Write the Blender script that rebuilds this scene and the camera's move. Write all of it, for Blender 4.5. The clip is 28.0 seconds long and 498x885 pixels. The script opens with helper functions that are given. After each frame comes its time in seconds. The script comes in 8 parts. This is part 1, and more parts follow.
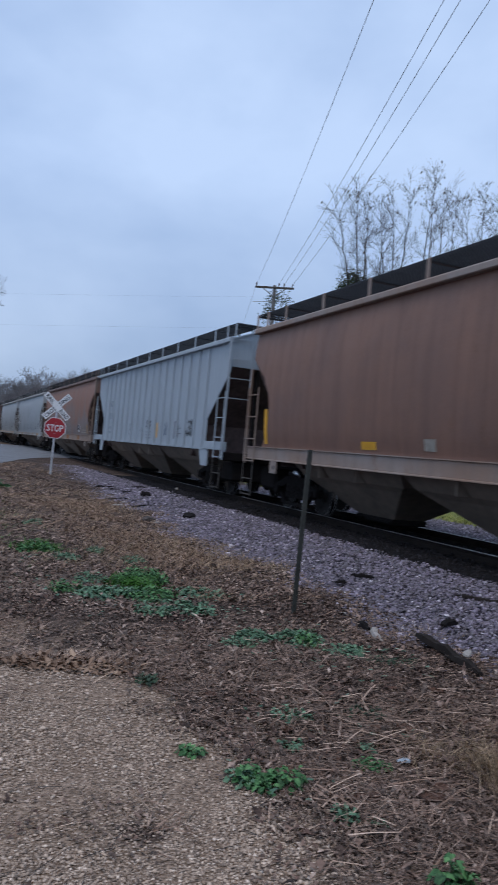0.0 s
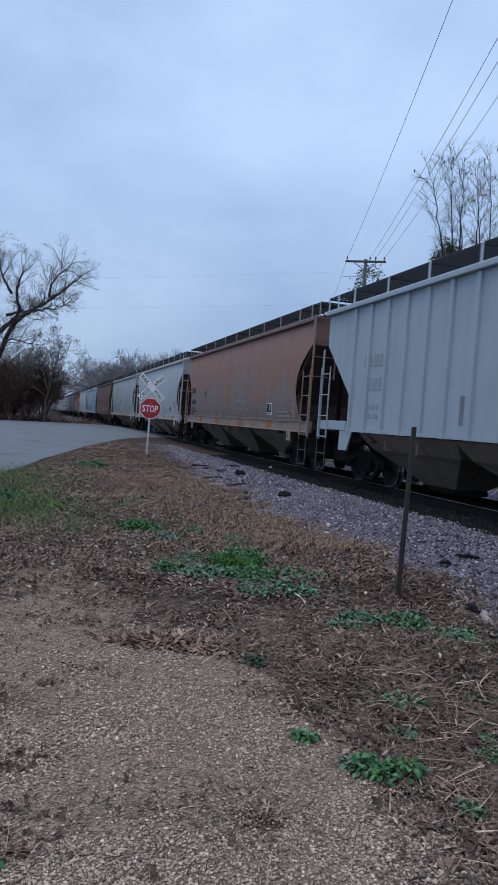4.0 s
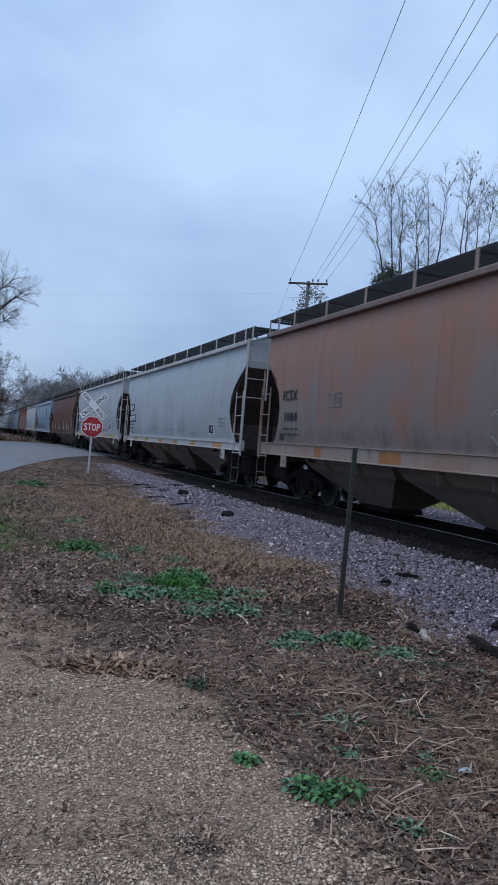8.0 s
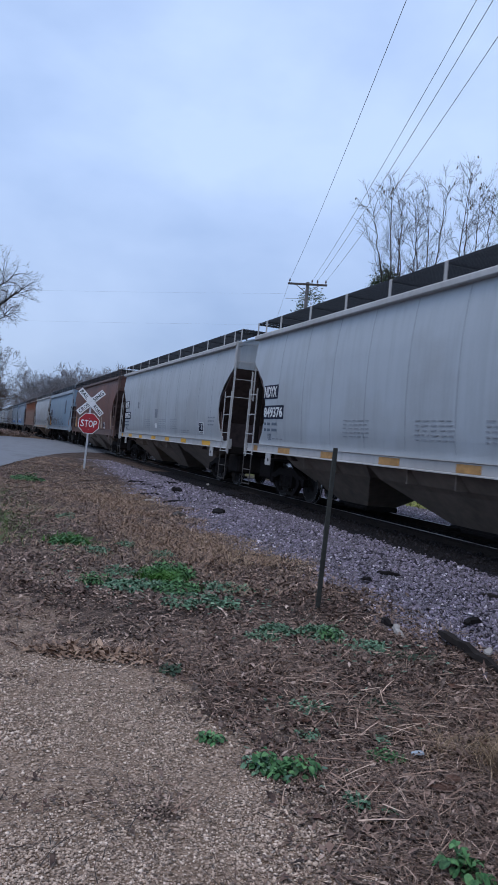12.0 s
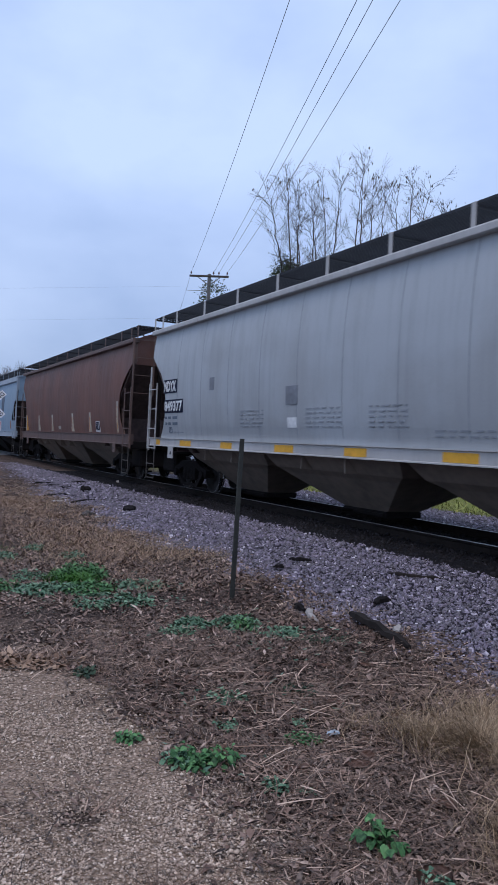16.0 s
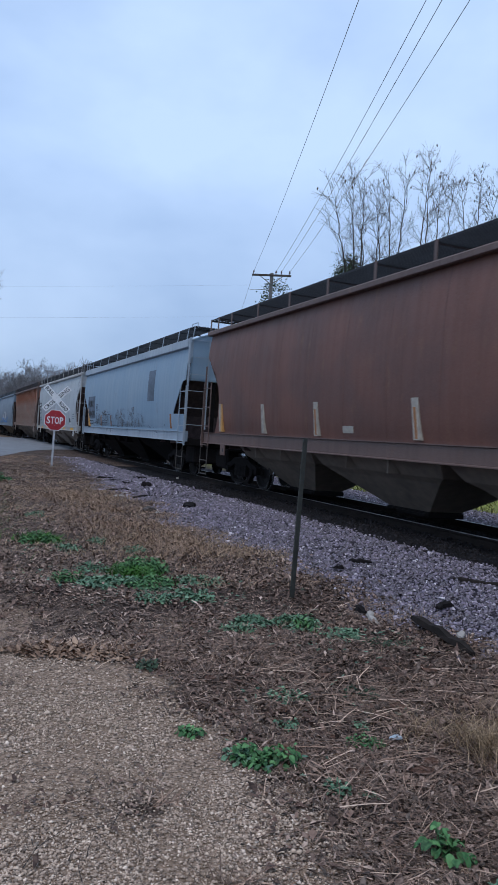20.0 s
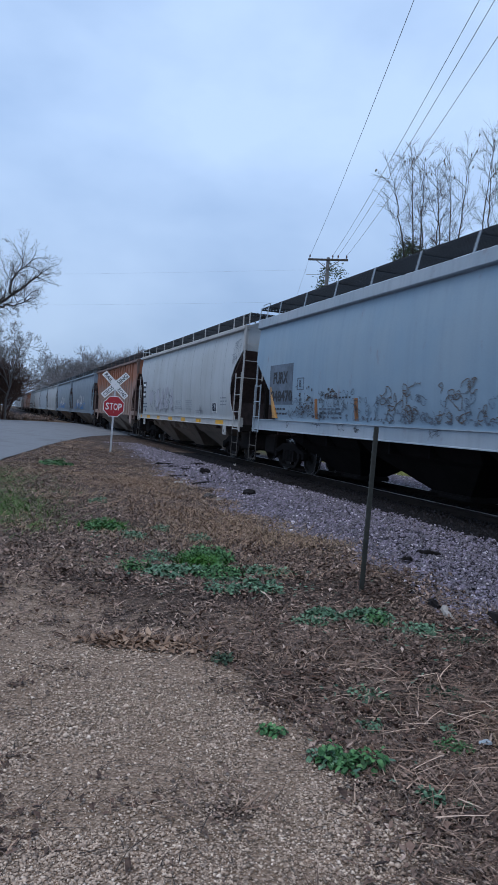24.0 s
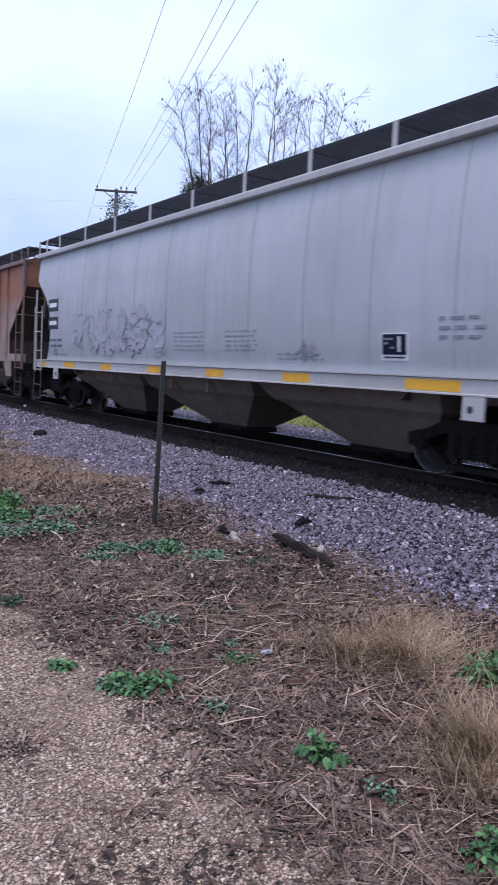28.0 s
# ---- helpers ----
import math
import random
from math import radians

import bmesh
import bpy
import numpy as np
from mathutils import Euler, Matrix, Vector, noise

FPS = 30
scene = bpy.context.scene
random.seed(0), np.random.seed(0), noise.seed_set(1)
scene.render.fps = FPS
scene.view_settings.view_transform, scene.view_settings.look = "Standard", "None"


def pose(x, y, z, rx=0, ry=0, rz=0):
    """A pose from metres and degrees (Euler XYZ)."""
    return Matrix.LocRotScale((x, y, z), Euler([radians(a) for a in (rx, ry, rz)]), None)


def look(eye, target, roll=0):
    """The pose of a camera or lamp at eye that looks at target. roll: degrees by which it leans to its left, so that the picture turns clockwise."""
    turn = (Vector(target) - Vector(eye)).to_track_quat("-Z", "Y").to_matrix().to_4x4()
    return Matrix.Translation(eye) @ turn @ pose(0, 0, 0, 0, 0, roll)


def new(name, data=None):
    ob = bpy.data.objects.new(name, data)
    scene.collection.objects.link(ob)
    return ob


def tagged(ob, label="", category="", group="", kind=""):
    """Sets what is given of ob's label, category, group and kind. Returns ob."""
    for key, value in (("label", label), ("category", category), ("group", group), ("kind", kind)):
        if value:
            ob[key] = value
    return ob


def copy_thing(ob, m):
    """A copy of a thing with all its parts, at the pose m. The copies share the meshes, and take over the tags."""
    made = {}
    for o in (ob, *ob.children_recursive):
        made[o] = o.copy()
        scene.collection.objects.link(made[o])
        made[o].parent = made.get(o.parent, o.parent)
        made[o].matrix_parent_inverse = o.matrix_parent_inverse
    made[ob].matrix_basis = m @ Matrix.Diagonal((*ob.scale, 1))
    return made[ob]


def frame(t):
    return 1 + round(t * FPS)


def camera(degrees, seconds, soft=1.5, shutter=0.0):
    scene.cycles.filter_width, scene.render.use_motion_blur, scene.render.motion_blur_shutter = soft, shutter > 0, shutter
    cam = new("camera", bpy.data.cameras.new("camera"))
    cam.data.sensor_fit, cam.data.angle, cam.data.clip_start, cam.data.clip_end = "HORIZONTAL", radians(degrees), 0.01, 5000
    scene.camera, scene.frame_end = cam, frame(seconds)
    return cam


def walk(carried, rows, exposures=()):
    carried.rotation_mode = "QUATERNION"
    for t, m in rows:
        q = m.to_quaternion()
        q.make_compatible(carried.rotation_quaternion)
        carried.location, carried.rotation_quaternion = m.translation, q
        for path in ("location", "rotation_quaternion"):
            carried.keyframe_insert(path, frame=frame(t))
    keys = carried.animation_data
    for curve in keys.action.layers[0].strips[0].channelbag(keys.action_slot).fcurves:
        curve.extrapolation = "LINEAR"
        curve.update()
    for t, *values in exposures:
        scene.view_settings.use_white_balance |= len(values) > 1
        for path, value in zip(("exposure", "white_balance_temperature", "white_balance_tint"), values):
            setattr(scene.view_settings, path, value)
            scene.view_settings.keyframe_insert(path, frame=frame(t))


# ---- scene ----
cam = camera(36.7, 28.0, soft=0.85, shutter=0.35)
PATH = [
    (0, (0.038, 0.38, 1.49), (0.152, 2.376, 1.516), 5.0),
    (0.5, (0.004, 0.383, 1.497), (-0.084, 2.381, 1.493), 3.7),
    (1, (-0.027, 0.362, 1.5), (-0.25, 2.349, 1.483), 2.9),
    (1.5, (-0.039, 0.376, 1.492), (-0.234, 2.366, 1.453), 2.2),
    (2, (-0.051, 0.436, 1.471), (-0.21, 2.429, 1.417), 1.7),
    (2.5, (-0.066, 0.47, 1.472), (-0.237, 2.462, 1.419), 2.2),
    (3, (-0.047, 0.492, 1.467), (-0.199, 2.486, 1.411), 3.4),
    (3.5, (-0.055, 0.496, 1.479), (-0.185, 2.491, 1.422), 4.0),
    (5.5, (-0.049, 0.437, 1.497), (-0.119, 2.436, 1.488), 4.0),
    (6, (-0.038, 0.44, 1.499), (-0.059, 2.44, 1.499), 3.8),
    (6.5, (-0.038, 0.455, 1.497), (-0.023, 2.455, 1.5), 3.9),
    (7, (-0.037, 0.47, 1.496), (-0.016, 2.47, 1.499), 3.9),
    (7.5, (-0.047, 0.48, 1.494), (-0.02, 2.479, 1.502), 4.0),
    (8, (-0.055, 0.47, 1.504), (-0.029, 2.47, 1.514), 4.5),
    (8.5, (-0.062, 0.474, 1.497), (-0.035, 2.474, 1.508), 5.1),
    (9, (-0.062, 0.467, 1.495), (-0.034, 2.467, 1.506), 5.4),
    (9.5, (-0.055, 0.464, 1.492), (-0.026, 2.464, 1.498), 5.6),
    (10, (0.028, 0.395, 1.507), (0.058, 2.394, 1.507), 5.6),
    (10.5, (0.087, 0.319, 1.516), (0.145, 2.318, 1.513), 5.8),
    (11, (0.08, 0.288, 1.509), (0.121, 2.288, 1.504), 5.4),
    (11.5, (0.087, 0.259, 1.508), (0.107, 2.259, 1.515), 5.7),
    (13.5, (0.102, 0.247, 1.515), (0.191, 2.245, 1.525), 3.8),
    (14, (0.104, 0.253, 1.518), (0.216, 2.25, 1.528), 3.4),
    (14.5, (0.13, 0.261, 1.517), (0.33, 2.252, 1.521), 3.8),
    (15, (0.124, 0.262, 1.513), (0.341, 2.25, 1.515), 3.4),
    (15.5, (0.128, 0.243, 1.523), (0.373, 2.228, 1.525), 2.6),
    (16, (0.124, 0.248, 1.514), (0.392, 2.231, 1.519), 2.7),
    (16.5, (0.116, 0.246, 1.514), (0.351, 2.232, 1.517), 2.8),
    (17, (0.106, 0.251, 1.505), (0.243, 2.246, 1.502), 3.2),
    (17.5, (0.126, 0.243, 1.514), (0.261, 2.239, 1.511), 3.0),
    (18, (0.103, 0.242, 1.514), (0.235, 2.238, 1.511), 3.0),
    (18.5, (0.096, 0.247, 1.511), (0.21, 2.244, 1.507), 3.3),
    (19, (0.091, 0.256, 1.508), (0.203, 2.253, 1.504), 3.5),
    (19.5, (0.083, 0.265, 1.502), (0.196, 2.262, 1.499), 3.8),
    (20, (0.078, 0.259, 1.508), (0.192, 2.256, 1.502), 3.9),
    (20.5, (0.076, 0.259, 1.517), (0.203, 2.255, 1.498), 3.9),
    (21, (0.042, 0.284, 1.531), (0.152, 2.281, 1.498), 3.6),
    (21.5, (-0.007, 0.345, 1.534), (0.033, 2.344, 1.487), 3.3),
    (22, (-0.043, 0.405, 1.521), (-0.051, 2.404, 1.47), 3.2),
    (22.5, (-0.063, 0.394, 1.533), (-0.108, 2.393, 1.479), 3.2),
    (24.5, (-0.072, 0.393, 1.52), (-0.091, 2.392, 1.467), 4.2),
    (25, (-0.072, 0.393, 1.52), (-0.091, 2.393, 1.467), 4.2),
    (25.5, (-0.075, 0.394, 1.517), (-0.093, 2.393, 1.465), 4.2),
    (26, (-0.056, 0.387, 1.519), (-0.075, 2.386, 1.464), 4.0),
    (26.5, (-0.038, 0.42, 1.499), (-0.038, 2.419, 1.438), 4.1),
    (27, (-0.008, 0.412, 1.493), (0.107, 2.408, 1.419), 3.8),
    (27.5, (0.057, 0.398, 1.48), (0.625, 2.31, 1.322), 3.6),
    (28, (0.014, 0.384, 1.493), (0.527, 2.309, 1.309), 3.0),
]
EXPOSURES = [(0, -0.05, 6300, 11), (1, -0.11, 6150, 8), (3, -0.09, 6150, 8), (6, -0.02, 6150, 8), (8, -0.02, 6150, 8), (10, 0.05, 6150, 8), (11, 0.03, 6140, 11), (14, 0.12, 6130, 14), (15, 0.03, 6200, 13), (16, 0.08, 6200, 16), (17, -0.02, 6230, 12), (18, 0.06, 6230, 12), (20, 0.09, 6150, 9), (22, 0.05, 6100, 8), (26.6, 0.04, 6100, 8), (27.0, 0.14, 6150, 9), (27.5, 0.42, 6300, 15), (28, 0.60, 6350, 23)]
walk(cam, [(t, look(eye, target, roll)) for t, eye, target, roll in PATH], EXPOSURES)

# ---- the plan: one straight track; s runs along it, away from the camera, lat across it ----
BEARING = radians(19.5)
U = Vector((-math.sin(BEARING), math.cos(BEARING), 0))
N = Vector((math.cos(BEARING), math.sin(BEARING), 0))
CENTRE = 9.2      # lat of the track's middle
RAIL = 0.20       # height of the rails' tops
SPRUNG = 0.08     # height of a car's own zero above the rails
GAUGE = 0.753     # half of the gauge, to the rail's middle


def at(lat, s, z=0.0):
    p = N * lat + U * s
    return Vector((p.x, p.y, z))


# ---- world and light: overcast late afternoon ----
world = bpy.data.worlds.new("overcast_sky")
scene.world = world
world.use_nodes = True
wn, wl = world.node_tree.nodes, world.node_tree.links
wn.clear()
w_out = wn.new("ShaderNodeOutputWorld")
w_bg = wn.new("ShaderNodeBackground")
w_sky = wn.new("ShaderNodeTexSky")
w_sky.sky_type = "NISHITA"
w_sky.sun_disc = False
w_sky.sun_elevation = radians(67)
w_sky.sun_rotation = radians(209)
w_coord = wn.new("ShaderNodeTexCoord")
w_map = wn.new("ShaderNodeMapping")
w_map.inputs["Scale"].default_value = (1.0, 1.0, 1.8)
w_noise = wn.new("ShaderNodeTexNoise")
w_noise.inputs["Scale"].default_value = 2.5
w_noise.inputs["Detail"].default_value = 5
w_noise.inputs["Roughness"].default_value = 0.5
w_ramp = wn.new("ShaderNodeValToRGB")
w_ramp.color_ramp.elements[0].position = 0.36
w_ramp.color_ramp.elements[0].color = (0.45, 0.61, 0.90, 1)
w_ramp.color_ramp.elements[1].position = 0.63
w_ramp.color_ramp.elements[1].color = (0.64, 0.81, 1.10, 1)
w_scale = wn.new("ShaderNodeVectorMath")
w_scale.operation = "SCALE"
w_scale.inputs["Scale"].default_value = 0.1
w_mix = wn.new("ShaderNodeMix")
w_mix.data_type = "RGBA"
w_mix.inputs["Factor"].default_value = 0.85
w_bg.inputs["Strength"].default_value = 1.0
wl.new(w_coord.outputs["Generated"], w_map.inputs["Vector"])
wl.new(w_map.outputs["Vector"], w_noise.inputs["Vector"])
wl.new(w_noise.outputs["Fac"], w_ramp.inputs["Fac"])
wl.new(w_sky.outputs["Color"], w_scale.inputs[0])
wl.new(w_scale.outputs["Vector"], w_mix.inputs["A"])
wl.new(w_ramp.outputs["Color"], w_mix.inputs["B"])
# thicker, greyer cloud towards the horizon
w_sep = wn.new("ShaderNodeSeparateXYZ")
w_low = wn.new("ShaderNodeMapRange")
w_low.inputs["From Min"].default_value, w_low.inputs["From Max"].default_value = 0.02, 0.34
w_low.inputs["To Min"].default_value, w_low.inputs["To Max"].default_value = 0.72, 1.0
w_dim = wn.new("ShaderNodeVectorMath")
w_dim.operation = "SCALE"
wl.new(w_coord.outputs["Generated"], w_sep.inputs["Vector"])
wl.new(w_sep.outputs["Z"], w_low.inputs["Value"])
wl.new(w_mix.outputs["Result"], w_dim.inputs[0])
wl.new(w_low.outputs["Result"], w_dim.inputs["Scale"])
wl.new(w_dim.outputs["Vector"], w_bg.inputs["Color"])
wl.new(w_bg.outputs["Background"], w_out.inputs["Surface"])

sun = new("sun", bpy.data.lights.new("sun", "SUN"))
sun.data.energy = 1.3
sun.data.angle = radians(32)
sun.data.color = (1.0, 0.91, 0.83)
sun.matrix_world = look((-12, -22, 60), (0, 0, 0))


# ---- materials ----
class Mat:
    """A node material with a Principled shader and short ways to wire it."""

    def __init__(self, name, rough=0.8, metal=0.0):
        self.m = bpy.data.materials.new(name)
        self.m.use_nodes = True
        self.t = self.m.node_tree
        self.b = self.t.nodes["Principled BSDF"]
        self.b.inputs["Roughness"].default_value = rough
        self.b.inputs["Metallic"].default_value = metal
        self.co = self.t.nodes.new("ShaderNodeTexCoord").outputs["Object"]

    def dull(self, level):
        """Less mirror gloss: dust, soil and soot."""
        self.b.inputs["Specular IOR Level"].default_value = level
        return self

    def mapped(self, scale):
        n = self.t.nodes.new("ShaderNodeMapping")
        n.inputs["Scale"].default_value = scale
        self.t.links.new(self.co, n.inputs["Vector"])
        return n.outputs["Vector"]

    def noise(self, scale, detail=4, rough=0.55, stretch=None, w=None):
        n = self.t.nodes.new("ShaderNodeTexNoise")
        n.inputs["Scale"].default_value = scale
        n.inputs["Detail"].default_value = detail
        n.inputs["Roughness"].default_value = rough
        if w is not None:
            n.noise_dimensions = "4D"
            n.inputs["W"].default_value = w
        self.t.links.new(self.mapped(stretch) if stretch else self.co, n.inputs["Vector"])
        return n.outputs["Fac"]

    def cells(self, scale):
        n = self.t.nodes.new("ShaderNodeTexVoronoi")
        n.inputs["Scale"].default_value = scale
        self.t.links.new(self.co, n.inputs["Vector"])
        return n.outputs["Distance"], n.outputs["Color"]

    def ramp(self, fac, stops):
        n = self.t.nodes.new("ShaderNodeValToRGB")
        e = n.color_ramp.elements
        while len(e) < len(stops):
            e.new(0.5)
        for k, (p, c) in zip(e, stops):
            k.position, k.color = p, (*c, 1) if len(c) == 3 else c
        self.t.links.new(fac, n.inputs["Fac"])
        return n.outputs["Color"]

    def step(self, fac, a, b):
        n = self.t.nodes.new("ShaderNodeMapRange")
        n.inputs["From Min"].default_value, n.inputs["From Max"].default_value = a, b
        self.t.links.new(fac, n.inputs["Value"])
        return n.outputs["Result"]

    def math(self, op, a, b):
        n = self.t.nodes.new("ShaderNodeMath")
        n.operation = op
        for i, v in enumerate((a, b)):
            if isinstance(v, (int, float)):
                n.inputs[i].default_value = v
            else:
                self.t.links.new(v, n.inputs[i])
        return n.outputs[0]

    def mix(self, fac, a, b, mode="MIX"):
        n = self.t.nodes.new("ShaderNodeMix")
        n.data_type, n.blend_type = "RGBA", mode
        if isinstance(fac, (int, float)):
            n.inputs["Factor"].default_value = fac
        else:
            self.t.links.new(fac, n.inputs["Factor"])
        for key, v in (("A", a), ("B", b)):
            if isinstance(v, tuple):
                n.inputs[key].default_value = (*v, 1)
            else:
                self.t.links.new(v, n.inputs[key])
        return n.outputs["Result"]

    def attribute(self, name):
        n = self.t.nodes.new("ShaderNodeAttribute")
        n.attribute_name = name
        return n.outputs["Fac"]

    def island(self):
        return self.t.nodes.new("ShaderNodeNewGeometry").outputs["Random Per Island"]

    def colour(self, c):
        if isinstance(c, tuple):
            self.b.inputs["Base Color"].default_value = (*c, 1)
        else:
            self.t.links.new(c, self.b.inputs["Base Color"])
        return self

    def bump(self, height, strength=0.4, distance=0.01):
        n = self.t.nodes.new("ShaderNodeBump")
        n.inputs["Strength"].default_value = strength
        n.inputs["Distance"].default_value = distance
        self.t.links.new(height, n.inputs["Height"])
        self.t.links.new(n.outputs["Normal"], self.b.inputs["Normal"])
        return self

    def roughness(self, fac, lo, hi):
        n = self.t.nodes.new("ShaderNodeMapRange")
        n.inputs["To Min"].default_value, n.inputs["To Max"].default_value = lo, hi
        self.t.links.new(fac, n.inputs["Value"])
        self.t.links.new(n.outputs["Result"], self.b.inputs["Roughness"])
        return self


def plain(name, c, rough=0.7, metal=0.0, grain=30.0, vary=0.25, bump=0.2, gloss=0.5):
    m = Mat(name, rough, metal).dull(gloss)
    n1, n2 = m.noise(grain, 4), m.noise(grain / 9, 3)
    lo, hi = tuple(v * (1 - vary) for v in c), tuple(min(1, v * (1 + vary)) for v in c)
    m.colour(m.mix(0.5, m.ramp(n1, [(0.3, lo), (0.7, hi)]), m.ramp(n2, [(0.35, lo), (0.65, hi)])))
    return m.bump(n1, bump, 0.004).m


def paint(name, base, second, rust=0.0, w=0.0, streak=0.35, worn_low=0.0):
    """Old car paint: faded patches, upright dirt streaks and rust; worn_low fades it towards the sill."""
    m = Mat(name, 0.55)
    patch = m.noise(0.55, 5, 0.6, w=w)
    lines = m.noise(1.0, 5, 0.65, (5.0, 5.0, 0.22), w=w + 3)
    fine = m.noise(38, 3, 0.6, w=w)
    if worn_low:
        n = m.t.nodes.new("ShaderNodeSeparateXYZ")
        m.t.links.new(m.co, n.inputs[0])
        patch = m.math("ADD", patch, m.math("MULTIPLY", m.math("SUBTRACT", 2.55, n.outputs["Z"]), worn_low))
        patch = m.math("ADD", patch, m.math("MULTIPLY", m.math("SUBTRACT", m.noise(0.8, 3, 0.5, (1.3, 1.3, 0.5), w=w + 5), 0.5), 0.5))
    c = m.mix(m.step(patch, 0.40, 0.62), base, second)
    dirt = tuple(v * 0.55 for v in base)
    c = m.mix(m.math("MULTIPLY", m.step(lines, 0.48, 0.72), streak), c, dirt)
    if rust:
        rn = m.noise(2.2, 8, 0.72, (1.4, 1.4, 0.55), w=w + 7)
        k = m.math("MULTIPLY", m.step(rn, 0.62 - 0.22 * rust, 0.72 - 0.1 * rust), min(1.0, 0.55 + 0.4 * rust))
        c = m.mix(k, c, m.ramp(fine, [(0.3, (0.10, 0.045, 0.022)), (0.7, (0.24, 0.105, 0.05))]))
    c = m.mix(0.035, c, m.ramp(fine, [(0.3, (0.02, 0.02, 0.02)), (0.7, (0.7, 0.7, 0.7))]))
    m.colour(c).roughness(lines, 0.42, 0.75)
    return m.bump(m.noise(0.9, 2, 0.4, (1.6, 1.6, 0.7), w=w + 11), 0.35, 0.05).m


def panelled(name, base, patch, w, panel=1.55):
    """Bleached paint that has kept its colour in blocks between the upright seams."""
    m = Mat(name, 0.6)
    n = m.t.nodes.new("ShaderNodeSeparateXYZ")
    m.t.links.new(m.co, n.inputs[0])
    x, z = n.outputs["X"], n.outputs["Z"]
    seam = m.math("ABSOLUTE", m.math("SUBTRACT", m.math("FRACT", m.math("ADD", m.math("DIVIDE", m.math("ADD", x, m.math("MULTIPLY", m.noise(1.2, 3, 0.5, w=w + 2), 0.5)), panel), 20.05), 0.0), 0.5), 0.0)
    inside = m.step(seam, 0.46, 0.30)
    field = m.math("ADD", m.noise(0.8, 5, 0.6, (0.9, 0.9, 0.7), w=w), m.math("MULTIPLY", m.math("SUBTRACT", z, 2.70), 0.15))
    lines = m.noise(1.0, 5, 0.65, (6.0, 6.0, 0.25), w=w + 3)
    kept = m.math("MULTIPLY", m.step(m.math("ADD", field, m.math("MULTIPLY", m.math("SUBTRACT", lines, 0.5), 0.08)), 0.40, 0.54), m.math("ADD", m.math("MULTIPLY", inside, 0.32), 0.60))
    c = m.mix(kept, base, patch)
    c = m.mix(m.math("MULTIPLY", m.step(lines, 0.50, 0.72), 0.35), c, tuple(v * 0.6 for v in base))
    soot = m.noise(1.7, 5, 0.7, (1.0, 1.0, 0.8), w=w + 9)
    c = m.mix(m.math("MULTIPLY", m.step(m.math("SUBTRACT", soot, m.math("MULTIPLY", m.math("SUBTRACT", z, 1.7), 0.16)), 0.52, 0.70), 0.6), c, (0.05, 0.045, 0.045))
    m.colour(c).roughness(lines, 0.45, 0.75)
    return m.bump(m.noise(0.9, 2, 0.4, (1.6, 1.6, 0.7), w=w + 11), 0.35, 0.05).m


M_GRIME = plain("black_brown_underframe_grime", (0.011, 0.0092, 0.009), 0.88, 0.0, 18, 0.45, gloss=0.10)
M_HOPPER = plain("dusty_brown_hopper_steel", (0.185, 0.145, 0.114), 0.8, 0.0, 5, 0.35)
# Dark brown sheet paint with the recess's shade put into the colour.
M_RECESS_SHADE = plain("slope_sheet_brown_with_shade", (0.108, 0.075, 0.069), 0.85, 0.0, 6, 0.4, gloss=0.12)
M_GRATE = plain("dull_galvanised_grating", (0.026, 0.029, 0.035), 0.65, 0.3, 20, 0.3)
M_STEEL = plain("worn_bright_steel", (0.35, 0.35, 0.36), 0.35, 0.9, 25, 0.3)
M_RAIL = plain("rust_brown_rail_steel", (0.016, 0.012, 0.010), 0.8, 0.0, 25, 0.4, gloss=0.12)
M_YELLOW = plain("yellow_reflective_tape", (0.70, 0.36, 0.02), 0.45, 0.0, 12, 0.2, 0.05)
M_WHITE = plain("white_marking_paint", (0.70, 0.71, 0.70), 0.6, 0.0, 12, 0.22, 0.05)
M_PALE = plain("worn_pale_marking", (0.36, 0.33, 0.28), 0.7, 0.0, 9, 0.35, 0.05)
M_BLACK = plain("black_marking_paint", (0.022, 0.024, 0.03), 0.6, 0.0, 12, 0.3, 0.05)
M_NAVY = plain("dark_blue_marking_panel", (0.007, 0.012, 0.032), 0.6, 0.0, 12, 0.3, 0.05, 0.15)
M_FADE = plain("faded_grey_marking", (0.20, 0.215, 0.24), 0.7, 0.0, 9, 0.3, 0.05)
M_PRINT = plain("faded_small_print", (0.27, 0.29, 0.31), 0.7, 0.0, 9, 0.25, 0.05)
M_HAZE = plain("thin_lilac_grey_spray", (0.375, 0.38, 0.42), 0.7, 0.0, 4, 0.15, 0.05)
M_GHOST = plain("ghost_of_old_lettering", (0.27, 0.315, 0.355), 0.7, 0.0, 9, 0.2, 0.05)
M_SIGNRED = plain("red_sign_sheeting", (0.36, 0.013, 0.022), 0.45, 0.0, 9, 0.12, 0.04)
M_SIGNWHITE = plain("white_sign_sheeting", (0.78, 0.78, 0.78), 0.45, 0.0, 9, 0.08, 0.04)
M_GALV = plain("galvanised_steel_post", (0.50, 0.51, 0.53), 0.45, 0.4, 20, 0.2)
M_POST = plain("dull_dark_green_steel_post", (0.040, 0.042, 0.036), 0.7, 0.2, 30, 0.4)
M_WOOD = plain("weathered_grey_wood", (0.062, 0.052, 0.047), 0.85, 0.0, 12, 0.35)
M_POLEGREY = plain("bleached_grey_pole_wood", (0.155, 0.15, 0.15), 0.85, 0.0, 12, 0.3)
M_DRIFT = plain("bleached_pale_wood", (0.33, 0.305, 0.28), 0.85, 0.0, 12, 0.3)
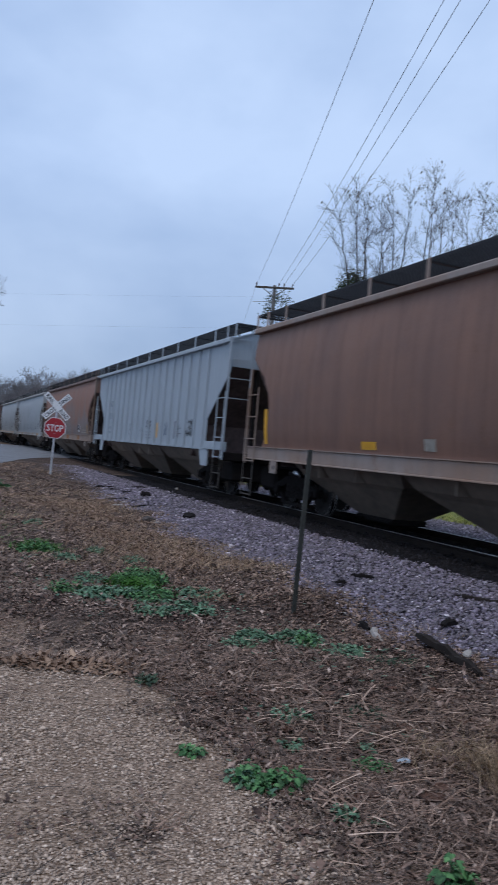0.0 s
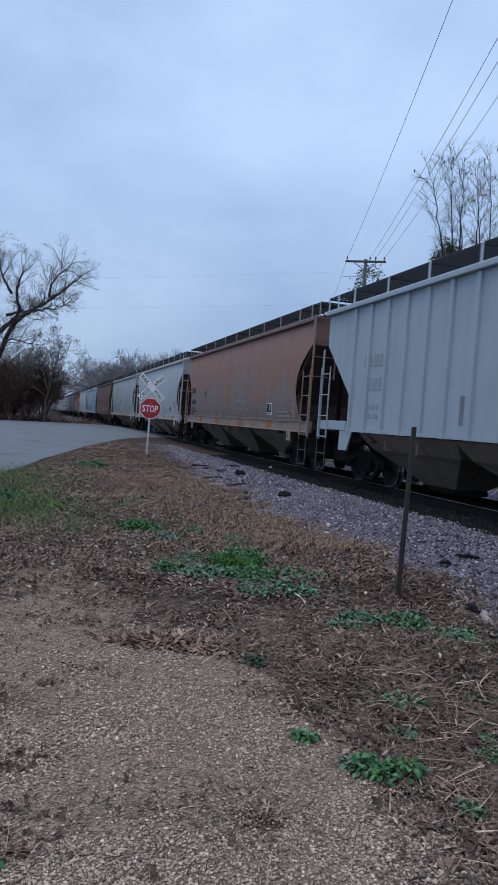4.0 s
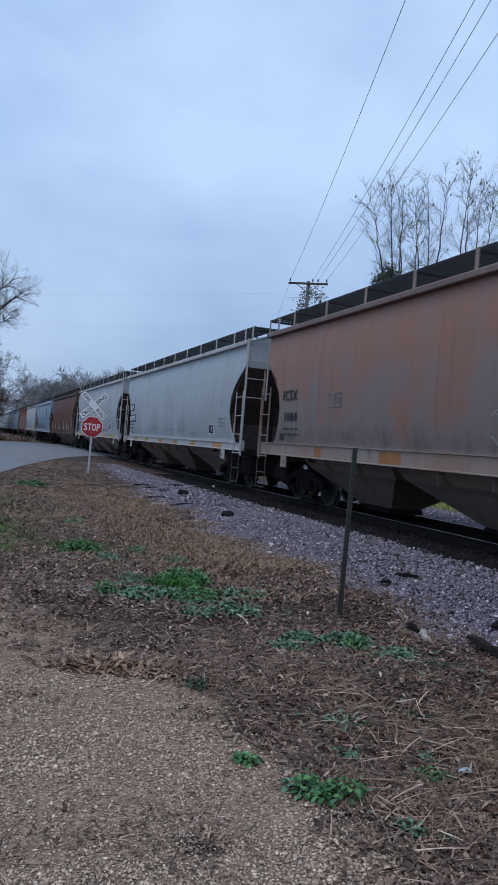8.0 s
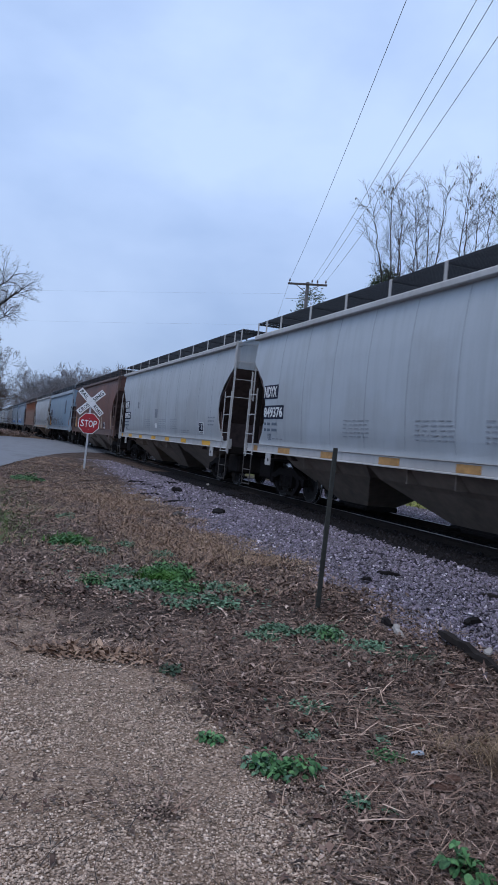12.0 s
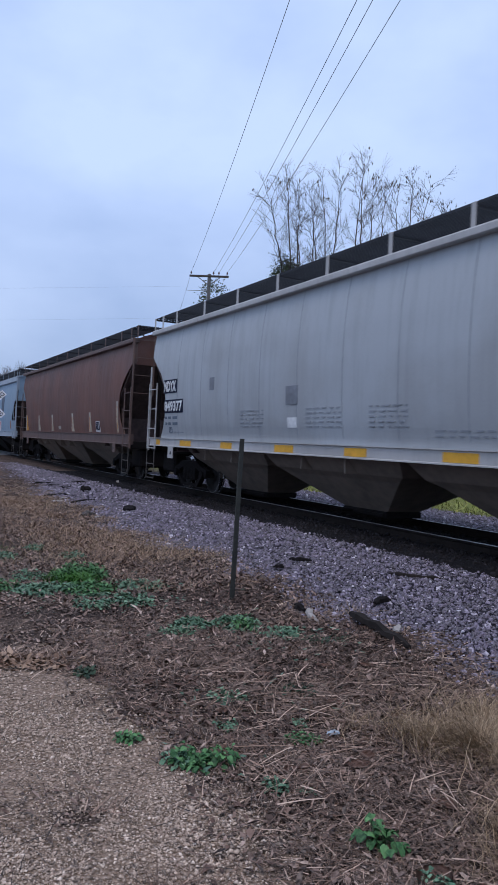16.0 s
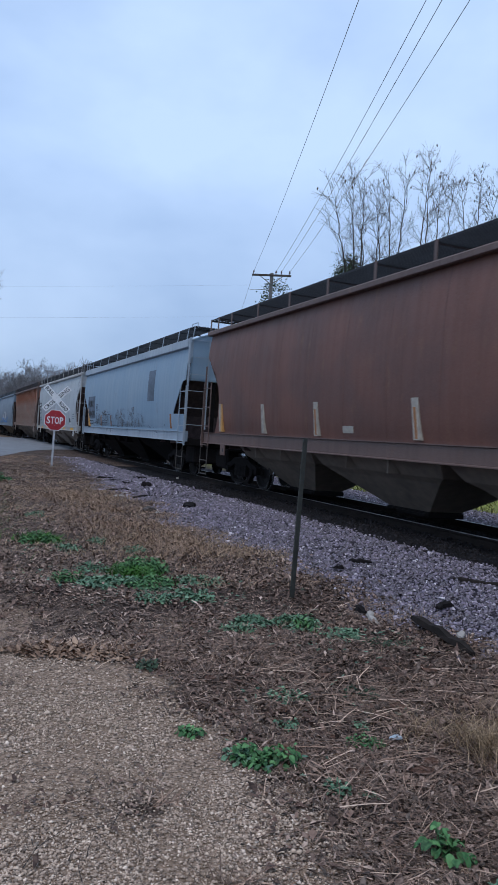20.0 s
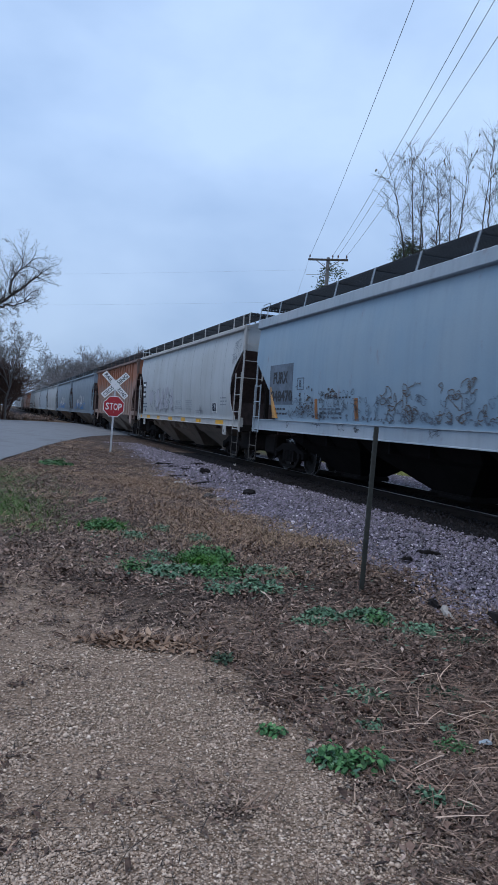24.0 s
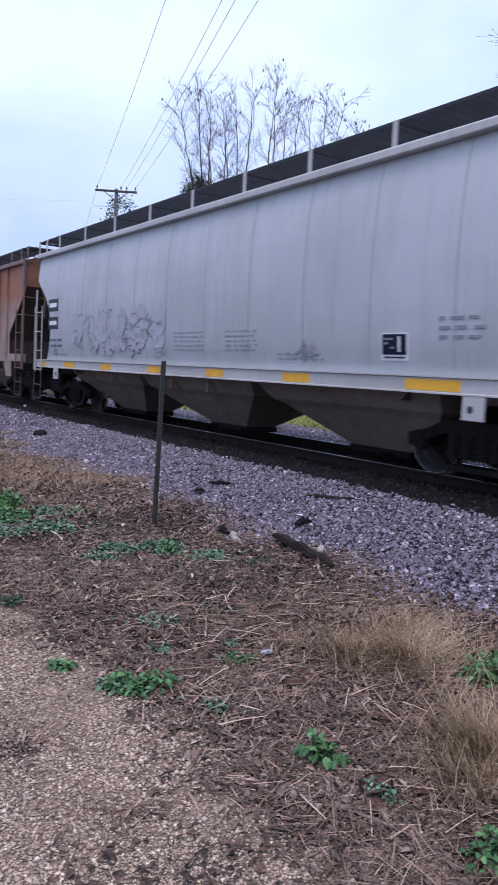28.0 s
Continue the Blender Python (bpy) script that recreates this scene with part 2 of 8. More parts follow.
M_TIE = plain("creosoted_tie_wood", (0.020, 0.016, 0.014), 0.9, 0.0, 14, 0.45, 0.5, gloss=0.15)
M_CHAR = plain("blackened_wood_scrap", (0.012, 0.010, 0.010), 0.9, 0.0, 14, 0.4, 0.5, gloss=0.15)
M_PLASTIC = plain("crumpled_pale_blue_plastic", (0.36, 0.42, 0.47), 0.35, 0.0, 14, 0.15)
M_WIRE = plain("dull_aluminium_wire", (0.30, 0.315, 0.34), 0.6, 0.2, 8, 0.1)
M_GLASS = plain("brown_glazed_insulator", (0.10, 0.06, 0.05), 0.2, 0.0, 8, 0.1)


def bark(name, c):
    m = Mat(name, 0.9).dull(0.2)
    n = m.noise(9, 5, 0.6, (6, 6, 1))
    m.colour(m.ramp(n, [(0.3, tuple(v * 0.55 for v in c)), (0.7, c)]))
    return m.bump(n, 0.6, 0.02).m


M_BARK = bark("dark_grey_bark", (0.055, 0.047, 0.042))
M_BARK_TWIG = bark("grey_brown_twig_bark", (0.16, 0.145, 0.14))
M_BARK_RED = bark("reddish_brown_brush_bark", (0.105, 0.066, 0.054))
M_BARK_YOUNG = bark("young_grey_bark", (0.060, 0.052, 0.049))
# Bark of the far woods: distance haze is painted in as paler grey.
M_BARK_HAZED = bark("hazed_grey_bark", (0.245, 0.235, 0.24))


def leafy(name, stops, rough=0.6):
    m = Mat(name, rough).dull(0.22)
    m.colour(m.mix(0.3, m.ramp(m.island(), stops), m.ramp(m.noise(60, 2), [(0.3, stops[0][1]), (0.7, stops[-1][1])])))
    return m.m


M_WEED_PALE = leafy("grey_green_clover_leaf", [(0.0, (0.022, 0.066, 0.040)), (0.6, (0.085, 0.165, 0.110)), (1.0, (0.19, 0.29, 0.21))])
M_IVY = leafy("dark_evergreen_leaf", [(0.0, (0.015, 0.03, 0.012)), (1.0, (0.05, 0.075, 0.03))])
M_LASTLEAF = leafy("withered_brown_leaf", [(0.0, (0.03, 0.025, 0.02)), (1.0, (0.10, 0.07, 0.04))])
M_STRAW = leafy("dry_straw", [(0.0, (0.008, 0.004, 0.003)), (0.48, (0.044, 0.022, 0.015)), (0.80, (0.175, 0.100, 0.070)), (1.0, (0.60, 0.43, 0.33))], 0.65)
M_STALK = leafy("pale_straw_stalk", [(0.0, (0.022, 0.011, 0.007)), (0.48, (0.070, 0.035, 0.023)), (0.82, (0.235, 0.138, 0.094)), (1.0, (0.70, 0.52, 0.40))], 0.6)
M_STUBBLE = leafy("orange_tan_stubble", [(0.0, (0.075, 0.040, 0.025)), (0.5, (0.195, 0.118, 0.078)), (1.0, (0.45, 0.315, 0.22))], 0.7)
M_TALLGRASS = leafy("bleached_tall_grass", [(0.0, (0.10, 0.064, 0.033)), (0.5, (0.245, 0.165, 0.098)), (1.0, (0.58, 0.435, 0.285))], 0.7)
M_LITTER = leafy("brown_leaf_litter", [(0.0, (0.006, 0.004, 0.003)), (0.40, (0.047, 0.026, 0.020)), (0.72, (0.175, 0.104, 0.078)), (0.93, (0.38, 0.265, 0.21)), (1.0, (0.58, 0.45, 0.37))], 0.7)
M_DARKLEAF = leafy("dark_fallen_leaf", [(0.0, (0.004, 0.003, 0.003)), (0.50, (0.030, 0.017, 0.014)), (0.85, (0.115, 0.066, 0.052)), (1.0, (0.30, 0.20, 0.155))], 0.7)
M_GREENGRASS = leafy("green_grass_blade", [(0.0, (0.032, 0.066, 0.018)), (1.0, (0.105, 0.175, 0.045))], 0.7)
M_LUSH = leafy("lush_green_grass_blade", [(0.0, (0.016, 0.062, 0.008)), (1.0, (0.06, 0.18, 0.02))], 0.55)
M_FIELD = leafy("yellow_green_grass_blade", [(0.0, (0.13, 0.16, 0.035)), (0.7, (0.27, 0.31, 0.075)), (1.0, (0.42, 0.38, 0.12))], 0.7)
M_STONE = leafy("purple_grey_ballast_stone", [(0.0, (0.012, 0.009, 0.013)), (0.45, (0.050, 0.038, 0.062)), (0.82, (0.142, 0.112, 0.172)), (0.95, (0.29, 0.245, 0.325)), (1.0, (0.68, 0.63, 0.68))], 0.6)
M_PEBBLE = leafy("sandy_gravel_stone", [(0.0, (0.045, 0.032, 0.025)), (0.30, (0.29, 0.207, 0.152)), (0.87, (0.58, 0.438, 0.333)), (1.0, (0.88, 0.72, 0.59))], 0.8)


def ground_material():
    m = Mat("dirt_drive_leaf_litter_and_grass", 0.92).dull(0.15)
    fine, mid, big = m.noise(55, 5, 0.65), m.noise(6, 5, 0.6), m.noise(0.6, 4)
    dist, col = m.cells(70)
    clod = m.noise(21, 4, 0.6)
    sand = m.ramp(fine, [(0.36, (0.105, 0.072, 0.053)), (0.5, (0.35, 0.253, 0.188)), (0.66, (0.64, 0.49, 0.385))])
    sand = m.mix(m.math("MULTIPLY", m.step(clod, 0.53, 0.66), 0.6), sand, (0.11, 0.075, 0.055))
    sand = m.mix(m.math("MULTIPLY", m.step(mid, 0.45, 0.75), 0.7), sand, (0.225, 0.156, 0.108))
    # Shade in the gaps between pebbles, put into the colour along cell edges.
    sand = m.mix(m.math("MULTIPLY", m.step(dist, 0.45, 0.8), 0.6), sand, (0.06, 0.040, 0.028))
    sand = m.mix(0.35, sand, m.ramp(col, [(0.2, (0.12, 0.082, 0.056)), (0.5, (0.27, 0.19, 0.135)), (0.85, (0.48, 0.365, 0.275))]))
    duff = m.ramp(fine, [(0.38, (0.008, 0.005, 0.004)), (0.5, (0.050, 0.034, 0.028)), (0.66, (0.20, 0.140, 0.110))])
    duff = m.mix(m.math("MULTIPLY", m.step(mid, 0.42, 0.7), 0.6), duff, (0.040, 0.029, 0.024))
    duff = m.mix(m.math("MULTIPLY", m.step(big, 0.52, 0.66), 0.35), duff, m.mix(0.5, sand, (0.13, 0.098, 0.078)))
    grass = m.ramp(fine, [(0.25, (0.075, 0.085, 0.02)), (0.6, (0.17, 0.19, 0.04)), (0.8, (0.27, 0.24, 0.08))])
    wood = m.ramp(fine, [(0.25, (0.05, 0.036, 0.026)), (0.7, (0.14, 0.10, 0.07))])
    edge = m.math("ADD", m.attribute("drive"), m.math("MULTIPLY", m.math("SUBTRACT", mid, 0.5), 1.6))
    c = m.mix(m.step(edge, 0.34, 0.62), duff, sand)
    c = m.mix(m.attribute("meadow"), c, grass)
    c = m.mix(m.attribute("brush"), c, wood)
    m.colour(m.mix(m.math("MULTIPLY", m.step(big, 0.4, 0.7), 0.18), c, (0.12, 0.085, 0.06)))
    return m.bump(m.math("ADD", m.math("SUBTRACT", fine, dist), m.math("MULTIPLY", mid, 2.0)), 0.9, 0.014).m


M_GROUND = ground_material()


def ballast_material(name, k):
    m = Mat(name, 0.9).dull(0.15)
    dist = m.cells(26)[0]
    fine = m.noise(45, 4)
    # Cell rims fall to near-black: the gaps' shade between stones, painted in.
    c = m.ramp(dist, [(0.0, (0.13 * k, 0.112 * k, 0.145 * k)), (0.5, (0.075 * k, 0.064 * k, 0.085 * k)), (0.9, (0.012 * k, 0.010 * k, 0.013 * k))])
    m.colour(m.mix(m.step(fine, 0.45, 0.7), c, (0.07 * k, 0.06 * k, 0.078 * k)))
    return m.bump(m.math("SUBTRACT", 1.0, dist), 1.0, 0.04).m


M_BALLAST = ballast_material("purple_grey_ballast", 0.46)
# Near-black bed: oil stain with the train's shade put into the colour.
M_OIL_SHADE = ballast_material("oil_and_shade_track_ballast", 0.08)


def road_material():
    m = Mat("worn_pale_asphalt", 0.85)
    fine, mid = m.noise(60, 5, 0.7), m.noise(0.8, 5, 0.6)
    c = m.ramp(fine, [(0.3, (0.110, 0.117, 0.130)), (0.7, (0.180, 0.188, 0.204))])
    m.colour(m.mix(m.step(mid, 0.5, 0.72), c, (0.098, 0.101, 0.110)))
    return m.bump(fine, 0.35, 0.004).m


M_ROAD = road_material()


# ---- mesh helpers ----
def arrays(name, verts, faces):
    """A mesh from an (n, 3) array of points and an (m, 3 or 4) array of corners."""
    verts, faces = np.asarray(verts, np.float32), np.asarray(faces, np.int32)
    me = bpy.data.meshes.new(name)
    k = faces.shape[1]
    me.vertices.add(len(verts))
    me.vertices.foreach_set("co", verts.ravel())
    me.loops.add(faces.size)
    me.loops.foreach_set("vertex_index", faces.ravel())
    me.polygons.add(len(faces))
    me.polygons.foreach_set("loop_start", np.arange(0, faces.size, k, dtype=np.int32))
    me.polygons.foreach_set("loop_total", np.full(len(faces), k, np.int32))
    me.update(calc_edges=True)
    me.validate()
    return me


def mesh_of(bm, name, smooth_shade=False):
    me = bpy.data.meshes.new(name)
    bmesh.ops.recalc_face_normals(bm, faces=bm.faces[:])
    bm.to_mesh(me)
    bm.free()
    if smooth_shade:
        me.shade_smooth()
    return me


def link(name, me, material, parent=None, label="", m=None):
    """One mesh object; its material sits on the object, so that alike parts share a mesh."""
    ob = new(name, me)
    if not me.materials:
        me.materials.append(None)
    ob.material_slots[0].link = "OBJECT"
    ob.material_slots[0].material = material
    if parent:
        ob.parent = parent
    if m is not None:
        ob.matrix_basis = m
    return tagged(ob, label)


def part(name, bm, material, parent, label="", m=None):
    return link(name, mesh_of(bm, name), material, parent, label, m)


def box(bm, x0, x1, y0, y1, z0, z1, bevel=0.0):
    v = bmesh.ops.create_cube(bm, size=1)["verts"]
    for p in v:
        p.co = Vector(((x0 + x1) / 2 + p.co.x * (x1 - x0), (y0 + y1) / 2 + p.co.y * (y1 - y0), (z0 + z1) / 2 + p.co.z * (z1 - z0)))
    if bevel:
        bmesh.ops.bevel(bm, geom=list({e for p in v for e in p.link_edges}), offset=bevel, segments=1, affect="EDGES", profile=0.5)
    return bm


def rod(bm, a, b, r, sides=6, r2=None):
    """A round bar from a to b."""
    a, b = Vector(a), Vector(b)
    d = b - a
    m = Matrix.Translation((a + b) / 2) @ d.to_track_quat("Z", "Y").to_matrix().to_4x4()
    bmesh.ops.create_cone(bm, cap_ends=True, segments=sides, radius1=r, radius2=r if r2 is None else r2, depth=d.length, matrix=m)
    return bm


def prism(bm, outline, y0, y1):
    """An outline in x and z, drawn out from y0 to y1."""
    lo = [bm.verts.new((x, y0, z)) for x, z in outline]
    hi = [bm.verts.new((x, y1, z)) for x, z in outline]
    k = len(outline)
    bm.faces.new(lo)
    bm.faces.new(hi[::-1])
    for i in range(k):
        bm.faces.new((lo[i], hi[i], hi[(i + 1) % k], lo[(i + 1) % k]))
    return bm


def loft(bm, rings, caps=True):
    rows = [[bm.verts.new(p) for p in r] for r in rings]
    k = len(rows[0])
    for a, b in zip(rows, rows[1:]):
        for i in range(k):
            bm.faces.new((a[i], a[(i + 1) % k], b[(i + 1) % k], b[i]))
    if caps:
        bm.faces.new(rows[0][::-1])
        bm.faces.new(rows[-1])
    return bm


def lettering(words, size, name, bold=0.012):
    """Flat letters with a little depth, in x and y, from the built-in font."""
    cu = bpy.data.curves.new(name, "FONT")
    cu.body, cu.size, cu.extrude, cu.resolution_u = words, size, 0.002, 2
    cu.offset = bold * size
    ob = bpy.data.objects.new(name, cu)
    scene.collection.objects.link(ob)
    bpy.context.view_layer.update()
    me = bpy.data.meshes.new_from_object(ob.evaluated_get(bpy.context.evaluated_depsgraph_get()))
    me.name = name
    bpy.data.objects.remove(ob)
    return me

# ---- the ground: one sheet to the horizon ----
ROAD_NEAR = [(-5.2, -10), (-5.6, 5), (-6.2, 15.3), (-7.45, 23.5), (-8.9, 35), (-9.4, 44), (-7.4, 49.5), (3.0, 55), (40, 70)]
ROAD_FAR = [(-42, -10), (-41, 5), (-38, 20), (-34, 36), (-30, 50), (-27, 60), (-23.5, 72), (-12, 82), (30, 98)]
ROAD_RISE = [0.0, 0.0, 0.01, 0.04, 0.09, 0.12, 0.14, 0.14, 0.05]


def lines(lo, hi, step, far, grow=1.35):
    mid = list(np.arange(lo, hi + 1e-6, step))
    a, b, d = [], [], step
    x = hi
    while x < far:
        d *= grow
        x += d
        b.append(x)
    x, d = lo, step
    while x > -far:
        d *= grow
        x -= d
        a.append(x)
    return np.array(a[::-1] + mid + b)


def lat_s(x, y):
    return x * N.x + y * N.y, x * U.x + y * U.y


def patchy(x, y, scale, seed):
    """Smooth value noise from 0 to 1 over the ground."""
    grid = np.random.default_rng(seed).uniform(0, 1, (64, 64))
    u_, v_ = (x / scale) % 63, (y / scale) % 63
    i, j = u_.astype(int), v_.astype(int)
    f, g = u_ - i, v_ - j
    f, g = f * f * (3 - 2 * f), g * g * (3 - 2 * g)
    a = grid[i, j] * (1 - f) + grid[i + 1, j] * f
    b = grid[i, j + 1] * (1 - f) + grid[i + 1, j + 1] * f
    return a * (1 - g) + b * g


def drive_mask(x, y):
    """1 on the gravel drive, 0 on the leaf litter, with a soft edge."""
    lat, s = lat_s(x, y)
    w = 0.15 * np.sin(s * 1.7) + 1.1 * (patchy(x, y, 0.8, 21) - 0.5) + 0.5 * (patchy(x, y, 0.27, 22) - 0.5)
    side = np.clip((1.40 + 0.20 * np.clip((3.7 - s) / 1.2, 0, 1) + w - lat) / 0.9 + 0.5, 0, 1)
    reach = 7.0 + 0.9 * np.clip(-lat, 0, 3) + 1.6 * w
    end = np.clip((reach - s) / 0.9 + 0.5, 0, 1)
    left = np.clip((x + 4.6 + 0.3 * np.sin(y * 1.3)) / 0.8 + 0.5, 0, 1)
    worn = np.clip((9.5 + 1.5 * w - s) / 0.9 + 0.5, 0, 1) * np.clip((2.3 + w - lat) / 0.9 + 0.5, 0, 1)
    worn *= np.clip(0.05 + 0.85 * patchy(x, y, 0.42, 23), 0, 1)
    return np.maximum(side * end, 0.85 * worn) * left


def ground_z(x, y):
    lat, s = lat_s(x, y)
    d = np.abs(lat - CENTRE)
    k = np.clip((6.5 - d) / 4.0, 0, 1)
    dist = np.hypot(x, y)
    z = 0.012 * np.sin(x * 1.9 + 0.6 * y) + 0.010 * np.sin(y * 2.7 - x)
    rise = np.clip((s - 14) / 34, 0, 1) * np.clip((lat + 4) / 6, 0, 1) * np.clip(1 - (s - 85) / 60, 0, 1)
    return z * np.clip(1.5 - dist / 60, 0, 1) - 0.02 * k + 0.13 * rise - 0.05 * np.clip((dist - 60) / 100, 0, 1)


gx, gy = lines(-8, 6.5, 0.14, 3200), lines(0.6, 14.5, 0.14, 3200)
GX, GY = np.meshgrid(gx, gy)
GZ = ground_z(GX, GY)
nx, ny = len(gx), len(gy)
ii, jj = np.meshgrid(np.arange(nx - 1), np.arange(ny - 1))
q = (jj * nx + ii).ravel()
ground_mesh = arrays("ground", np.stack([GX.ravel(), GY.ravel(), GZ.ravel()], 1), np.stack([q, q + 1, q + nx + 1, q + nx], 1))
LAT, SS = lat_s(GX, GY)
for key, values in (
    ("drive", drive_mask(GX, GY)),
    ("meadow", np.clip((LAT - 13.2) / 1.2, 0, 1) * np.clip((62 - SS) / 20, 0, 1)),
    ("brush", np.clip((SS - 62) / 12, 0, 1)),
):
    at_layer = ground_mesh.attributes.new(key, "FLOAT", "POINT")
    at_layer.data.foreach_set("value", values.ravel().astype(np.float32))
ground_mesh.shade_smooth()
ground = tagged(link("ground", ground_mesh, M_GROUND), "gravel drive edge, brown leaf litter and grass by the railway", "ground", kind="structure")


def road():
    k = 14
    near, far = [Vector((*p, 0)) for p in ROAD_NEAR], [Vector((*p, 0)) for p in ROAD_FAR]
    verts, faces, rows = [], [], 0
    for i in range(len(near) - 1):
        for f in range(8):
            t = f / 8
            if i + 2 < len(near) and i > 0:
                a = catmull(near[i - 1], near[i], near[i + 1], near[i + 2], t)
                b = catmull(far[i - 1], far[i], far[i + 1], far[i + 2], t)
            else:
                a, b = near[i].lerp(near[i + 1], t), far[i].lerp(far[i + 1], t)
            z = ROAD_RISE[i] * (1 - t) + ROAD_RISE[i + 1] * t + 0.055
            for j in range(k + 1):
                p = a.lerp(b, j / k)
                edge = 0.10 * noise.noise(p * 0.9) if j in (0, k) else 0.0
                verts.append((p.x + edge, p.y, z + 0.05 * math.sin(math.pi * j / k) - (0.05 if j in (0, k) else 0)))
            rows += 1
    for r in range(rows - 1):
        for j in range(k):
            o = r * (k + 1) + j
            faces.append((o, o + k + 1, o + k + 2, o + 1))
    me = arrays("road", verts, faces)
    me.shade_smooth()
    tagged(link("road", me, M_ROAD), "worn pale grey asphalt road curving to the level crossing", "road", kind="structure")


def catmull(p0, p1, p2, p3, t):
    return 0.5 * ((2 * p1) + (p2 - p0) * t + (2 * p0 - 5 * p1 + 4 * p2 - p3) * t * t + (3 * p1 - p0 - 3 * p2 + p3) * t ** 3)


road()


# ---- the ballast and the track ----
def strip(name, profile, s0, s1, step, material, label, category="ballast"):
    """A bed along the track with a cross profile of (lat, z)."""
    cols, verts, faces = len(profile), [], []
    stations = list(np.arange(s0, s1 + 1e-6, step))
    for s in stations:
        for i, (lat, z) in enumerate(profile):
            edge = i in (0, cols - 1)
            wob = 0.28 * noise.noise(Vector((s * 0.55, lat, 0))) + 0.12 * noise.noise(Vector((s * 2.3, lat, 4))) if edge else 0.0
            p = at(lat + wob, s)
            verts.append((p.x, p.y, z + (0.0 if edge else 0.018 * noise.noise(Vector((s * 1.3, lat * 1.7, 2))))))
    for r in range(len(stations) - 1):
        for c in range(cols - 1):
            o = r * cols + c
            faces.append((o, o + 1, o + cols + 1, o + cols))
    me = arrays(name, verts, faces)
    me.shade_smooth()
    return tagged(link(name, me, material), label, category, kind="structure")


def shoulder(lat):
    """Height of the ballast's top at a place across the track."""
    d = abs(lat - CENTRE)
    return float(np.interp(d, [0, 1.4, 2.5, 4.0, 5.3], [0.05, 0.05, 0.07, 0.035, -0.03]))


def ballast_bed():
    edges = [CENTRE + v for v in (-5.2, -4.6, -4.0, -3.4, -2.8, -2.3)]
    near = [(l, shoulder(l)) for l in edges]
    strip("ballast_bed", near, -170, -25, 5.0, M_BALLAST, "purple-grey ballast shoulder behind the camera")
    strip("ballast_bed", near, -25, 47, 0.3, M_BALLAST, "purple-grey crushed stone ballast shoulder beside the track")
    far = [(CENTRE + 1.8, shoulder(CENTRE + 1.8) + 0.004)] + [(2 * CENTRE - l, shoulder(l)) for l in edges[::-1][:5]]
    strip("ballast_bed", far, -170, 380, 1.5, M_BALLAST, "grey ballast shoulder behind the track")
    strip("ballast_bed", near, 78, 380, 1.5, M_BALLAST, "grey ballast shoulder beyond the level crossing")
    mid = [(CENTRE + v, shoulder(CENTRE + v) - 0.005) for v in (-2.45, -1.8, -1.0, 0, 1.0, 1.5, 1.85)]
    strip("track_bed", mid, -170, 420, 0.8, M_OIL_SHADE, "ballast between and beside the rails, dark with oil and painted shade")


ballast_bed()


def track():
    thing = tagged(new("railway_track"), "rusty steel rails on dark wooden ties in ballast", "railway track", kind="structure")
    prof = [(-0.07, -0.17), (0.07, -0.17), (0.07, -0.155), (0.012, -0.13), (0.012, -0.045), (0.036, -0.03), (0.036, -0.004), (0.030, 0), (-0.030, 0), (-0.036, -0.004), (-0.036, -0.03), (-0.012, -0.045), (-0.012, -0.13), (-0.07, -0.155)]
    for side in (-1, 1):
        bm = bmesh.new()
        rings = []
        for s in (-170, -25, 40, 120, 250, 420):
            base = at(CENTRE + side * GAUGE, s, RAIL)
            rings.append([base + N * a + Vector((0, 0, b)) for a, b in prof])
        loft(bm, rings)
        part("rail", bm, M_RAIL, thing, "brown rusted rail with a worn top")
        bm = bmesh.new()
        rings = [[at(CENTRE + side * GAUGE, s, RAIL) + N * a + Vector((0, 0, b)) for a, b in ((-0.028, 0.0), (0.028, 0.0), (0.026, 0.003), (-0.026, 0.003))] for s in (-170, 120, 420)]
        loft(bm, rings)
        part("rail_head", bm, M_STEEL, thing, "bright running surface of the rail")
    bm = bmesh.new()
    box(bm, -0.115, 0.115, -1.3, 1.3, -0.17, 0.0, 0.012)
    tie = mesh_of(bm, "tie")
    for i in range(290):
        s = -20 + 0.55 * i
        p = at(CENTRE + random.uniform(-0.06, 0.06), s, RAIL - 0.172 + random.uniform(-0.012, 0.004))
        link("tie", tie, M_TIE, thing, m=pose(p.x, p.y, p.z, random.uniform(-1, 1), 0, 90 + 19.5 + random.uniform(-1.2, 1.2)))


track()


# ---- scatter: stones, straw, leaves ----
rng = np.random.default_rng(7)


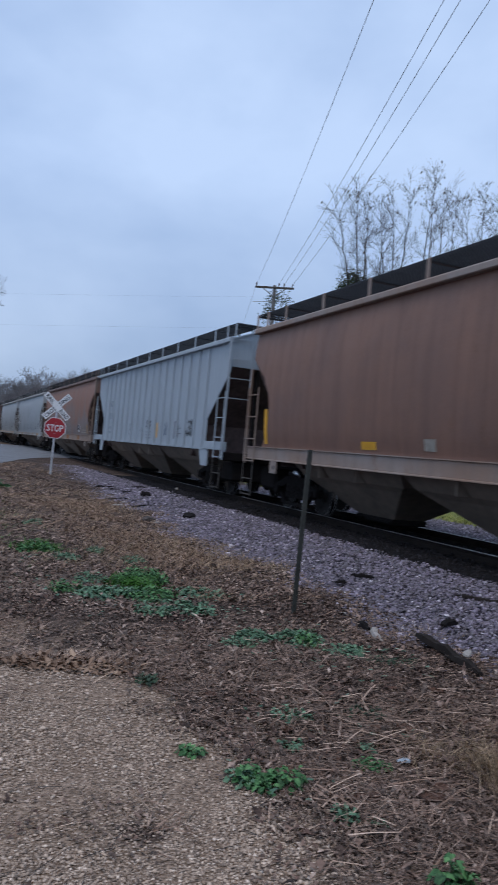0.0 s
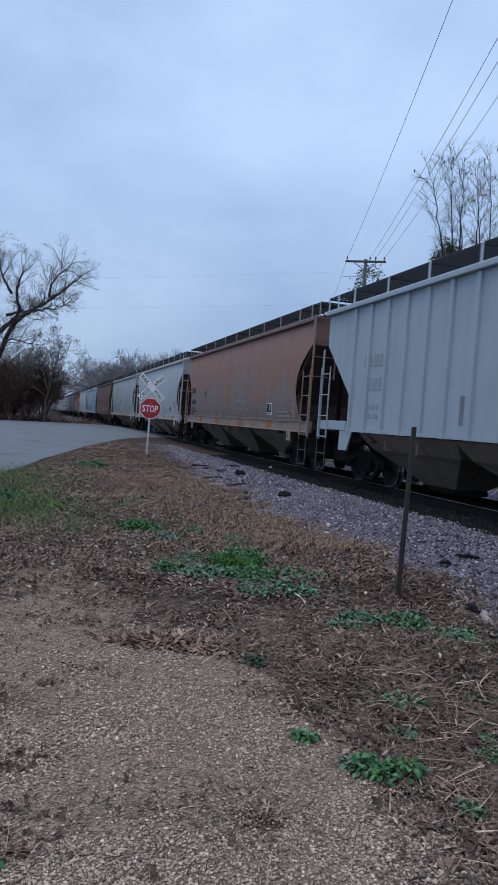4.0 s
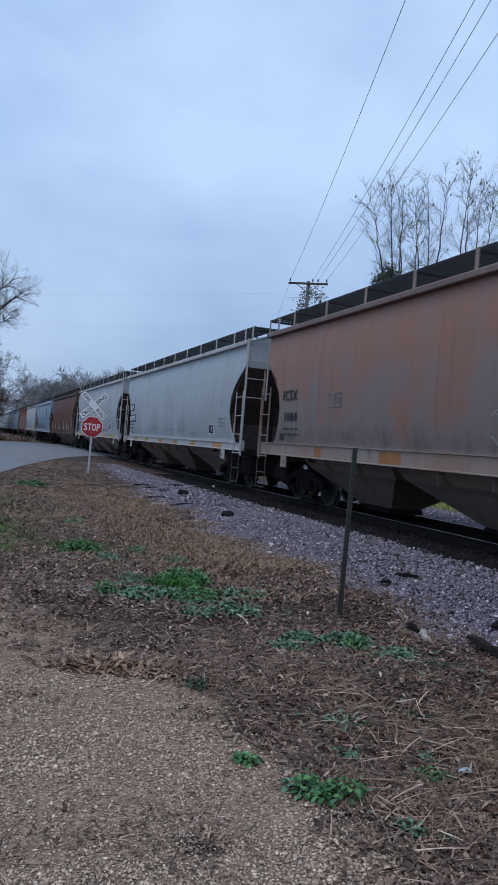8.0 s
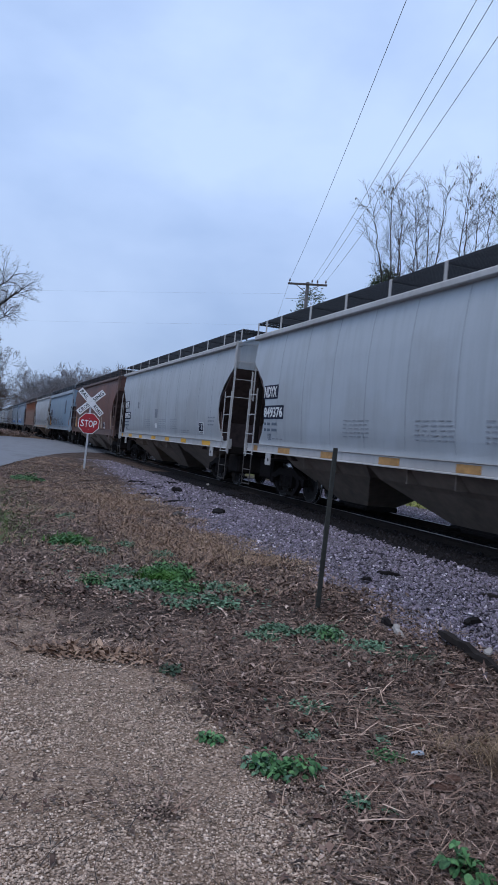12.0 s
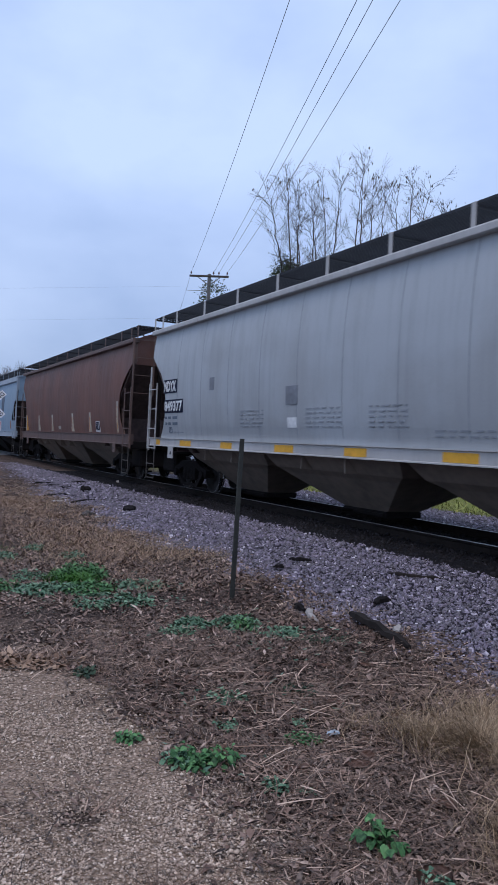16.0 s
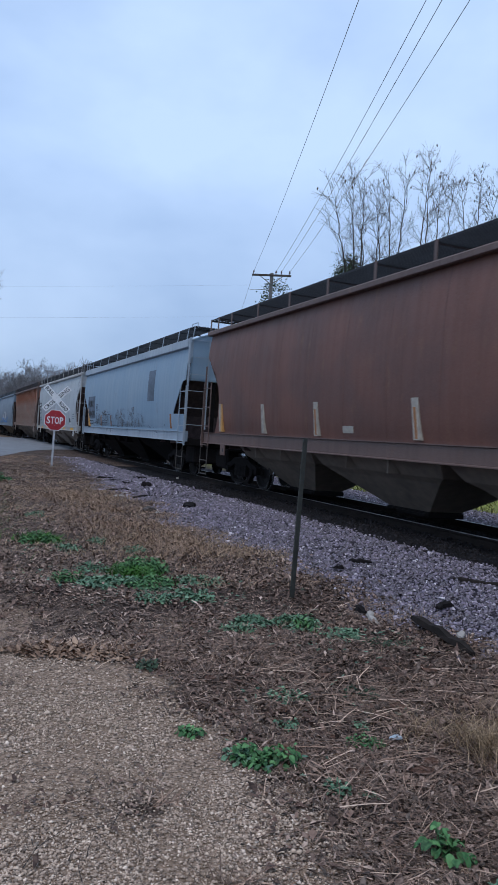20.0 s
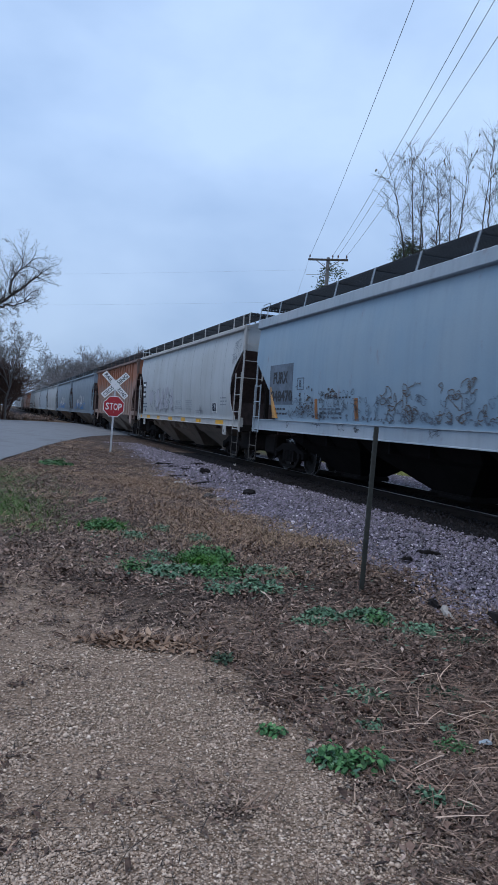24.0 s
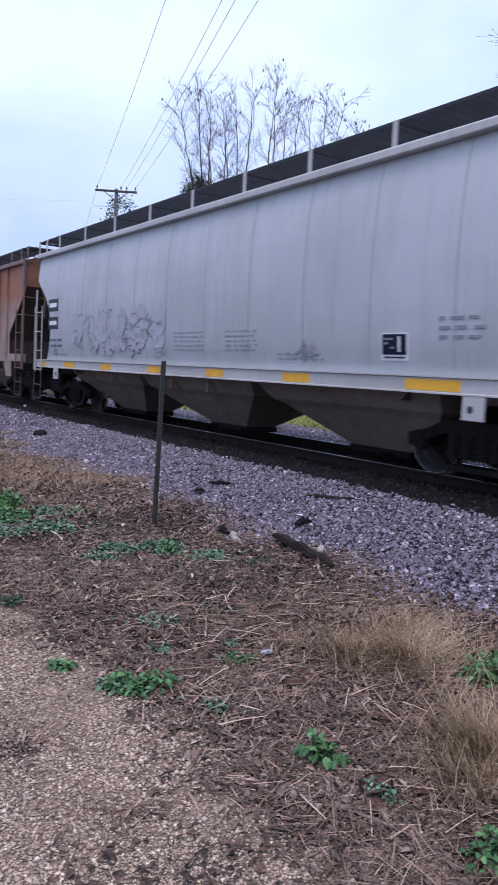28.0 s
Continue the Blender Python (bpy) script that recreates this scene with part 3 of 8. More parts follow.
def lumps(name, points, sizes, flat, material, label, category, tall=True):
    """Many small stones in one mesh: jittered octahedra or cut lumps."""
    base = np.array([(1, 0, 0), (-1, 0, 0), (0, 1, 0), (0, -1, 0), (0, 0, 1), (0, 0, -1)], float)
    face = np.array([(0, 2, 4), (2, 1, 4), (1, 3, 4), (3, 0, 4), (2, 0, 5), (1, 2, 5), (3, 1, 5), (0, 3, 5)])
    if tall:
        base = np.array([(-1, -1, -1), (1, -1, -1), (1, 1, -1), (-1, 1, -1), (-0.8, -0.8, 1), (0.8, -0.8, 1), (0.8, 0.8, 1), (-0.8, 0.8, 1)]) * 0.72
        face = np.array([(4, 5, 6), (4, 6, 7), (0, 1, 5), (0, 5, 4), (1, 2, 6), (1, 6, 5), (2, 3, 7), (2, 7, 6), (3, 0, 4), (3, 4, 7)])
    n, k = len(points), len(base)
    v = base[None] * (1 + rng.uniform(-0.55, 0.45, (n, k, 3)))
    v *= np.stack([rng.uniform(0.75, 1.35, n), rng.uniform(0.65, 1.0, n), rng.uniform(flat * 0.7, flat * 1.2, n)], 1)[:, None]
    a = rng.uniform(0, 6.28, n)
    tilt = rng.uniform(-1.0, 1.0, n) if tall else rng.uniform(-0.4, 0.4, n)
    y, z = v[..., 1] * np.cos(tilt)[:, None] - v[..., 2] * np.sin(tilt)[:, None], v[..., 1] * np.sin(tilt)[:, None] + v[..., 2] * np.cos(tilt)[:, None]
    x = v[..., 0].copy()
    v[..., 0], v[..., 1], v[..., 2] = x * np.cos(a)[:, None] - y * np.sin(a)[:, None], x * np.sin(a)[:, None] + y * np.cos(a)[:, None], z
    v = v * (sizes / 2)[:, None, None] + points[:, None]
    f = face[None] + (np.arange(n) * k)[:, None, None]
    return tagged(link(name, arrays(name, v.reshape(-1, 3), f.reshape(-1, 3)), material), label, category, kind="stuff")


def scatter_ballast():
    pts, size = [], []
    for s0, s1, per, lo, hi in ((-9, -2, 260, 0.03, 0.08), (-2, 9, 900, 0.016, 0.062), (9, 17, 560, 0.020, 0.072), (17, 38, 150, 0.035, 0.10)):
        n = int((s1 - s0) * 4.6 * per)
        s = rng.uniform(s0, s1, n)
        lat = rng.uniform(3.75, 8.3, n)
        keep = lat > 4.05 + 0.35 * np.sin(s * 0.9) + 0.2 * np.sin(s * 2.9) + rng.normal(0, 0.16, n) + 0.02 * np.clip(s - 8, 0, 30)
        s, lat = s[keep], lat[keep]
        d = np.abs(lat - CENTRE)
        z = np.interp(d, [0, 1.4, 2.5, 4.0, 5.3], [0.05, 0.05, 0.07, 0.035, -0.005])
        x, y = lat * N.x + s * U.x, lat * N.y + s * U.y
        dark = (d > 2.35 + rng.normal(0, 0.12, len(d)))
        pts.append(np.stack([x, y, z + rng.uniform(-0.012, 0.018, len(x))], 1)[dark])
        size.append((lo + (hi - lo) * rng.beta(1.2, 2.0, len(x)))[dark])
    lumps("ballast_stones", np.concatenate(pts), np.concatenate(size), 0.75, M_STONE, "loose purple-grey crushed ballast stones with pale ones among them", "ballast")
    n = 16000
    s, lat = rng.uniform(-2, 30, n), CENTRE + 1.75 + 2.9 * rng.uniform(0, 1, n) ** 1.3
    z = np.interp(lat - CENTRE, [0, 1.4, 2.5, 4.0, 5.3], [0.05, 0.05, 0.07, 0.035, -0.005])
    lumps("ballast_stones", np.stack([lat * N.x + s * U.x, lat * N.y + s * U.y, z + 0.01], 1), rng.uniform(0.03, 0.09, n), 0.75, M_STONE, "grey crushed ballast stones behind the track", "ballast")
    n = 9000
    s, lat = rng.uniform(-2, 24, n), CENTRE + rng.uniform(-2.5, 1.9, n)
    lumps("track_stones", np.stack([lat * N.x + s * U.x, lat * N.y + s * U.y, np.full(n, 0.055)], 1), rng.uniform(0.04, 0.09, n), 0.75, M_OILSTONE_SHADE, "stones of the track bed, dark with oil and painted shade", "ballast")


# Stone colour carries both the oil and the shade beneath the cars.
M_OILSTONE_SHADE = leafy("oil_and_shade_stone", [(0.0, (0.004, 0.0035, 0.004)), (0.8, (0.010, 0.0085, 0.0095)), (1.0, (0.026, 0.023, 0.026))], 0.9)
scatter_ballast()


def scatter_gravel():
    n = 210000
    y = 1.3 + 6.8 * rng.beta(1.0, 2.5, n)
    x = rng.uniform(-0.62, 0.50, n) * y + 0.1
    k = drive_mask(x, y)
    even = 0.22 + 0.78 * np.clip(2.8 * patchy(x, y, 0.40, 6) - 0.75, 0, 1)
    near = np.clip((y - 1.2) / 0.8, 0, 1) * (1 - 0.55 * np.clip((y - 4.2) / 2.0, 0, 1))
    keep = rng.uniform(0, 1, n) < (0.05 + 0.95 * k) * even * near
    x, y = x[keep], y[keep]
    m = len(x)
    coarse = rng.uniform(0, 1, m) < 0.20 * np.clip(2.4 * patchy(x, y, 0.45, 5) - 0.75, 0, 1)
    size = 0.0055 + 0.0165 * rng.beta(1.0, 3.0, m) + 0.0008 * y + coarse * rng.uniform(0.004, 0.014, m)
    lumps("drive_gravel", np.stack([x, y, ground_z(x, y) + size * 0.20], 1), size, 0.62, M_PEBBLE, "sandy and pale gravel stones pressed into the drive", "gravel", tall=False)


def scatter_border_gravel():
    """Scattered larger pebbles on the drive and in the thin litter along it."""
    n = 14000
    y = 1.8 + 4.8 * rng.uniform(0, 1, n)
    x = rng.uniform(-0.50, 0.42, n) * y + 0.2
    k = drive_mask(x, y)
    keep = rng.uniform(0, 1, n) < (0.10 + 0.5 * k) * np.clip(2.6 * patchy(x, y, 0.35, 31) - 1.15, 0.01, 1)
    x, y = x[keep], y[keep]
    size = 0.010 + 0.018 * rng.beta(1.2, 4.0, len(x))
    lumps("border_pebbles", np.stack([x, y, ground_z(x, y) + size * 0.12], 1), size, 0.55, M_PEBBLE, "larger pale pebbles along the edge of the drive", "gravel")


scatter_gravel()
scatter_border_gravel()


def blades(name, x, y, z, length, width, lift, material, label, category, curl=0.25, heading=None):
    """Bent, tapering blades; lift is the angle above the ground."""
    n = len(x)
    a = rng.uniform(0, 6.28, n) if heading is None else heading
    d = np.stack([np.cos(a), np.sin(a)], 1)
    side = np.stack([-np.sin(a), np.cos(a)], 1)
    turn = rng.normal(0, curl, n)
    p, rows = np.stack([x, y, z], 1), []
    for i, t in enumerate((0.0, 0.5, 1.0)):
        up = lift * (1 - 0.35 * t)
        c = p.copy()
        c[:, :2] += d * (length * t * np.cos(up))[:, None] + side * (turn * length * t * t)[:, None]
        c[:, 2] += length * t * np.sin(up) + 0.003
        w = width * (1.0 - 0.55 * t) / 2
        l, r = c.copy(), c.copy()
        l[:, :2] += side * w[:, None]
        r[:, :2] -= side * w[:, None]
        l[:, 2] += w * 0.7
        rows += [l, r]
    v = np.stack(rows, 1)
    f = np.array([(0, 1, 3, 2), (2, 3, 5, 4)])[None] + (np.arange(n) * 6)[:, None, None]
    return tagged(link(name, arrays(name, v.reshape(-1, 3), f.reshape(-1, 4)), material), label, category, kind="stuff")


def dark_soil(x, y):
    """Share of dark soil: along the ballast and in patches beside the drive."""
    lat, s = x * N.x + y * N.y, x * U.x + y * U.y
    edge = np.exp(-((lat - 3.75) / 0.55) ** 2) * np.clip((9 - s) / 2, 0, 1)
    spots = np.clip(4.5 * patchy(x, y, 0.42, 77) - 2.55, 0, 1) * np.clip((10 - s) / 3, 0, 1)
    return np.maximum(edge * np.clip(2.2 * patchy(x, y, 0.5, 78) - 0.2, 0.2, 1), spots)


def litter_spots(n, s0, s1, lat0, lat1, power=1.0, scale=0.6, seed=1, least=0.2):
    s = s0 + (s1 - s0) * rng.uniform(0, 1, n) ** power
    lat = rng.uniform(lat0, lat1, n)
    x, y = lat * N.x + s * U.x, lat * N.y + s * U.y
    keep = rng.uniform(0, 1, n) > np.clip(drive_mask(x, y) * 1.15 - 0.1, 0, 0.985 - 0.22 * np.clip(2.5 * patchy(x, y, 0.45, 12) - 1.45, 0, 1) * (y > 4.6))
    keep &= lat < 4.35 + 0.35 * np.sin(s * 0.9) + 0.2 * np.sin(s * 2.9) + rng.normal(0, 0.22, n)
    keep &= rng.uniform(0, 1, n) > 0.5 * dark_soil(x, y)
    keep &= x > -5.95 - 0.145 * np.clip(y - 14, 0, 30)
    keep &= rng.uniform(0, 1, n) < np.clip(least + 1.9 * (patchy(x, y, scale, seed) - 0.32), 0.04, 1)
    return x[keep], y[keep]


def fallen_leaves(name, x, y, length, width, label, material=None):
    """Curled leaves of two bent halves."""
    n = len(x)
    a, tilt = rng.uniform(0, 6.28, n), rng.normal(0, 0.6, n)
    cx, sx = np.cos(a), np.sin(a)
    z = ground_z(x, y) + 0.004 + np.abs(tilt) * length * 0.4
    rows = []
    for u_, v_, h in ((-1, 0, 0.05), (-0.25, -1, 0.5), (1, 0.1, 0.15), (0.15, 1, 0.6)):
        k = u_ + rng.uniform(-0.15, 0.15, n)
        rows.append(np.stack([x + length / 2 * k * cx - width / 2 * v_ * sx, y + length / 2 * k * sx + width / 2 * v_ * cx, z + h * width * rng.uniform(0.1, 1.0, n) + 0.5 * length * k * tilt * 0.6], 1))
    f = np.array([(0, 1, 2), (0, 2, 3)])[None] + (np.arange(n) * 4)[:, None, None]
    tagged(link(name, arrays(name, np.stack(rows, 1).reshape(-1, 3), f.reshape(-1, 3)), material or M_LITTER), label, "leaf litter", kind="stuff")


def scatter_litter():
    # short broken stalks close by
    x, y = litter_spots(90000, 0.4, 10, -2.5, 4.9, 1.6, 0.4, 1, 0.0)
    n = len(x)
    blades("straw", x, y, ground_z(x, y), rng.uniform(0.03, 0.13, n), rng.uniform(0.0024, 0.0062, n) * (1 + 0.08 * y), np.abs(rng.normal(0.05, 0.30, n)), M_STRAW, "short broken straw and grass stalks", "dead grass", 0.12)
    # long straight stalks lying across them
    x, y = litter_spots(30000, 0.4, 6.6, 1.5, 4.6, 1.2, 0.6, 3, -0.02)
    keep = x * N.x + y * N.y > 1.75 + 0.30 * np.clip(x * U.x + y * U.y - 3.2, 0, 5)
    x, y = x[keep], y[keep]
    n = len(x)
    blades("straw", x, y, ground_z(x, y) + rng.uniform(0, 0.03, n), 0.09 + 0.28 * rng.beta(1.2, 2.6, n), rng.uniform(0.0036, 0.0085, n), np.abs(rng.normal(0.04, 0.16, n)), M_STALK, "long pale straw stalks lying over the litter", "dead grass", 0.07)
    x, y = litter_spots(60000, 7.5, 18, -4.5, 4.9, 1.0, 0.9, 14, 0.30)
    n = len(x)
    blades("leaf_mat", x, y, ground_z(x, y), rng.uniform(0.03, 0.11, n), rng.uniform(0.006, 0.016, n), np.abs(rng.normal(0.15, 0.35, n)), M_LITTER, "matted brown leaves and stalks on the verge", "leaf litter", 0.4)
    x, y = litter_spots(36000, 10, 44, -2.5, 6.5, 1.2, 1.6, 4, 0.1)
    n = len(x)
    blades("straw", x, y, ground_z(x, y), rng.uniform(0.06, 0.20, n), rng.uniform(0.010, 0.022, n), np.abs(rng.normal(0.15, 0.30, n)), M_STUBBLE, "dry brown grass stubble towards the crossing", "dead grass")
    # orange-tan stubble beside the ballast
    n = 11000
    s, lat = 7.2 + 11.5 * rng.uniform(0, 1, n), rng.normal(3.15, 0.55, n)
    x, y = lat * N.x + s * U.x, lat * N.y + s * U.y
    keep = (rng.uniform(0, 1, n) < np.clip(0.15 + 1.9 * (patchy(x, y, 0.7, 41) - 0.25), 0, 1)) & (lat < 4.3)
    x, y, s = x[keep], y[keep], s[keep]
    n = len(x)
    blades("dry_stubble", x, y, ground_z(x, y), rng.uniform(0.05, 0.17, n), rng.uniform(0.004, 0.009, n) * (1 + 0.03 * s), rng.uniform(0.15, 1.2, n), M_STUBBLE, "orange-tan dead grass stubble beside the ballast", "dead grass", 0.2)
    # short faded grass over the verge towards the crossing
    x, y = litter_spots(30000, 9, 30, -3.5, 4.6, 1.3, 1.1, 61, -0.05)
    n = len(x)
    blades("dry_stubble", x, y, ground_z(x, y), rng.uniform(0.04, 0.13, n), rng.uniform(0.004, 0.010, n), rng.uniform(0.3, 1.3, n), M_TALLGRASS, "short faded grass over the verge", "dead grass", 0.25)
    # leaves, near and far
    x, y = litter_spots(150000, 0.4, 9, -3.0, 4.9, 1.3, 0.45, 2, 0.10)
    n = len(x)
    close = np.clip(y / 5.5, 0.45, 1.1)
    fallen_leaves("leaf_litter", x, y, (0.016 + 0.068 * rng.beta(1.0, 2.6, n)) * close, (0.010 + 0.042 * rng.beta(1.0, 2.4, n)) * close, "curled brown fallen leaves on the bare soil")
    x, y = litter_spots(260000, 7.5, 30, -4.6, 5.4, 1.5, 0.6, 8, 0.20)
    n = len(x)
    fallen_leaves("leaf_litter", x, y, (0.016 + 0.062 * rng.beta(1.1, 3.2, n)) * (0.75 + 0.02 * y), (0.010 + 0.038 * rng.beta(1.1, 2.8, n)) * (0.75 + 0.02 * y), "brown leaf litter over the verge towards the crossing")
    # thick straw and small brown leaves close by
    n = 44000
    s, lat = 0.9 + 5.4 * rng.uniform(0, 1, n) ** 1.1, rng.uniform(1.55, 4.3, n)
    x, y = lat * N.x + s * U.x, lat * N.y + s * U.y
    keep = (rng.uniform(0, 1, n) < np.clip(1.15 - 1.1 * drive_mask(x, y), 0.02, 1) * np.clip(0.25 + 2.2 * (patchy(x, y, 0.33, 51) - 0.25), 0.1, 1)) & (lat < 4.1 + 0.3 * np.sin(s * 0.9) + rng.normal(0, 0.15, n))
    x, y = x[keep], y[keep]
    n = len(x)
    blades("straw", x, y, ground_z(x, y) + rng.uniform(0, 0.012, n), rng.uniform(0.04, 0.17, n), rng.uniform(0.0022, 0.0056, n), np.abs(rng.normal(0.05, 0.25, n)), M_STRAW, "thick matted straw beside the drive", "dead grass", 0.12)
    pick = rng.uniform(0, 1, n) < 0.55
    x, y = x[pick] + rng.normal(0, 0.05, pick.sum()), y[pick] + rng.normal(0, 0.05, pick.sum())
    n = len(x)
    fallen_leaves("leaf_litter", x, y, 0.016 + 0.052 * rng.beta(1.0, 2.4, n), 0.010 + 0.032 * rng.beta(1.0, 2.2, n), "small brown leaves trodden into the straw")
    # leaves and bits of grass between the drive and the weeds
    n = 9000
    x, y = rng.uniform(-3.2, 1.3, n), rng.uniform(5.0, 8.2, n)
    keep = (rng.uniform(0, 1, n) < np.clip(0.25 + 2.4 * (patchy(x, y, 0.4, 91) - 0.35), 0.05, 1)) & (y > 5.0 + 0.55 * np.clip(-x - 0.4, 0, 3))
    x, y = x[keep], y[keep]
    n = len(x)
    fallen_leaves("leaf_litter", x, y, 0.018 + 0.050 * rng.beta(1.0, 2.4, n), 0.011 + 0.030 * rng.beta(1.0, 2.4, n), "brown leaves between the drive and the weeds")
    pick = rng.uniform(0, 1, n) < 0.6
    blades("straw", x[pick], y[pick] + 0.03, ground_z(x[pick], y[pick]), rng.uniform(0.03, 0.11, pick.sum()), rng.uniform(0.003, 0.007, pick.sum()), np.abs(rng.normal(0.1, 0.3, pick.sum())), M_STALK, "broken pale stalks between the drive and the weeds", "dead grass", 0.15)
    # dark leaves on the dark soil
    n = 60000
    s, lat = 0.9 + 8.1 * rng.uniform(0, 1, n) ** 1.2, rng.uniform(-1.0, 4.4, n)
    x, y = lat * N.x + s * U.x, lat * N.y + s * U.y
    keep = rng.uniform(0, 1, n) < dark_soil(x, y) * np.clip(1.1 - 1.15 * drive_mask(x, y), 0.008, 1)
    x, y = x[keep], y[keep]
    n = len(x)
    fallen_leaves("leaf_litter", x, y, 0.018 + 0.050 * rng.beta(1.0, 2.2, n), 0.012 + 0.032 * rng.beta(1.0, 2.2, n), "dark leaves on dark soil", M_DARKLEAF)
    # standing dead grass beside the ballast
    for (l0, l1, s0, s1, n, hi) in ((2.7, 3.75, 1.7, 3.6, 900, 0.24), (2.3, 3.2, 0.6, 2.4, 500, 0.26), (3.2, 4.6, 8, 12, 600, 0.2), (1.7, 4.8, 12, 22, 700, 0.18)):
        s, lat = rng.normal((s0 + s1) / 2, (s1 - s0) / 4, n), rng.normal((l0 + l1) / 2, (l1 - l0) / 4, n)
        x, y = lat * N.x + s * U.x, lat * N.y + s * U.y
        blades("dead_grass_tuft", x, y, ground_z(x, y), rng.uniform(0.4, 1.0, n) * hi, rng.uniform(0.002, 0.0045, n) * (1 + max(0, s0 - 6) / 5), rng.uniform(0.5, 1.4, n), M_TALLGRASS, "standing bleached dead grass at the ballast edge", "dead grass")
    # thick tan tufts
    xs, ys, hs, ls = [], [], [], []
    for cx, cy, n, hi in ((1.66, 4.05, 900, 0.20), (1.90, 3.90, 1700, 0.25), (1.62, 2.75, 700, 0.20), (1.80, 2.95, 1700, 0.28), (1.35, 4.25, 200, 0.14), (2.1, 4.3, 900, 0.20), (2.5, 3.2, 1200, 0.32), (2.06, 6.9, 80, 0.2)):
        a, d = rng.uniform(0, 6.283, n), np.abs(rng.normal(0, 0.17, n))
        xs.append(cx + d * np.cos(a))
        ys.append(cy + d * np.sin(a))
        hs.append(np.where(rng.uniform(0, 1, n) < 0.5, a, 2.4) + rng.normal(0, 0.9, n))
        ls.append(rng.uniform(0.35, 1.0, n) * hi)
    x, y, h, l = (np.concatenate(v) for v in (xs, ys, hs, ls))
    n = len(x)
    blades("grass_tufts", x, y, ground_z(x, y), l, rng.uniform(0.0018, 0.0040, n), rng.uniform(0.30, 1.40, n), M_TALLGRASS, "dense tufts of tan dead grass near the ballast", "dead grass", 0.30, h)
    # green grass by the road bend
    for (l0, l1, s0, s1, n) in ((-1.6, 1.4, 11, 20, 1800), (-0.8, 1.0, 10, 14, 2600), (-1.2, 0.6, 13, 20, 2200)):
        s, lat = rng.normal((s0 + s1) / 2, (s1 - s0) / 4, n), rng.normal((l0 + l1) / 2, (l1 - l0) / 4, n)
        x, y = lat * N.x + s * U.x, lat * N.y + s * U.y
        blades("grass_patch", x, y, ground_z(x, y), rng.uniform(0.06, 0.16, n), rng.uniform(0.006, 0.012, n), rng.uniform(0.4, 1.3, n), M_GREENGRASS, "thin green grass among dead leaves near the road", "grass")
    # meadow behind the track
    n = 16000
    s, lat = rng.uniform(4, 62, n), CENTRE + 4.3 + 14 * rng.uniform(0, 1, n) ** 1.6
    x, y = lat * N.x + s * U.x, lat * N.y + s * U.y
    blades("meadow_grass", x, y, ground_z(x, y), rng.uniform(0.12, 0.36, n), rng.uniform(0.012, 0.03, n), rng.uniform(0.5, 1.4, n), M_FIELD, "yellow-green rough grass behind the railway", "grass")


def scatter_round():
    """Thinner litter beside and behind the place where the camera stands."""
    for n, s0, s1, l0, l1 in ((30000, -6, 0.7, 0.8, 4.6), (30000, -6, 14, -9.0, -2.4)):
        x, y = litter_spots(n, s0, s1, l0, l1, 1.0, 0.8, 17, 0.35)
        n = len(x)
        blades("leaf_mat", x, y, ground_z(x, y), rng.uniform(0.03, 0.16, n), rng.uniform(0.006, 0.018, n), np.abs(rng.normal(0.10, 0.25, n)), M_LITTER, "brown leaves and stalks beside the drive", "leaf litter", 0.5)


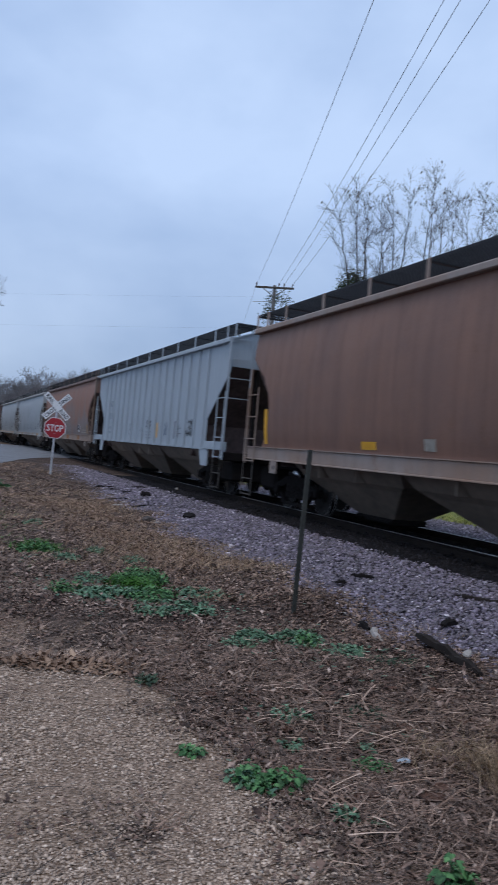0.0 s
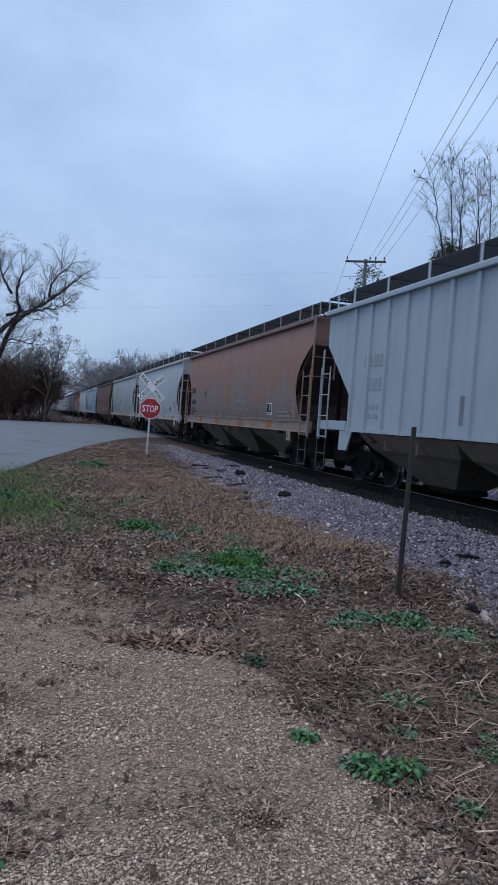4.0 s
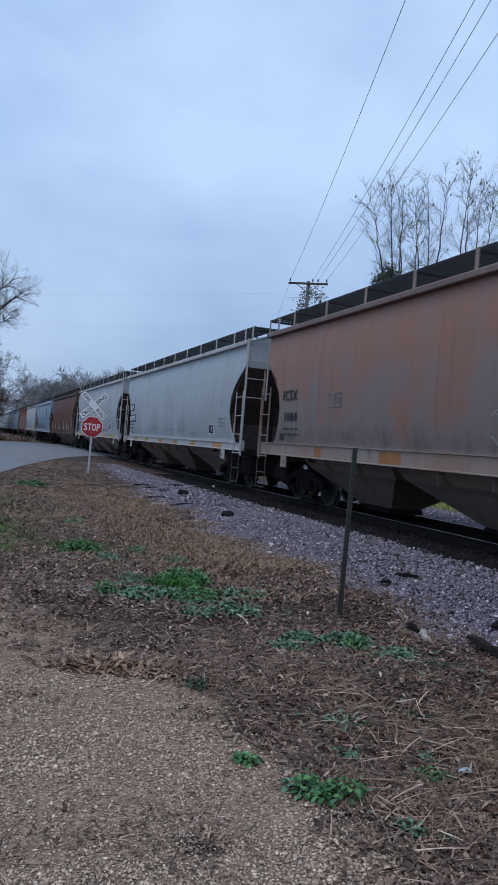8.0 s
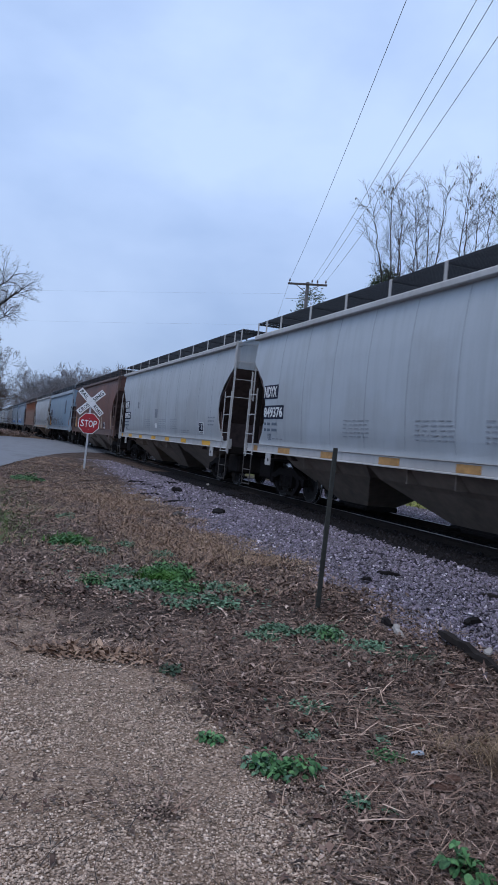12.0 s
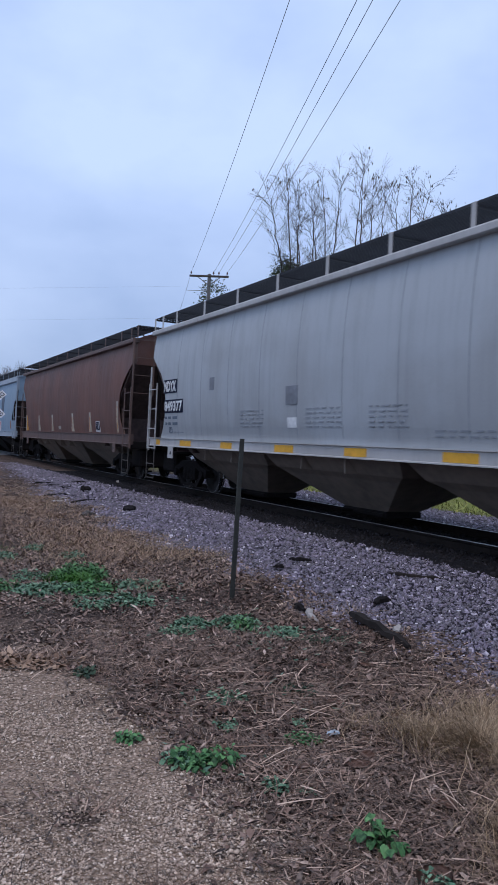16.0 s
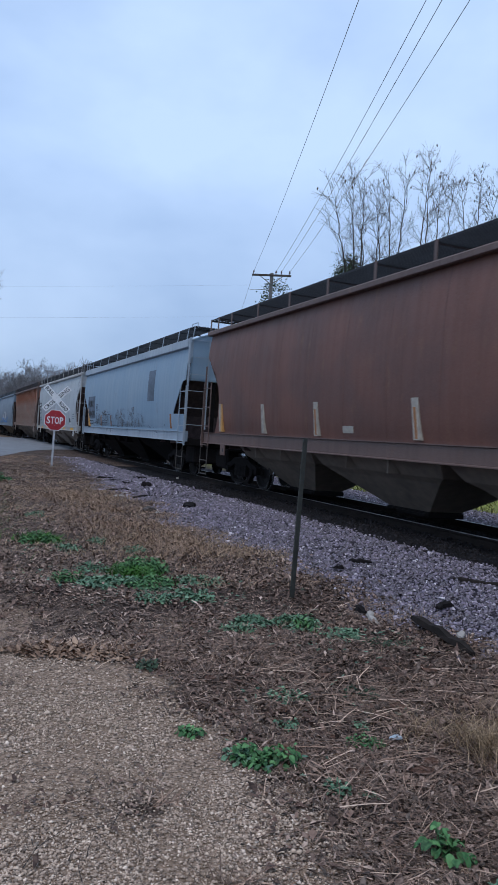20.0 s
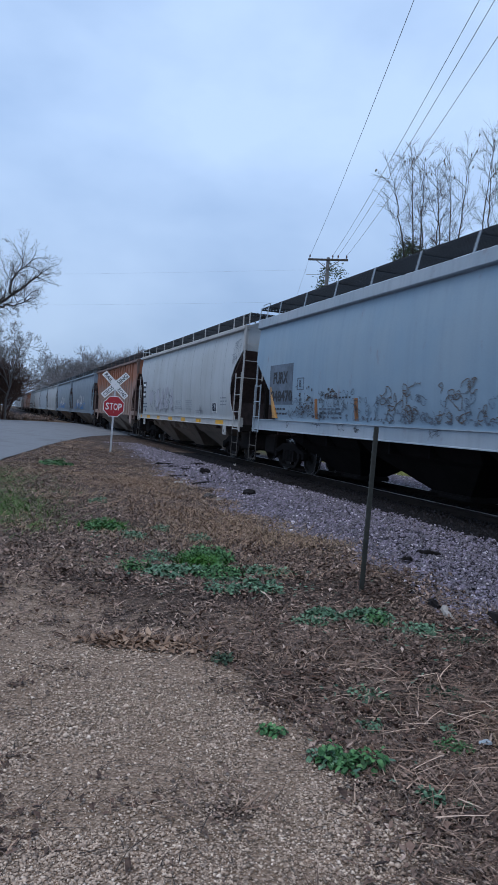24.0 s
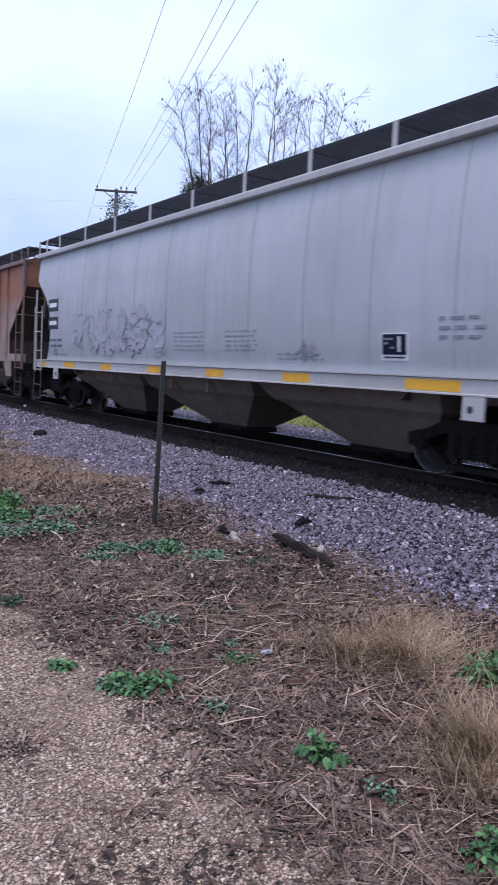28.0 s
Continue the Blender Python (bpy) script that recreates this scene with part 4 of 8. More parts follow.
def scatter_clumps():
    """Heaps and tufts of dead stalks on the drive."""
    xs, ys = [], []
    for cx, cy, r, n in ((-0.80, 5.38, 0.20, 620), (-0.50, 5.42, 0.16, 480), (-1.0, 5.30, 0.10, 180), (0.05, 5.15, 0.22, 420), (0.35, 5.35, 0.22, 420), (0.0, 3.29, 0.05, 40), (-1.44, 4.13, 0.08, 50), (-1.9, 5.67, 0.25, 160), (-0.9, 2.9, 0.04, 30), (0.3, 2.75, 0.06, 60), (-1.3, 6.2, 0.25, 180), (-2.4, 7.0, 0.35, 240)):
        xs.append(rng.normal(cx, r, n))
        ys.append(rng.normal(cy, r * 0.42, n))
    x, y = np.concatenate(xs), np.concatenate(ys)
    n = len(x)
    blades("stalk_clumps", x, y, ground_z(x, y), rng.uniform(0.03, 0.15, n), rng.uniform(0.003, 0.008, n), np.abs(rng.normal(0.25, 0.35, n)), M_STALK, "tufts of dead stalks scattered over the drive", "dead grass", 0.12)
    # a low heap of orange-brown leaves at the edge of the drive
    n = 420
    x, y = rng.normal(-0.74, 0.19, n), rng.normal(5.26, 0.075, n)
    fallen_leaves("leaf_heap", x, y, rng.uniform(0.03, 0.085, n), rng.uniform(0.02, 0.045, n), "low heap of orange-brown leaves on the drive", M_STUBBLE)
    # small clumps of rotting leaves on the drive
    xs, ys = [], []
    for cx, cy, r, n in ((-1.32, 5.36, 0.03, 8), (-1.90, 5.72, 0.09, 20), (-1.81, 5.19, 0.10, 24), (-1.60, 4.29, 0.13, 50), (-1.46, 4.19, 0.07, 24), (-1.42, 3.84, 0.10, 30), (-1.09, 3.62, 0.05, 24), (-1.13, 3.50, 0.06, 24), (-1.03, 3.17, 0.04, 16), (-0.97, 3.0, 0.05, 20), (-0.83, 2.93, 0.09, 34), (-0.80, 3.16, 0.10, 26), (-1.18, 4.69, 0.08, 18), (-1.30, 4.43, 0.05, 14), (-1.5, 6.27, 0.22, 60), (-1.84, 6.33, 0.2, 50), (-2.1, 4.6, 0.2, 60), (-0.62, 3.46, 0.02, 6), (-0.47, 3.26, 0.06, 14), (-0.2, 4.6, 0.08, 24), (0.12, 4.5, 0.10, 30)):
        xs.append(rng.normal(cx, r, n))
        ys.append(rng.normal(cy, r * 0.55, n))
    x, y = np.concatenate(xs), np.concatenate(ys)
    n = len(x)
    fallen_leaves("leaf_clumps", x, y, rng.uniform(0.015, 0.05, n), rng.uniform(0.010, 0.028, n), "small clumps of rotting leaves on the drive", M_DARKLEAF)
    blades("twigs", x + 0.02, y, ground_z(x, y) + 0.004, rng.uniform(0.03, 0.12, n), rng.uniform(0.002, 0.005, n), np.abs(rng.normal(0.15, 0.3, n)), M_STALK, "bits of stalk among the leaf clumps", "twigs", 0.2)
    # fine twigs
    n = 420
    y = rng.uniform(2.3, 6.5, n)
    x = rng.uniform(-0.45, 0.25, n) * y
    blades("twigs", x, y, ground_z(x, y) + 0.004, rng.uniform(0.05, 0.20, n), rng.uniform(0.002, 0.004, n), np.abs(rng.normal(0.05, 0.2, n)), M_BARK_YOUNG, "thin dark twigs lying on the gravel", "twigs", 0.2)


scatter_litter()
scatter_round()
scatter_clumps()


# ---- green weeds, patch by patch ----
def weed(x, y, rx, ry, rosettes, leaf, material, label, seed, height=0.08):
    """A patch of rosettes; each leaf a cupped, lobed blade on a stalk."""
    r = random.Random(seed)
    verts, faces, tone = [], [], []
    for i in range(rosettes):
        a, d = r.uniform(0, 6.283), math.sqrt(r.random()) * (1.0 if r.random() < 0.85 else 1.25)
        if rosettes == 1:
            d = 0.0
        px, py = rx * d * math.cos(a), ry * d * math.sin(a)
        grow = height * r.uniform(0.6, 1.15) * (1.0 - 0.5 * min(1.0, d * d))
        count = r.randint(15, 22)
        root = len(verts)
        verts.append((px, py, 0.0))
        tone.append(0.2)
        for k in range(count):
            out = 2.4 * k + r.uniform(-0.5, 0.5)
            ring = k / count
            size = leaf * r.uniform(0.5, 1.05)
            wide = size * r.uniform(0.7, 1.0)
            stalk = leaf * (0.2 + 1.1 * ring) * r.uniform(0.7, 1.2)
            rise = grow * (1.0 - 0.75 * ring) * r.uniform(0.5, 1.1)
            tilt = r.uniform(-0.2, 1.0) - 0.7 * ring
            ux, uy = math.cos(out), math.sin(out)
            bx, by, bz = px + ux * stalk, py + uy * stalk, 0.008 + rise
            roll = r.gauss(0, 0.35)
            o = len(verts)
            for f, w in ((0, 0.22), (0.28, 0.8), (0.6, 1.0), (0.86, 0.7), (1.0, 0.2)):
                sag = -0.4 * f * f * size
                w *= r.uniform(0.8, 1.12)
                for sgn in (-1, 0, 1):
                    h = bz + size * f * math.sin(tilt) + sag + wide * w * (0.22 * abs(sgn) + 0.5 * roll * sgn) + r.gauss(0, 0.05) * size
                    reach = size * f * math.cos(tilt)
                    verts.append((bx + ux * reach - uy * wide / 2 * w * sgn, by + uy * reach + ux * wide / 2 * w * sgn, max(0.004, h)))
            for j in range(4):
                for c in range(2):
                    p = o + 3 * j + c
                    faces.append((p, p + 1, p + 4, p + 3))
            verts.append((px + 0.003 * uy, py - 0.003 * ux, 0.002))
            faces.append((o, o + 1, o + 15, root))
            tone += [r.random() * (1.0 - 0.35 * ring)] * 16
    me = arrays("weed", verts, faces)
    me.attributes.new("tone", "FLOAT", "POINT").data.foreach_set("value", np.array(tone, np.float32))
    ob = link("weed", me, material)
    ob.matrix_basis = pose(x, y, float(ground_z(x, y)))
    return tagged(ob, label, "weed", "" if rosettes > 1 else "weeds on the verge", "stuff" if rosettes > 1 else "")


# place, half widths, rosettes, leaf, kind, height
WEEDS = [
    (-1.98, 10.05, 0.20, 0.30, 26, 0.050, 0, 0.15), (-1.53, 9.56, 0.14, 0.20, 9, 0.055, 1, 0.08), (-1.29, 10.5, 0.15, 0.24, 7, 0.05, 1, 0.05),
    (-2.67, 13.0, 0.20, 0.30, 8, 0.055, 1, 0.06), (-0.73, 9.88, 0.15, 0.24, 8, 0.05, 1, 0.06), (-0.52, 8.62, 0.26, 0.36, 42, 0.050, 0, 0.15),
    (-0.76, 7.62, 0.32, 0.26, 20, 0.055, 1, 0.07), (-0.38, 7.75, 0.26, 0.30, 20, 0.05, 0, 0.09), (-0.10, 7.32, 0.34, 0.26, 18, 0.055, 1, 0.06), (-1.05, 8.40, 0.18, 0.26, 9, 0.05, 1, 0.07),
    (0.12, 8.05, 0.26, 0.26, 12, 0.05, 1, 0.06), (-1.20, 7.68, 0.14, 0.18, 9, 0.05, 0, 0.09), (-0.30, 7.05, 0.18, 0.12, 7, 0.05, 1, 0.05),
    (0.56, 6.46, 0.14, 0.16, 12, 0.052, 1, 0.07), (0.93, 6.46, 0.18, 0.20, 22, 0.050, 1, 0.09), (0.98, 6.36, 0.07, 0.08, 6, 0.055, 0, 0.10), (1.25, 6.18, 0.18, 0.12, 11, 0.045, 1, 0.05), (1.55, 5.95, 0.20, 0.10, 9, 0.04, 2, 0.04),
    (0.66, 4.71, 0.12, 0.11, 8, 0.036, 1, 0.04), (0.61, 4.25, 0.07, 0.06, 4, 0.034, 1, 0.03), (1.13, 4.82, 0.13, 0.09, 7, 0.036, 2, 0.04), (1.02, 4.30, 0.05, 0.05, 3, 0.032, 1, 0.03), (0.99, 4.05, 0.09, 0.06, 7, 0.032, 0, 0.04),
    (0.44, 3.77, 0.15, 0.08, 9, 0.054, 0, 0.07), (0.33, 3.80, 0.06, 0.06, 3, 0.05, 1, 0.05), (0.76, 3.48, 0.05, 0.04, 3, 0.042, 1, 0.04), (0.88, 3.45, 0.03, 0.03, 2, 0.026, 1, 0.02), (1.08, 3.02, 0.05, 0.05, 3, 0.066, 0, 0.10),
    (0.10, 4.07, 0.06, 0.03, 3, 0.046, 0, 0.04), (-0.20, 5.06, 0.08, 0.05, 4, 0.045, 2, 0.04), (0.42, 6.21, 0.14, 0.10, 7, 0.05, 1, 0.05),
    (1.43, 2.35, 0.09, 0.07, 5, 0.05, 0, 0.08), (2.28, 3.62, 0.18, 0.16, 14, 0.055, 0, 0.13), (1.2, 2.75, 0.06, 0.05, 3, 0.04, 1, 0.05),
    (-4.9, 12.4, 0.4, 0.4, 24, 0.07, 0, 0.14), (-5.3, 20.0, 0.35, 0.35, 18, 0.08, 0, 0.18), (-1.27, 3.40, 0.06, 0.06, 5, 0.040, 2, 0.05), (-1.20, 3.22, 0.04, 0.04, 3, 0.035, 1, 0.04), (-0.97, 2.83, 0.06, 0.05, 6, 0.035, 0, 0.05),
]
def weed_leaf(name, stops):
    """Matt leaf, its shade varied leaf by leaf and by fine veins."""
    m = Mat(name, 0.6).dull(0.3)
    m.colour(m.mix(0.3, m.ramp(m.attribute("tone"), stops), m.ramp(m.noise(70, 3), [(0.35, stops[0][1]), (0.65, stops[-1][1])])))
    return m.bump(m.noise(140, 2), 0.4, 0.004).m


W_GREEN = weed_leaf("fresh_weed_leaf", [(0.0, (0.008, 0.038, 0.012)), (0.5, (0.038, 0.130, 0.040)), (1.0, (0.15, 0.31, 0.115))])
W_PALE = weed_leaf("grey_green_weed_leaf", [(0.0, (0.016, 0.050, 0.028)), (0.55, (0.078, 0.170, 0.095)), (1.0, (0.23, 0.36, 0.225))])
W_DULL = weed_leaf("dull_dark_weed_leaf", [(0.0, (0.010, 0.024, 0.014)), (1.0, (0.055, 0.095, 0.050))])
WEED_LOOK = ((W_GREEN, "fresh green broad-leaved weed among dead straw"), (W_PALE, "low grey-green weed spreading over the soil"), (W_DULL, "dull dark green weed flattened in the litter"))
for i, (x, y, rx, ry, n, leaf, kind, h) in enumerate(WEEDS):
    if n > 9:
        weed(x, y, rx, ry, int(n * 1.6), leaf * 0.84, *WEED_LOOK[kind], 100 + i, h)
        continue
    r_weed = random.Random(300 + i)
    for k in range(n):
        a, d = 2.4 * k + r_weed.uniform(-0.4, 0.4), math.sqrt((k + 0.3) / n)
        weed(x + rx * d * math.cos(a), y + ry * d * math.sin(a), 0, 0, 1, leaf * 0.70, *WEED_LOOK[kind], 1000 + 20 * i + k, h)


def green_flecks():
    """Lush grass in the middle of two patches, and loose clover leaves round the weeds."""
    for cx, cy, r, n, hi in ((-0.60, 8.25, 0.12, 520, 0.17), (-1.98, 10.15, 0.14, 520, 0.18)):
        x, y = rng.normal(cx, r, n), rng.normal(cy, r * 0.8, n)
        blades("grass_patch", x, y, ground_z(x, y), rng.uniform(0.4, 1.0, n) * hi, rng.uniform(0.005, 0.012, n), rng.uniform(0.5, 1.4, n), M_LUSH, "lush green grass tuft among the weeds", "grass")
    xs, ys = [], []
    for cx, cy, r, n in ((-0.4, 7.9, 0.5, 320), (-1.1, 7.9, 0.3, 90), (0.2, 7.5, 0.35, 90), (0.9, 6.4, 0.35, 130), (1.5, 6.0, 0.25, 60), (-1.8, 9.8, 0.4, 90), (0.7, 4.7, 0.2, 24), (1.1, 4.9, 0.2, 24), (0.45, 3.8, 0.12, 16), (-4.9, 12.3, 0.7, 200)):
        xs.append(rng.normal(cx, r, n))
        ys.append(rng.normal(cy, r, n))
    x, y = np.concatenate(xs), np.concatenate(ys)
    n = len(x)
    blades("clover_leaves", x, y, ground_z(x, y) + 0.01, rng.uniform(0.015, 0.045, n), rng.uniform(0.012, 0.030, n), np.abs(rng.normal(0.1, 0.3, n)), M_WEED_PALE, "loose grey-green clover leaves in the litter", "clover", 0.5)


green_flecks()

# ---- small debris ----
def scrap(name, x, y, z, length, width, height, turn, material, label, category, seed, tilt=0.0, curve=0.10):
    r = random.Random(seed)
    bm = bmesh.new()
    rings = []
    for i in range(7):
        f = i / 6
        ends = 0.5 if i in (0, 6) else 1.0
        w, h = width / 2 * r.uniform(0.55, 1.0) * ends, height * r.uniform(0.5, 1.0) * ends
        bow = curve * length * math.sin(f * 3.1)
        rings.append([(length * (f - 0.5), bow + w * c, h * d) for c, d in ((-1, 0), (-0.9, 0.7), (-0.2, 1), (0.75, 0.85), (1, 0.1))])
    loft(bm, rings)
    ob = link(name, mesh_of(bm, name), material)
    ob.matrix_basis = pose(x, y, z, 0, tilt, turn)
    return tagged(ob, label, category)


scrap("wood_block", 1.65, 6.70, 0.01, 0.32, 0.08, 0.06, 98, M_DRIFT, "bleached split block of wood at the ballast edge", "wood", 1, -17)
scrap("wood_block", 1.60, 7.04, 0.01, 0.24, 0.08, 0.08, 95, M_CHAR, "blackened wood stub beside the bleached block", "wood", 2)
scrap("broken_tie", 2.06, 6.18, 0.045, 0.98, 0.11, 0.085, 101, M_TIE, "broken dark wooden tie lying half buried", "wood", 3, -2, 0.0)
scrap("wood_scrap", 2.15, 9.75, 0.05, 0.30, 0.08, 0.07, 158, M_CHAR, "curled black scrap of wood on the ballast", "scrap", 4, 0.0, 0.3)
scrap("wood_scrap", 1.76, 9.15, 0.05, 0.13, 0.09, 0.05, 150, M_CHAR, "small black scrap of wood on the ballast", "scrap", 5)
scrap("wood_scrap", 2.44, 7.25, 0.05, 0.26, 0.10, 0.06, 40, M_CHAR, "dark chunk of rotten tie on the ballast", "scrap", 6)
scrap("wood_scrap", -1.24, 17.9, 0.02, 1.05, 0.15, 0.07, 60, M_CHAR, "long dark stick of tie wood lying on ballast", "scrap", 7, 0.0, 0.03)
scrap("wood_scrap", -1.46, 20.9, 0.02, 0.34, 0.30, 0.22, 60, M_CHAR, "dark bushy lump on the ballast", "scrap", 8)
scrap("wood_scrap", -2.89, 23.6, 0.02, 0.75, 0.20, 0.09, 40, M_CHAR, "black rotten tie scrap near the crossing", "scrap", 9)
scrap("wood_scrap", -2.50, 22.7, 0.02, 0.70, 0.16, 0.08, 55, M_CHAR, "black rotten tie scrap near the crossing", "scrap", 21)
scrap("wood_scrap", -2.09, 22.1, 0.02, 0.62, 0.16, 0.08, 62, M_CHAR, "dark stick of tie wood lying on ballast", "scrap", 22)
scrap("wood_scrap", -2.03, 19.4, 0.02, 0.85, 0.14, 0.06, 50, M_CHAR, "dark stick of tie wood lying on ballast", "scrap", 23)
scrap("wood_scrap", -1.91, 24.3, 0.05, 0.40, 0.16, 0.08, 20, M_CHAR, "small dark piece of tie on the ballast", "scrap", 24)
scrap("wood_scrap", -0.15, 15.9, 0.04, 0.42, 0.26, 0.12, 75, M_CHAR, "dark lump of rotten wood on the ballast", "scrap", 25)
scrap("pale_stone", -1.80, 18.4, 0.02, 0.10, 0.08, 0.06, 10, M_DRIFT, "white stone at the ballast edge", "stone", 26)
scrap("wood_block", -1.83, 17.6, 0.02, 0.36, 0.12, 0.05, 60, M_DRIFT, "pale split wood at the ballast edge", "wood", 27)
scrap("pale_stone", -0.74, 14.4, 0.02, 0.09, 0.08, 0.06, 10, M_DRIFT, "white stone at the ballast edge", "stone", 28)
scrap("pale_stone", -0.92, 14.8, 0.02, 0.30, 0.20, 0.10, 40, M_WOOD, "flat grey stone at the ballast edge", "stone", 29)
scrap("pale_stone", -0.79, 25.3, 0.06, 0.10, 0.08, 0.08, 10, M_DRIFT, "white stone beside the track", "stone", 30)
scrap("pale_stone", 2.22, 6.14, 0.06, 0.13, 0.07, 0.04, 60, M_DRIFT, "pale flat stone on the ballast", "stone", 10)
scrap("pale_stone", 1.50, 7.55, 0.0, 0.06, 0.05, 0.045, 10, M_DRIFT, "pale round stone by the steel post", "stone", 11)
scrap("plastic_scrap", 1.17, 4.12, 0.004, 0.075, 0.045, 0.02, 20, M_PLASTIC, "crumpled pale blue plastic litter in straw", "litter", 12)
scrap("wood_scrap", 3.30, 8.7, 0.06, 0.6, 0.13, 0.04, 150, M_TIE, "dark weathered plank end lying on the ballast", "wood", 14)


def big_leaf(x, y, size, turn, seed):
    """A large curled dead leaf."""
    r = random.Random(seed)
    bm = bmesh.new()
    rows = []
    for i in range(7):
        f = i / 6
        w = size * 0.42 * math.sin(0.25 + 2.7 * f) * r.uniform(0.8, 1.1)
        lift = 0.25 * size * abs(f - 0.45)
        rows.append([(size * (f - 0.5), w * c, 0.012 + lift + 0.35 * abs(w * c) * r.uniform(0.6, 1.2)) for c in (-1, -0.45, 0, 0.5, 1)])
    grid = [[bm.verts.new(p) for p in row] for row in rows]
    for a, b in zip(grid, grid[1:]):
        for j in range(4):
            bm.faces.new((a[j], b[j], b[j + 1], a[j + 1]))
    bmesh.ops.solidify(bm, geom=bm.faces[:], thickness=0.0015)
    ob = link("dead_leaf", mesh_of(bm, "dead_leaf", True), M_DEADLEAF)
    ob.matrix_basis = pose(x, y, float(ground_z(x, y)), 0, 0, turn)
    return tagged(ob, "large curled brown leaf lying in the straw", "leaf", "large dead leaves")


M_DEADLEAF = plain("curled_brown_leaf", (0.185, 0.098, 0.066), 0.7, 0.0, 25, 0.4, 0.3)
for i, (x, y, size, turn) in enumerate(((1.19, 3.71, 0.13, 10), (1.20, 2.78, 0.16, 40), (1.30, 4.6, 0.11, 70), (0.55, 3.9, 0.10, 130), (1.62, 4.35, 0.12, 200), (0.95, 5.1, 0.10, 20), (1.45, 3.3, 0.12, 300), (0.2, 4.9, 0.09, 75), (1.7, 5.3, 0.11, 140), (-0.3, 5.8, 0.10, 210))):
    big_leaf(x, y, size, turn, 900 + i)
r_leaf = random.Random(77)
for i in range(26):
    p = at(r_leaf.uniform(1.95, 3.3), r_leaf.uniform(1.9, 4.6))
    big_leaf(p.x, p.y, r_leaf.uniform(0.05, 0.10), r_leaf.uniform(0, 360), 930 + i)


# ---- the steel post and the crossing sign ----
def steel_post():
    thing = tagged(new("steel_post"), "thin dark green steel fence post in the litter", "post")
    bm = bmesh.new()
    prism(bm, [(-0.023, 0), (0.023, 0), (0.023, 1.585), (-0.023, 1.585)], -0.004, 0.004)
    part("flange", bm, M_POST, thing)
    bm = bmesh.new()
    prism(bm, [(-0.010, 0), (0.010, 0), (0.010, 1.58), (-0.010, 1.58)], 0.004, 0.032)
    for i in range(18):
        z = 0.25 + 0.072 * i
        box(bm, -0.008, 0.008, 0.030, 0.042, z, z + 0.022)
    part("rib", bm, M_POST, thing)
    bm = bmesh.new()
    rod(bm, (0, -0.0055, 0), (0, -0.004, 0), 0.006, 6)
    hole = mesh_of(bm, "bolt_hole")
    for i in range(14):
        link("bolt_hole", hole, M_BLACK, thing, m=pose(0, 0, 0.5 + i * 0.075))
    thing.matrix_basis = pose(1.01, 7.5, -0.02, 0.4, 0.9, 24)


steel_post()


def stop_sign():
    """Octagon and crossbuck on one post; x across, z up, faces -y."""
    thing = tagged(new("crossing_sign"), "red stop sign and white railroad crossbuck on a galvanised post", "traffic sign")
    bm = bmesh.new()
    prism(bm, [(-0.035, 0), (0.035, 0), (0.035, 2.75), (-0.035, 2.75)], -0.012, 0.012)
    box(bm, -0.018, 0.018, 0.012, 0.035, 0, 2.72)
    part("post", bm, M_GALV, thing)
    cz = 1.76

    def octagon(r):
        return [(r * math.cos(radians(22.5 + 45 * i)), cz + r * math.sin(radians(22.5 + 45 * i))) for i in range(8)]

    bm = bmesh.new()
    prism(bm, octagon(0.412), -0.020, -0.015)
    panel = part("stop_panel", bm, M_SIGNWHITE, thing, "white-bordered octagonal panel")
    bm = bmesh.new()
    prism(bm, octagon(0.386), -0.024, -0.0205)
    part("red_face", bm, M_SIGNRED, panel, "red reflective face")
    for letter, x0 in zip("STOP", (-0.30, -0.155, -0.01, 0.165)):
        me = lettering(letter, 0.36, "stop_letter")
        lo, hi = min(v.co.x for v in me.vertices), max(v.co.x for v in me.vertices)
        for v in me.vertices:
            v.co.x = (v.co.x - lo) / (hi - lo) * (0.155 if letter == "O" else 0.13)
        link("stop_letter", me, M_SIGNWHITE, panel, "white letter " + letter, pose(x0, -0.027, cz - 0.13, 90))
    for sgn, words in ((1, ("RAIL", "ROAD")), (-1, ("CROSSING",))):
        bm = bmesh.new()
        box(bm, -0.61, 0.61, -0.004, 0.0, -0.110, 0.110)
        y = -0.030 - (0.006 if sgn < 0 else 0)
        board = part("crossbuck_board", bm, M_SIGNWHITE, thing, "white crossbuck board", pose(0, y, 2.55, 0, 45 * sgn, 0))
        marks = {"RAIL": (-0.56, 0.38), "ROAD": (0.17, 0.40), "CROSSING": (-0.57, 1.14)}
        for wd in words:
            x0, width = marks[wd]
            pieces = [("CROS", -0.57, 0.46), ("SING", 0.11, 0.46)] if wd == "CROSSING" else [(wd, x0, width)]
            for txt, xs, ww in pieces:
                me = lettering(txt, 0.20, "crossbuck_word")
                k = max(v.co.x for v in me.vertices)
                for v in me.vertices:
                    v.co.x *= ww / k
                link("crossbuck_word", me, M_BLACK, board, "black letters " + txt, pose(xs, -0.0075, -0.07, 90))
    for z in (1.55, 1.95, 2.58):
        bm = bmesh.new()
        rod(bm, (0, -0.052, z), (0, 0.04, z), 0.012, 8)
        part("bolt", bm, M_GALV, thing)
    p = (-5.52, 28.2)
    thing.matrix_basis = pose(p[0], p[1], 0.0, 0, 0.6, 11)


stop_sign()


# ---- the power line ----
ARM = (-1.15, 0.28, 0.62, 1.15)


